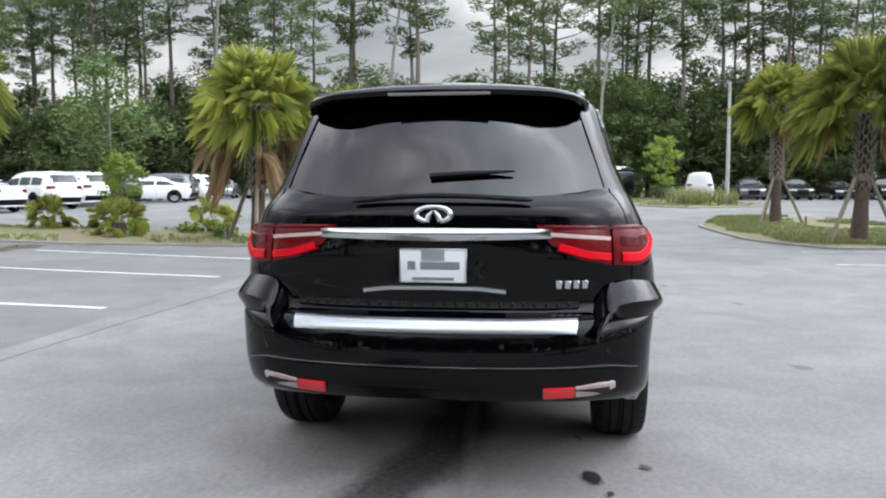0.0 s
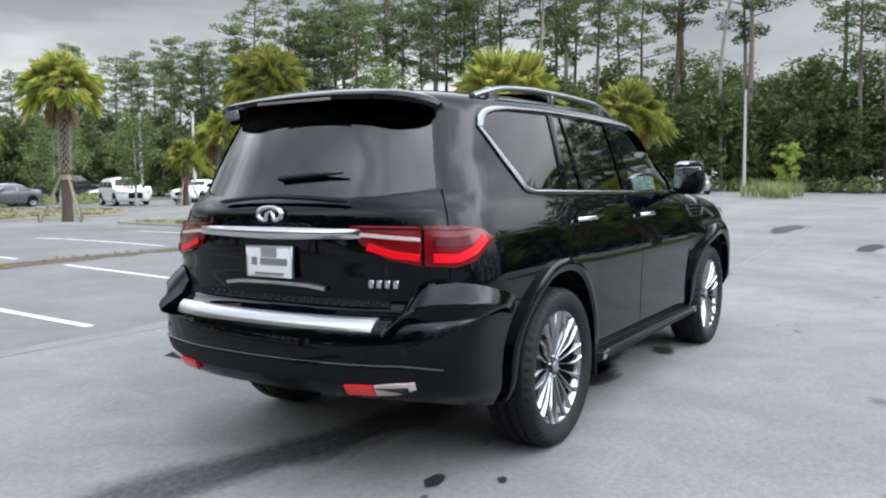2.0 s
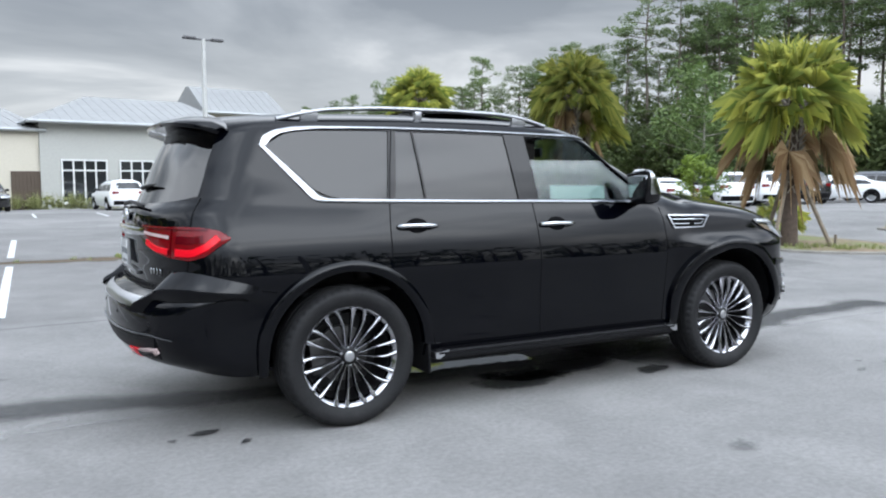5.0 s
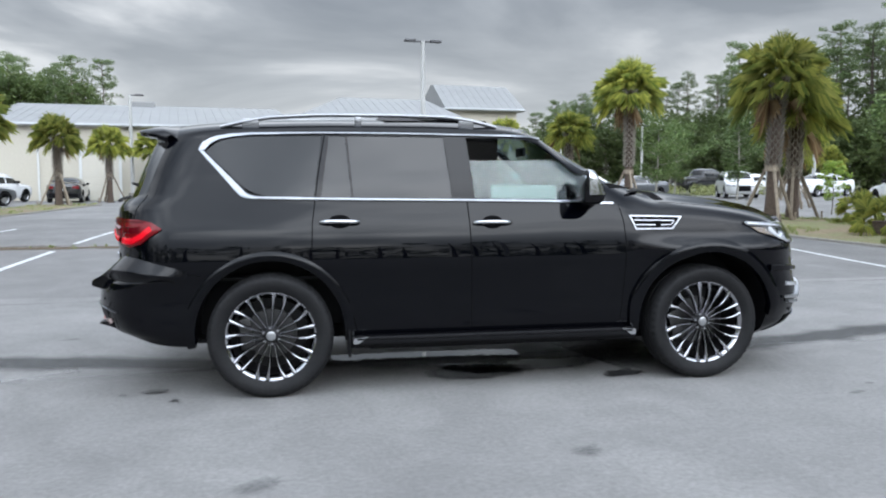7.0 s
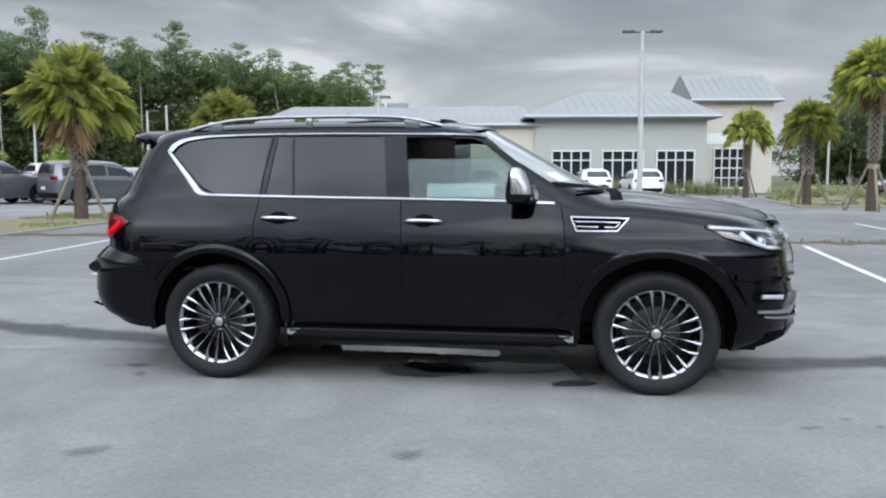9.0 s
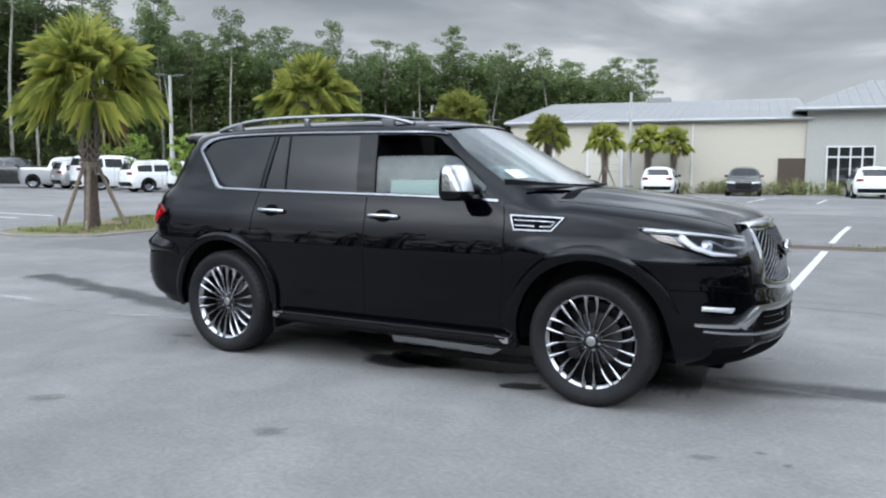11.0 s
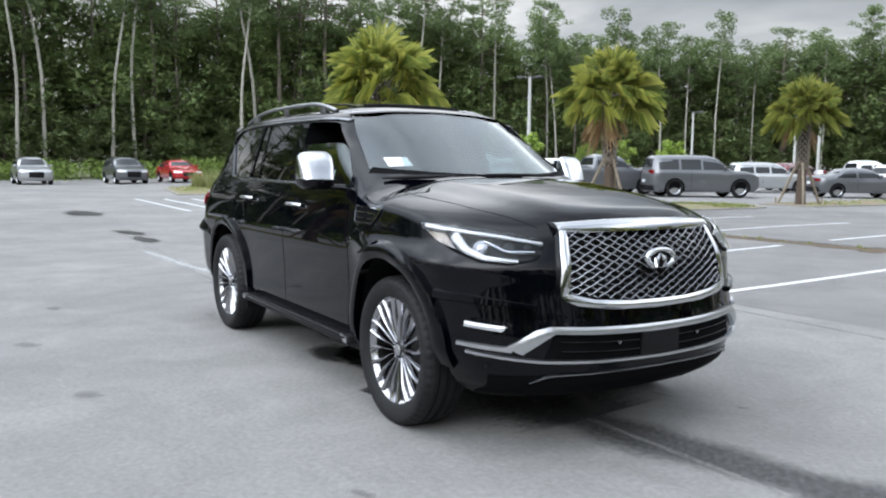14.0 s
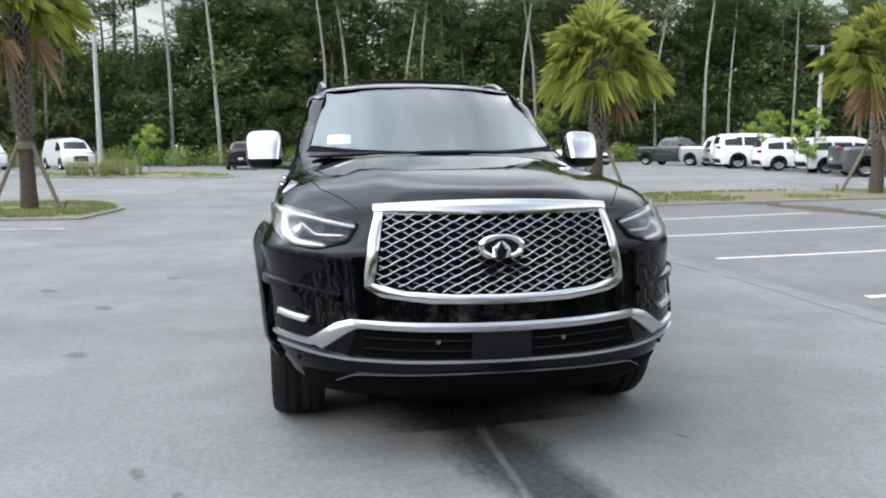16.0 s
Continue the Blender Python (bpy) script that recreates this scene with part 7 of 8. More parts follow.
# the wood: its edge as a line round the site, with tree heights along it
EDGE = [(66, -48, 21), (66, -20, 23), (67, 0, 24), (66, 16, 25), (62, 32, 26), (57, 46, 24), (52, 60, 20), (46, 74, 16.5), (38, 88, 13.5), (28, 96, 11)]
EDGE_W = [(-25.5, 94, 15), (-32, 90, 17.5), (-41, 84, 17), (-50, 74, 16.5), (-57, 62, 18), (-62, 48, 21.5), (-65, 34, 21), (-66, 18, 22), (-67, 2, 23), (-68, -16, 22), (-68, -48, 22)]
rnd = random.Random(21)
for line, pale in ((EDGE, 0.16), (EDGE_W, 0.66)):
    p = resample([(x, y) for x, y, _ in line], 46)
    hs = np.interp(np.linspace(0, 1, 46), np.linspace(0, 1, len(line)), [h for *_, h in line])
    for i in range(46):
        d = p[min(i + 1, 45)] - p[max(i - 1, 0)]
        out = np.array([d[1], -d[0]]) / np.linalg.norm(d)
        if out @ p[i] < 0:
            out = -out
        for row in range(3):
            q = p[i] + out * (1.5 + 5.5 * row + rnd.uniform(-2, 2)) + d / np.linalg.norm(d) * rnd.uniform(-1.8, 1.8)
            if rnd.random() < pale and row == 0:
                plant("bare_pine", *(p[i] + out * rnd.uniform(-3.4, -1.2) + d / np.linalg.norm(d) * rnd.uniform(-1.5, 1.5)), hs[i] * rnd.uniform(0.85, 1.08))
            if (row < 1 and (line is EDGE_W or rnd.random() < 0.7)) or (row == 1 and rnd.random() < 0.7) or rnd.random() < 0.35:
                plant("pine", *q, hs[i] * rnd.uniform(0.80, 1.08))
        if line is EDGE and i > 24:
            for _ in range(1):
                q = p[i] + out * rnd.uniform(0, 9) + d / np.linalg.norm(d) * rnd.uniform(-2, 2)
                plant("pine", *q, hs[i] * rnd.uniform(0.8, 1.05))
        low, high = ((9.0, 11.5), (10.0, 13.0)) if line is EDGE and i < 25 else ((6.0, 8.0), (7.0, 9.5)) if line is EDGE else ((11, 16), (13, 19)) if i < 35 else ((9, 12), (10, 14))
        q = p[i] + out * rnd.uniform(1.0, 4.0)
        plant("broad", *q, min(hs[i] * 0.82, rnd.uniform(*low)))
        q = p[i] + out * rnd.uniform(4.0, 8.0)
        plant("broad", *q, min(hs[i] * 0.88, rnd.uniform(*high)))
        q = p[i] + out * rnd.uniform(-1.2, 0.6)
        plant("under", *q, rnd.uniform(6.0, 8.5) if line is EDGE else rnd.uniform(4.5, 7.0))
        q = p[i] + out * rnd.uniform(9.0, 12.0)
        if i % 2 == 0:
            plant("under", *q, rnd.uniform(8.0, 11.0))
for x, y, h in ((-28.5, 105, 13), (-1.5, 118, 10), (-14, 120, 9), (22, 108, 11)):
    plant("pine", x, y, h)

# planted young trees
for x, y, h, w in ((14.3, 11.3, 4.4, 0), (17.0, 33.5, 4.4, 1), (22.0, 34.0, 4.9, 0), (20.5, 38.5, 4.4, 1)):
    plant("oak", x, y, h, w)
for x, y, h in ((47.0, -7.5, 4.3), (43.0, 5.0, 3.2), (-35.8, -8.0, 2.5), (-30.5, 22.2, 3.0), (-26.2, 21.4, 2.9), (-22.0, 27.0, 2.6), (-27.0, 28.5, 2.8), (-31.5, 30.0, 2.6), (-17.5, -9.5, 2.2), (12.7, 10.2, 2.1), (-36.0, 24.5, 2.6), (-35.1, 12.0, 3.1), (16.5, 18.4, 1.9)):
    plant("sapling", x, y, h)

# scrub at the foot of the wood
def scrub(points, seed, h, name, label, material, size=0.10, per=260):
    r2 = random.Random(seed)
    blobs = [(x, y, float(rise(x, y)) + h * 0.35, h * r2.uniform(0.5, 0.9)) for x, y in points]
    v, f = leaf_cloud(r2, blobs, per * len(blobs), size, 0.75)
    return tagged(new(name, mesh_of(name, v, f, material, False)), label, "bush", kind="stuff")


scrub([(-61.0 + rnd.uniform(-2.5, 1.2), y + rnd.uniform(-1, 1)) for y in np.arange(-40, 40, 1.1)], 31, 1.8, "scrub", "bright green scrub along the wood's edge", M_SCRUB, 0.10, 420)
scrub([(62.5 + rnd.uniform(-1, 2.5), y + rnd.uniform(-1, 1)) for y in np.arange(-40, 30, 1.3)], 32, 1.3, "scrub", "green scrub along the wood's edge", M_LEAF, 0.11, 300)
scrub([(x + rnd.uniform(-0.4, 0.4), 46.3 + rnd.uniform(-0.6, 0.6)) for x in np.arange(-11, 11, 0.7)], 33, 0.8, "hedge", "low green hedge in front of the building", M_REED, 0.07, 260)
scrub([(14 + rnd.uniform(-2.0, 2), y) for y in np.arange(37, 44, 0.45)] + [(18 + rnd.uniform(0, 12), 44 + rnd.uniform(-1, 3)) for _ in range(30)], 34, 0.85, "shrubs", "low rounded green shrubs", M_REED, 0.07, 220)
scrub([(12.3 + rnd.uniform(-0.5, 0.6), 8.4), (12.0, 7.2), (12.6, 9.8)], 35, 0.45, "shrub", "small palmetto shrub", M_SCRUB, 0.07, 240)


def reeds(cx, cy, sx, sy, count, h, seed):
    r2 = random.Random(seed)
    pts = [(cx + r2.uniform(-sx, sx), cy + r2.uniform(-sy, sy)) for _ in range(count)]
    return tuft_field("ornamental_grass", [(x, y, float(rise(x, y)) + 0.1) for x, y in pts], h, 0.012, M_REED, "arching clumps of ornamental grass", "grass", seed, 26, 0.6)


# the wood to the south, which the paint mirrors
south, boles = [], []
for i in range(60):
    x, y, h = -80 + 160 * i / 59 + rnd.uniform(-1, 1), -58 + rnd.uniform(-4, 4), rnd.uniform(13, 19)
    boles.append(tube([(x, y, -0.2), (x + rnd.uniform(-0.3, 0.3), y, h)], [0.26, 0.06], 6))
    for k in range(9):
        t = 0.06 + 0.92 * k / 8
        south.append((x + rnd.gauss(0, 1.3), y + rnd.gauss(0, 1.2), h * t, rnd.uniform(1.5, 2.6) * (1 - 0.45 * t)))
tagged(new("distant_wood", mesh_of("distant_wood", *leaf_cloud(rnd, south, 42000, 0.42, 0.8, False), M_LEAFDARK, False)), "dense distant wood of pines and broadleaf trees", "wood", kind="stuff")
tagged(new("distant_trunks", mesh_of("distant_trunks", *join(boles), M_BARK, True, 60)), "grey-brown trunks of the distant wood", "wood", kind="stuff")

reeds(41.0, -8.8, 3.5, 1.6, 60, 0.9, 41)
reeds(44.0, 6.0, 3.0, 1.4, 50, 0.9, 42)
reeds(-33.6, -9.6, 1.5, 1.5, 36, 0.8, 43)
reeds(-32.8, 8.4, 2.4, 1.2, 44, 0.8, 44)
reeds(2.0, 45.6, 9.0, 0.5, 90, 0.9, 45)

# ---------------------------------------------------------------- the building
BX, BY, BT = -20.0, 45.0, 8.5
building = holder("showroom_building", pose(BX, BY, float(rise(0, 45)), 0, 0, BT), "long low cream and grey stucco building with metal roof", "building")


def block(name, s0, s1, d0, d1, z0, z1, material, label=""):
    return part(name, box_bm(s1 - s0, d1 - d0, z1 - z0, (s0 + s1) / 2, (d0 + d1) / 2, (z0 + z1) / 2), material, building, label, False)


block("wall", 0.0, 18.6, 0.0, 26.0, -0.3, 4.57, M_STUCCO, "cream stucco wall")
block("wall", 18.6, 30.0, -0.2, 12.0, -0.3, 5.06, M_STUCCO2, "grey-green stucco wall")
block("wall", 30.41, 36.5, 5.2, 16.0, -0.3, 6.62, M_STUCCO, "cream stucco wall")
block("wall_band", 30.42, 36.52, 5.16, 5.2, 3.5, 4.3, M_FRAME)


def hip(name, s0, s1, d0, d1, z0, z1, ins, run, over=0.5):
    """A hipped metal roof with standing seams and a fascia."""
    a0, a1, b0, b1 = s0 - over, s1 + over, d0 - over, d1 + over
    m = (b0 + b1) / 2
    i0, i1 = ins
    top = [(a0 + i0, m - run, z1), (a1 - i1, m - run, z1), (a1 - i1, m + run, z1), (a0 + i0, m + run, z1)]
    low = [(a0, b0, z0), (a1, b0, z0), (a1, b1, z0), (a0, b1, z0)]
    under = [(x, y, z0 - 0.12) for x, y, _ in low]
    verts = low + top + under
    faces = [(0, 1, 5, 4), (1, 2, 6, 5), (2, 3, 7, 6), (3, 0, 4, 7), (4, 5, 6, 7), (0, 8, 9, 1), (1, 9, 10, 2), (2, 10, 11, 3), (3, 11, 8, 0), (11, 10, 9, 8)]
    roof = piece(name, mesh_of(name, *facing(verts, faces), M_ROOF, False), building, "pale grey standing-seam metal roof")
    n = int((a1 - a0) / 0.6)
    for k in range(1, n):
        x = a0 + (a1 - a0) * k / n
        t = min(1.0, (x - a0) / max(i0, 0.01), (a1 - x) / max(i1, 0.01))
        p, q = Vector((x, b0, z0 + 0.01)), Vector((x, b0 + (m - run - b0) * t, z0 + (z1 - z0) * t + 0.01))
        piece("roof_seam", mesh_of("roof_seam", *tube([p, q], 0.014, 4), M_ROOF, False), roof)
    for k, (u, v) in enumerate(((0, 1), (1, 2), (3, 0))):
        p, q = Vector(low[u]), Vector(low[v])
        piece("fascia", mesh_of("fascia", *tube([p - Vector((0, 0, 0.10)), q - Vector((0, 0, 0.10))], 0.10, 4), M_FASCIA, False), roof)
    return roof


hip("roof", 0.0, 18.6, 0.0, 26.0, 4.70, 6.95, (0.3, 0.3), 0.2, 0.35)
hip("roof", 18.6, 30.0, -0.2, 12.0, 5.20, 7.30, (4.6, 1.7), 0.5, 0.72)
hip("roof", 30.9, 36.5, 5.2, 12.0, 6.75, 8.85, (0.15, 0.15), 0.3, 0.5)


def window(s0, s1, z0, z1, d, cols, rows=2):
    win = part("window", box_bm(s1 - s0, 0.06, z1 - z0, (s0 + s1) / 2, d - 0.02, (z0 + z1) / 2), M_WINDOW, building, "dark window with white bars", False)
    for k in range(cols + 1):
        part("window_frame", box_bm(0.09, 0.10, z1 - z0 + 0.09, s0 + (s1 - s0) * k / cols, d - 0.05, (z0 + z1) / 2), M_FRAME, win, "", False)
    zs = [z0, z1 - 0.62, z1] if rows == 2 else [z0 + (z1 - z0) * k / rows for k in range(rows + 1)]
    for z in zs:
        part("window_frame", box_bm(s1 - s0 + 0.09, 0.12, 0.09, (s0 + s1) / 2, d - 0.05, z), M_FRAME, win, "", False)
    part("window_sill", box_bm(s1 - s0 + 0.3, 0.2, 0.08, (s0 + s1) / 2, d - 0.08, z0 - 0.08), M_FRAME, win, "", False)


window(19.75, 22.3, 0.35, 2.88, -0.2, 4)
window(23.1, 25.8, 0.35, 2.88, -0.2, 4)
window(26.7, 29.2, 0.35, 2.88, -0.2, 4)
window(32.25, 34.5, 0.35, 3.2, 5.2, 4, 4)
gate = part("gate", box_bm(1.8, 0.08, 2.3, 17.95, -0.04, 1.05), M_GATE, building, "dark brown enclosure gate", False)
for k in range(9):
    part("gate_board", box_bm(0.17, 0.03, 2.2, 17.15 + 0.2 * k, -0.095, 1.05), M_GATE, gate, "", False)
door = part("garage_door", box_bm(2.1, 0.06, 2.9, 6.45, -0.03, 1.4), M_DOORPAINT, building, "cream roller door", False)
for k in range(6):
    part("door_slat", box_bm(2.0, 0.02, 0.40, 6.45, -0.07, 0.25 + 0.46 * k, 0.008, 1), M_DOORPAINT, door, "", False)
part("door_frame", box_bm(2.4, 0.10, 0.16, 6.45, -0.05, 2.95), M_FRAME, building, "", False)
for s in (5.32, 7.58):
    part("door_frame", box_bm(0.16, 0.10, 2.9, s, -0.05, 1.4), M_FRAME, building, "", False)
for s in (3.0, 12.0):
    part("downpipe", box_bm(0.10, 0.10, 4.7, s, -0.08, 2.35), M_FRAME, building, "", False)
part("roof_vent", box_bm(1.7, 0.9, 0.5, 8.6, 12.5, 6.95, 0.05, 1), M_ROOF, building)


# ---------------------------------------------------------------- lamp posts
def lamp_post(x, y, h, heads=2, turn=0, r=0.105):
    root = holder("lamp_post", pose(x, y, float(rise(x, y)), 0, 0, turn), "pale concrete lamp post with flat lamp heads" if heads else "pale concrete post", "lamp post", "lamp posts")
    piece("pole", mesh_of("pole", *tube([(0, 0, -0.2), (0, 0, h * 0.5), (0, 0, h)], [r * 1.15, r, r * 0.78], 10), M_POLE, True, 50), root, "tapered pale pole")
    piece("base", mesh_of("base", *lathe([(0.001, 0.5), (0.24, 0.5), (0.26, 0.46), (0.26, -0.2)], 16, "z"), M_KERB, True, 40), root)
    for k in range(heads):
        s = 1 if k == 0 else -1
        part("arm", box_bm(0.36, 0.06, 0.06, s * 0.2, 0, h - 0.02), M_LAMPHEAD, root, "", False)
        part("lamp_head", box_bm(0.46, 0.30, 0.10, s * 0.55, 0, h + 0.01, 0.03, 2), M_LAMPHEAD, root, "dark flat lamp head")
    return root


POSTS = [(-36.5, 45.0, 5.4, 0.09), (-28.3, 45.7, 5.6, 0.09), (-26.1, 54.0, 5.4, 0.09), (20.5, 60.0, 5.4, 0.09), (27.0, 58.0, 5.6, 0.10), (30.0, 44.0, 6.0, 0.10), (29.0, 37.5, 5.6, 0.10), (-28.2, 48.2, 6.2, 0.10)]
for x, y, h, n, turn in ((3.63, 26.95, 6.94, 2, 8), (-32.2, 26.1, 6.35, 2, 40), (-35.1, -10.1, 7.6, 2, 80), (43.6, -10.8, 7.2, 2, 95), (57.0, 10.2, 7.6, 2, 95), (-11.4, 44.1, 6.3, 1, 30), (6.0, -24.0, 7.7, 2, 0), (-8.0, -30.0, 7.7, 2, 0)):
    lamp_post(x, y, h, n, turn)
for x, y, h, r in POSTS:
    lamp_post(x, y, h, 1, 30, r)


# ---------------------------------------------------------------- parked cars
KINDS = {
    "suv": dict(L=4.70, W=0.94, wheel=0.35, base=1.38, roof=1.66, top=[(-2.5, 1.05), (-2.36, 1.20), (-2.15, 1.52), (-1.9, 1.62), (-1.2, 1.66), (-0.3, 1.66), (0.25, 1.60), (0.95, 1.15), (1.1, 1.08), (1.7, 1.00), (2.1, 0.90), (2.4, 0.78)], belt=1.02, win=(-1.95, 0.62), tail=[(0.3, -2.26), (0.55, -2.36), (0.95, -2.34), (1.15, -2.28), (1.6, -2.05)], nose=[(0.2, 2.2), (0.45, 2.34), (0.75, 2.33), (1.0, 2.2)]),
    "sedan": dict(L=4.80, W=0.91, wheel=0.33, base=1.42, roof=1.44, top=[(-2.5, 0.92), (-2.35, 1.04), (-1.75, 1.10), (-1.55, 1.13), (-0.85, 1.41), (-0.3, 1.44), (0.1, 1.42), (0.95, 1.02), (1.1, 0.96), (1.7, 0.88), (2.1, 0.80), (2.45, 0.68)], belt=0.93, win=(-1.5, 0.55), tail=[(0.3, -2.3), (0.5, -2.4), (0.9, -2.38), (1.1, -2.3)], nose=[(0.2, 2.25), (0.4, 2.4), (0.65, 2.38), (0.9, 2.25)]),
    "pickup": dict(L=5.6, W=0.99, wheel=0.40, base=1.75, roof=1.88, top=[(-2.9, 1.24), (-2.7, 1.27), (-1.0, 1.28), (-0.88, 1.32), (-0.75, 1.78), (-0.5, 1.87), (0.2, 1.88), (0.5, 1.82), (1.1, 1.34), (1.25, 1.27), (2.0, 1.20), (2.5, 1.10), (2.8, 0.95)], belt=1.24, win=(-0.72, 0.80), tail=[(0.4, -2.72), (0.6, -2.8), (1.2, -2.78), (1.4, -2.76)], nose=[(0.3, 2.65), (0.5, 2.8), (0.95, 2.78), (1.2, 2.6)]),
    "big_suv": dict(L=5.2, W=1.0, wheel=0.40, base=1.5, roof=1.88, top=[(-2.75, 1.3), (-2.62, 1.5), (-2.45, 1.78), (-2.2, 1.85), (-1.2, 1.89), (0.0, 1.88), (0.4, 1.82), (1.05, 1.32), (1.2, 1.24), (1.9, 1.18), (2.3, 1.08), (2.6, 0.92)], belt=1.20, win=(-2.25, 0.75), tail=[(0.4, -2.5), (0.6, -2.6), (1.2, -2.58), (1.8, -2.42)], nose=[(0.3, 2.45), (0.5, 2.6), (0.95, 2.58), (1.15, 2.4)]),
    "van": dict(L=5.7, W=1.02, wheel=0.37, base=1.72, roof=2.08, top=[(-2.95, 1.9), (-2.85, 2.02), (-2.5, 2.08), (0.0, 2.10), (0.9, 2.06), (1.25, 1.92), (1.95, 1.28), (2.1, 1.20), (2.6, 1.08), (2.85, 0.95)], belt=1.22, win=(0.45, 1.55), tail=[(0.4, -2.72), (0.6, -2.82), (1.8, -2.80), (2.1, -2.74)], nose=[(0.3, 2.7), (0.5, 2.84), (0.9, 2.82), (1.2, 2.6)]),
}
CAR_WORDS = {"suv": "parked {} compact SUV with dark windows", "sedan": "parked {} sedan with dark windows", "pickup": "parked {} crew-cab pickup truck", "big_suv": "parked {} full-size SUV with dark windows", "van": "parked {} cargo van"}
MADE = {}


def parked(kind, colour, x, y, heading):
    m = pose(x, y, float(rise(x, y)), 0, 0, heading)
    if (kind, colour) in MADE:
        return copy_thing(MADE[kind, colour], m)
    k = KINDS[kind]
    top, W, r, hb, belt = pchip(k["top"]), k["W"], k["wheel"], k["base"], k["belt"]
    roof = k["roof"]
    wide = pchip([(0.2, W * 0.90), (0.35, W * 0.97), (0.6, W), (belt - 0.15, W * 0.985), (belt, W * 0.94), ((belt + roof) / 2, W * 0.84), (roof - 0.05, W * 0.72), (roof + 0.3, W * 0.6)])
    spec = dict(ztop=top, zbot=lambda q: np.full_like(np.asarray(q, float), 0.24), crown=lambda q: np.full_like(np.asarray(q, float), 0.12) + 0.10 * (top(q) > belt + 0.15), nose=pchip(k["nose"]), tail=pchip(k["tail"]), wide=lambda a, b: wide(b), rf=0.55, rr=0.40, n=2.5, npow=2.6)
    v, f = shell(spec, nr=7, nm=44, nf=7, nl=22, nt=6)
    skin = Hull(v, f)
    root = holder("parked_" + {"suv": "suv", "sedan": "sedan", "pickup": "pickup_truck", "big_suv": "suv", "van": "van"}[kind], m, CAR_WORDS[kind].format(colour), "van" if kind == "van" else "pickup truck" if kind == "pickup" else "car", "parked cars")
    paintm = CAR_COLOURS[colour]
    piece("body", mesh_of("body", v, f, paintm, True, 50), root)
    lay = lambda name, made, mm: piece(name, mesh_of(name, *made, mm, True, 40), root)
    w0, w1 = k["win"]
    n = 3 if kind in ("suv", "big_suv") else 2 if kind != "van" else 1
    for mirror in (False, True):
        for i in range(n):
            a = w0 + (w1 - w0) * i / n + 0.05
            b = w0 + (w1 - w0) * (i + 1) / n - 0.05
            ztop = lambda q: min(roof - 0.20, float(top(q)) - 0.17)
            line = [(q, -W, max(belt + 0.05, ztop(q))) for q in np.linspace(a, b, 9)]
            low = [(q, -W, belt + 0.02) for q in np.linspace(a, b + (0.30 if i == n - 1 else 0.0), 9)]
            lay("side_window", skin.sheet(line, low, (0, -1, 0), 0.004, 0.01, 12, 4, 0, mirror), M_WINDOW)
        for ax in (-hb, hb):
            arc = [(ax + (r + 0.06) * math.cos(t), -W, r + (r + 0.06) * math.sin(t)) for t in np.linspace(math.pi, 0, 15)]
            flat = [(ax + (r + 0.06) * math.cos(t), -W, 0.25) for t in np.linspace(math.pi, 0, 15)]
            lay("wheel_arch", skin.sheet(arc, flat, (0, -1, 0), 0.006, 0.02, 16, 6, 0, mirror), M_DARK)
        lay("door_gap", skin.band([(w0 + (w1 - w0) * 0.5, -W, belt), (w0 + (w1 - w0) * 0.5, -W, 0.4)], 0.012, (0, -1, 0), 0.002, 0.004, 8, mirror), M_DARK)
        tz = belt - 0.06
        tx = float(spec["tail"](tz))
        lay("tail_lamp", skin.sheet([(tx, -W * 0.55, tz + 0.05), (tx, -W, tz + 0.06)], [(tx, -W * 0.55, tz - 0.07), (tx, -W, tz - 0.10)], (-0.8, -0.6, 0), 0.010, 0.02, 8, 4, 0, mirror), M_RED)
        hz = float(top(2.1)) - 0.16
        nx = float(spec["nose"](hz))
        lay("headlamp", skin.sheet([(nx, -W * 0.5, hz + 0.06), (nx - 0.3, -W, hz + 0.09)], [(nx, -W * 0.5, hz - 0.05), (nx - 0.3, -W, hz - 0.03)], (0.8, -0.6, 0), 0.010, 0.02, 8, 4, 0, mirror), M_WHITELENS)
        c, _ = skin.drop((w1 + 0.05, -W, belt + 0.06), (0, -1, 0))
        part("door_mirror", box_bm(0.12, 0.18, 0.14, c.x, (c.y - 0.10) * (-1 if mirror else 1), belt + 0.10, 0.03, 2), paintm if colour != "white" else M_PLASTIC, root)
    # screens
    zt, zb2 = roof - 0.12, float(top(w1 + 0.40)) + 0.05
    lay("windscreen", skin.sheet([(0, yy, zt - 0.03) for yy in (-W * 0.60, 0, W * 0.60)], [(0, yy, max(belt + 0.12, zb2 - 0.06)) for yy in (-W * 0.74, 0, W * 0.74)], (1, 0, 0), 0.006, 0.01, 12, 5), M_WINDOW)
    if kind != "van":
        zlow = {"pickup": 1.36, "sedan": 1.16}.get(kind, belt + 0.12)
        lay("rear_window", skin.sheet([(0, yy, zt - 0.06) for yy in (-W * 0.58, 0, W * 0.58)], [(0, yy, zlow) for yy in (-W * 0.70, 0, W * 0.70)], (-1, 0, 0), 0.006, 0.01, 12, 5), M_WINDOW)
    lay("rear_bumper", skin.sheet([(0, yy, 0.52) for yy in (-W * 0.8, 0, W * 0.8)], [(0, yy, 0.30) for yy in (-W * 0.8, 0, W * 0.8)], (-1, 0, 0), 0.012, 0.02, 14, 4), M_PLASTIC)
    lay("grille", skin.sheet([(0, yy, float(top(2.1)) - 0.16) for yy in (-W * 0.42, 0, W * 0.42)], [(0, yy, 0.42) for yy in (-W * 0.42, 0, W * 0.42)], (1, 0, 0), 0.010, 0.02, 12, 5), M_PLASTIC)
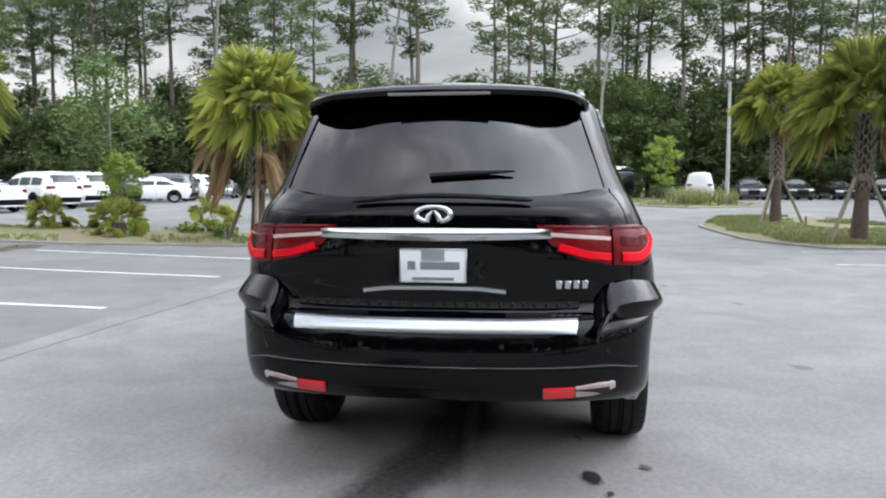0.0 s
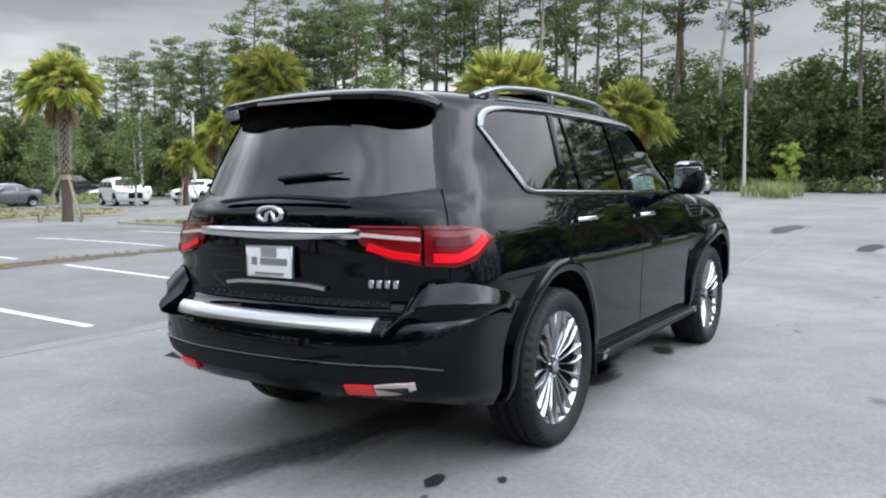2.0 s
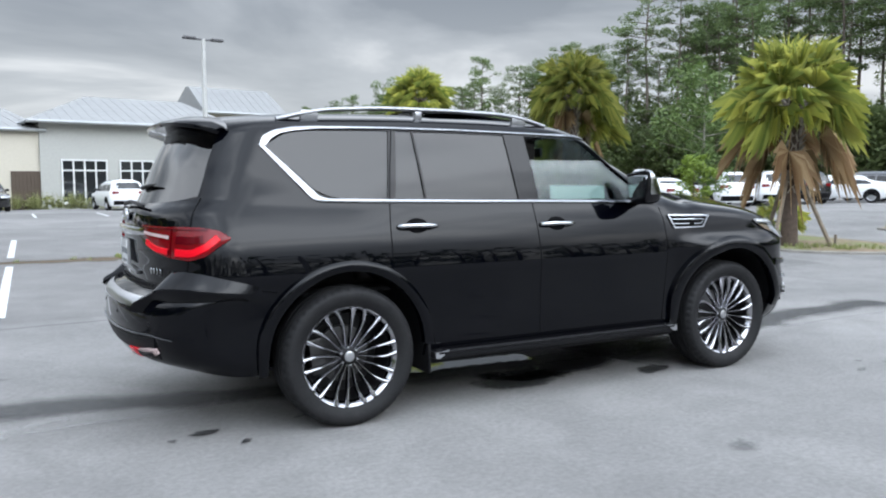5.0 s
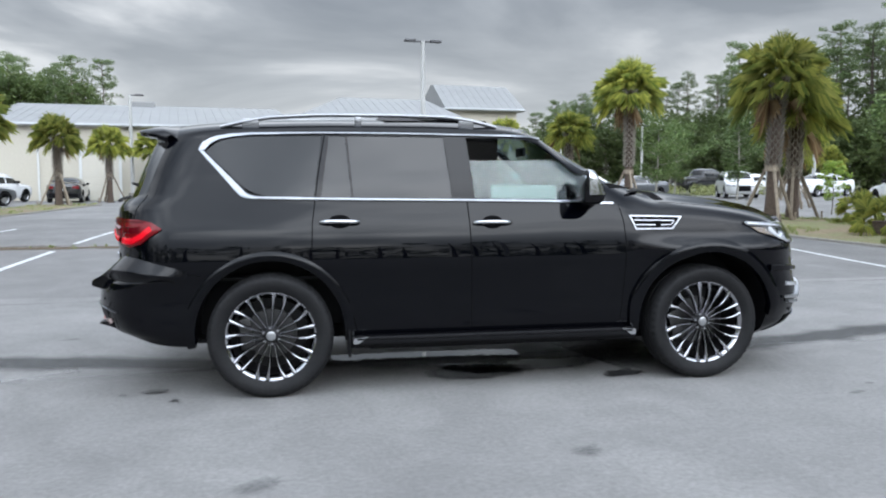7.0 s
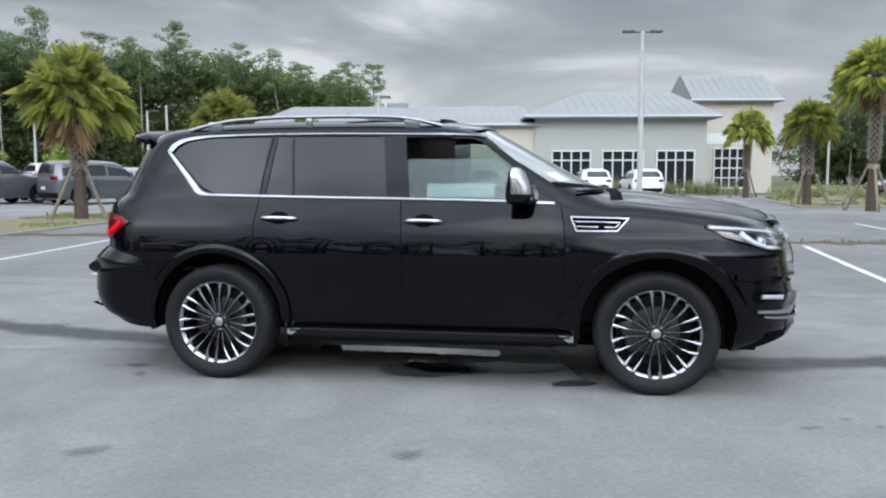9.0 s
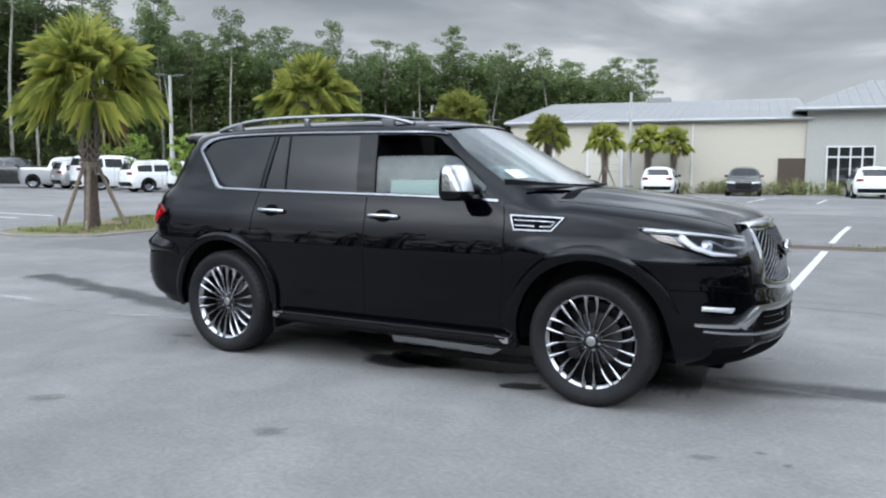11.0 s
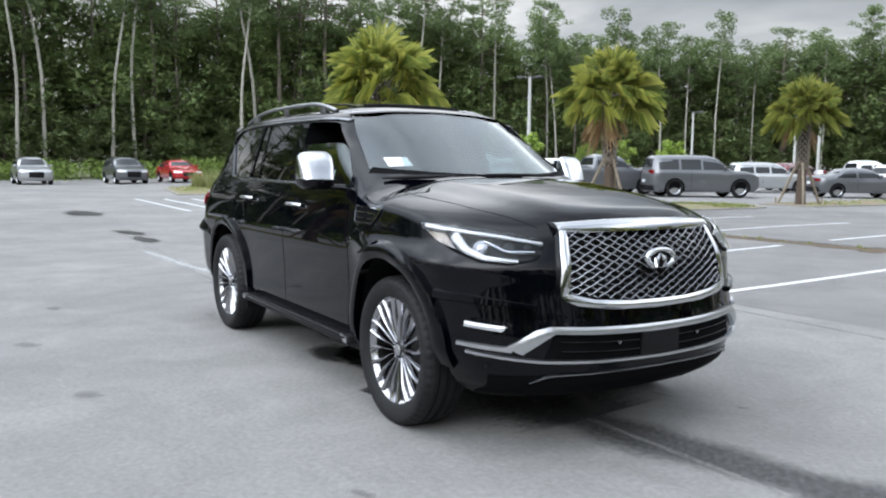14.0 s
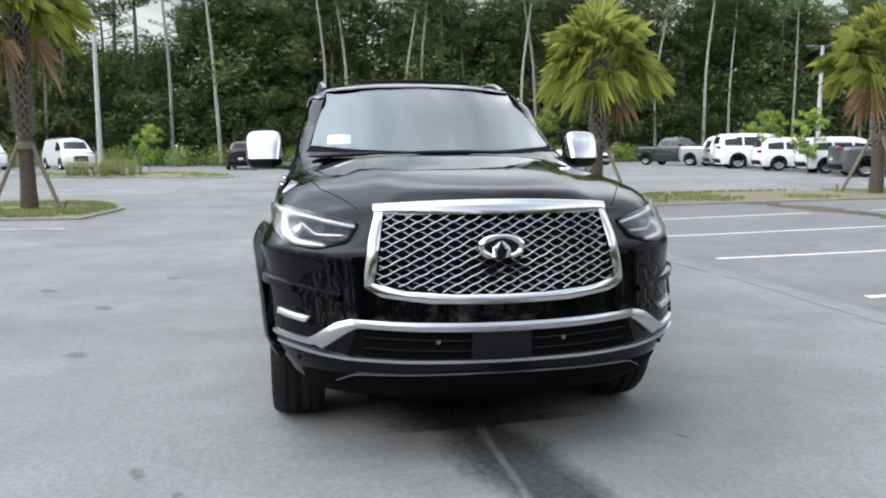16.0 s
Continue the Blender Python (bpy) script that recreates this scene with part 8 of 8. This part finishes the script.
    lay("number_plate", skin.sheet([(0, yy, 0.78) for yy in (-0.16, 0.16)], [(0, yy, 0.66) for yy in (-0.16, 0.16)], (-1, 0, 0), 0.014, 0.01, 4, 3), M_PLATE)
    if kind == "pickup":
        part("truck_bed", box_bm(1.75, W * 1.55, 0.03, -1.78, 0, 1.262), M_DARK, root, "dark open load bed", False)
    tyre = mesh_of("tyre", *lathe([(r * 0.66, 0.10), (r * 0.95, 0.11), (r, 0.08), (r, -0.08), (r * 0.95, -0.11)], 24), M_RUBBER, True, 40)
    rimm = mesh_of("rim", *lathe([(0.001, 0.085), (r * 0.2, 0.09), (r * 0.6, 0.07), (r * 0.66, 0.10)], 20), M_SATIN, True, 30)
    for ax in (-hb, hb):
        for s in (-1, 1):
            wm = Matrix.Translation((ax, s * (W - 0.10), r)) @ Matrix.Rotation(0 if s > 0 else math.pi, 4, "Z")
            wo = piece("wheel", tyre, root, m=wm)
            piece("rim", rimm, wo)
    MADE[kind, colour] = root
    return root


PARKED = [
    ("sedan", "white", 23.4, 22.8, 75), ("suv", "white", 26.6, 22.2, 66), ("suv", "white", 29.6, 22.4, 66), ("suv", "black", 32.5, 22.6, 66), ("sedan", "white", 34.8, 21.4, 120), ("suv", "grey", 38.4, 22.6, 95), ("suv", "white", 41.5, 23.0, 95),
    ("suv", "white", 2.0, 42.2, 98), ("suv", "white", 4.95, 42.8, 98), ("suv", "white", -8.9, 42.2, 98), ("suv", "black", -4.4, 43.2, 278), ("sedan", "black", -14.6, 42.6, 98), ("suv", "white", -18.0, 41.0, 75), ("pickup", "white", -21.8, 43.0, 60),
    ("pickup", "silver", -29.9, 36.7, 60), ("suv", "silver", -22.9, 35.6, 60), ("sedan", "grey", -16.9, 34.2, 60), ("suv", "maroon", -24.5, 40.5, 90),
    ("big_suv", "white", -33.8, 24.0, 72), ("suv", "white", -30.1, 23.8, 74), ("suv", "white", -26.8, 24.0, 74), ("pickup", "grey", -23.4, 23.8, 72), ("big_suv", "grey", -19.6, 26.2, 62), ("sedan", "red", -24.4, 29.8, 100), ("suv", "silver", -37.6, 25.2, 74),
    ("pickup", "black", -49.3, -4.2, 178), ("suv", "silver", -49.0, 1.3, 2), ("suv", "grey", -47.6, 6.4, 3), ("sedan", "red", -47.3, 9.6, 2), ("sedan", "black", -50.0, 16.4, 4), ("sedan", "white", -47.8, 19.0, 20),
    ("pickup", "black", -43.8, 24.0, 30), ("pickup", "silver", -39.6, 25.0, 30), ("van", "white", -51.4, -15.8, 30), ("van", "white", -52.6, -21.5, 30),
    ("van", "white", 57.0, -11.6, -11), ("suv", "grey", 58.0, -15.4, 176), ("suv", "black", 58.0, -18.6, 182), ("sedan", "black", 58.0, -21.8, 182), ("suv", "black", 58.0, -25.0, 182), ("suv", "grey", 58.0, -28.2, 182),
    ("suv", "silver", 50.0, 12.0, 197), ("suv", "blue", 50.0, 14.9, 197), ("suv", "grey", 50.0, 17.7, 197), ("sedan", "silver", 50.0, 20.6, 197), ("sedan", "silver", 50.0, 23.5, 197), ("sedan", "white", 50.0, 26.4, 197), ("suv", "white", 50.0, 29.3, 180), ("suv", "white", 49.0, 33.0, 180),
    ("suv", "white", 24.6, 38.6, 250), ("sedan", "grey", 20.4, 44.2, 190), ("sedan", "white", 29.5, 37.6, 200), ("pickup", "black", 28.6, 50.0, 10), ("sedan", "white", 30.0, 46.4, 190),
]
for row in PARKED:
    parked(*row)
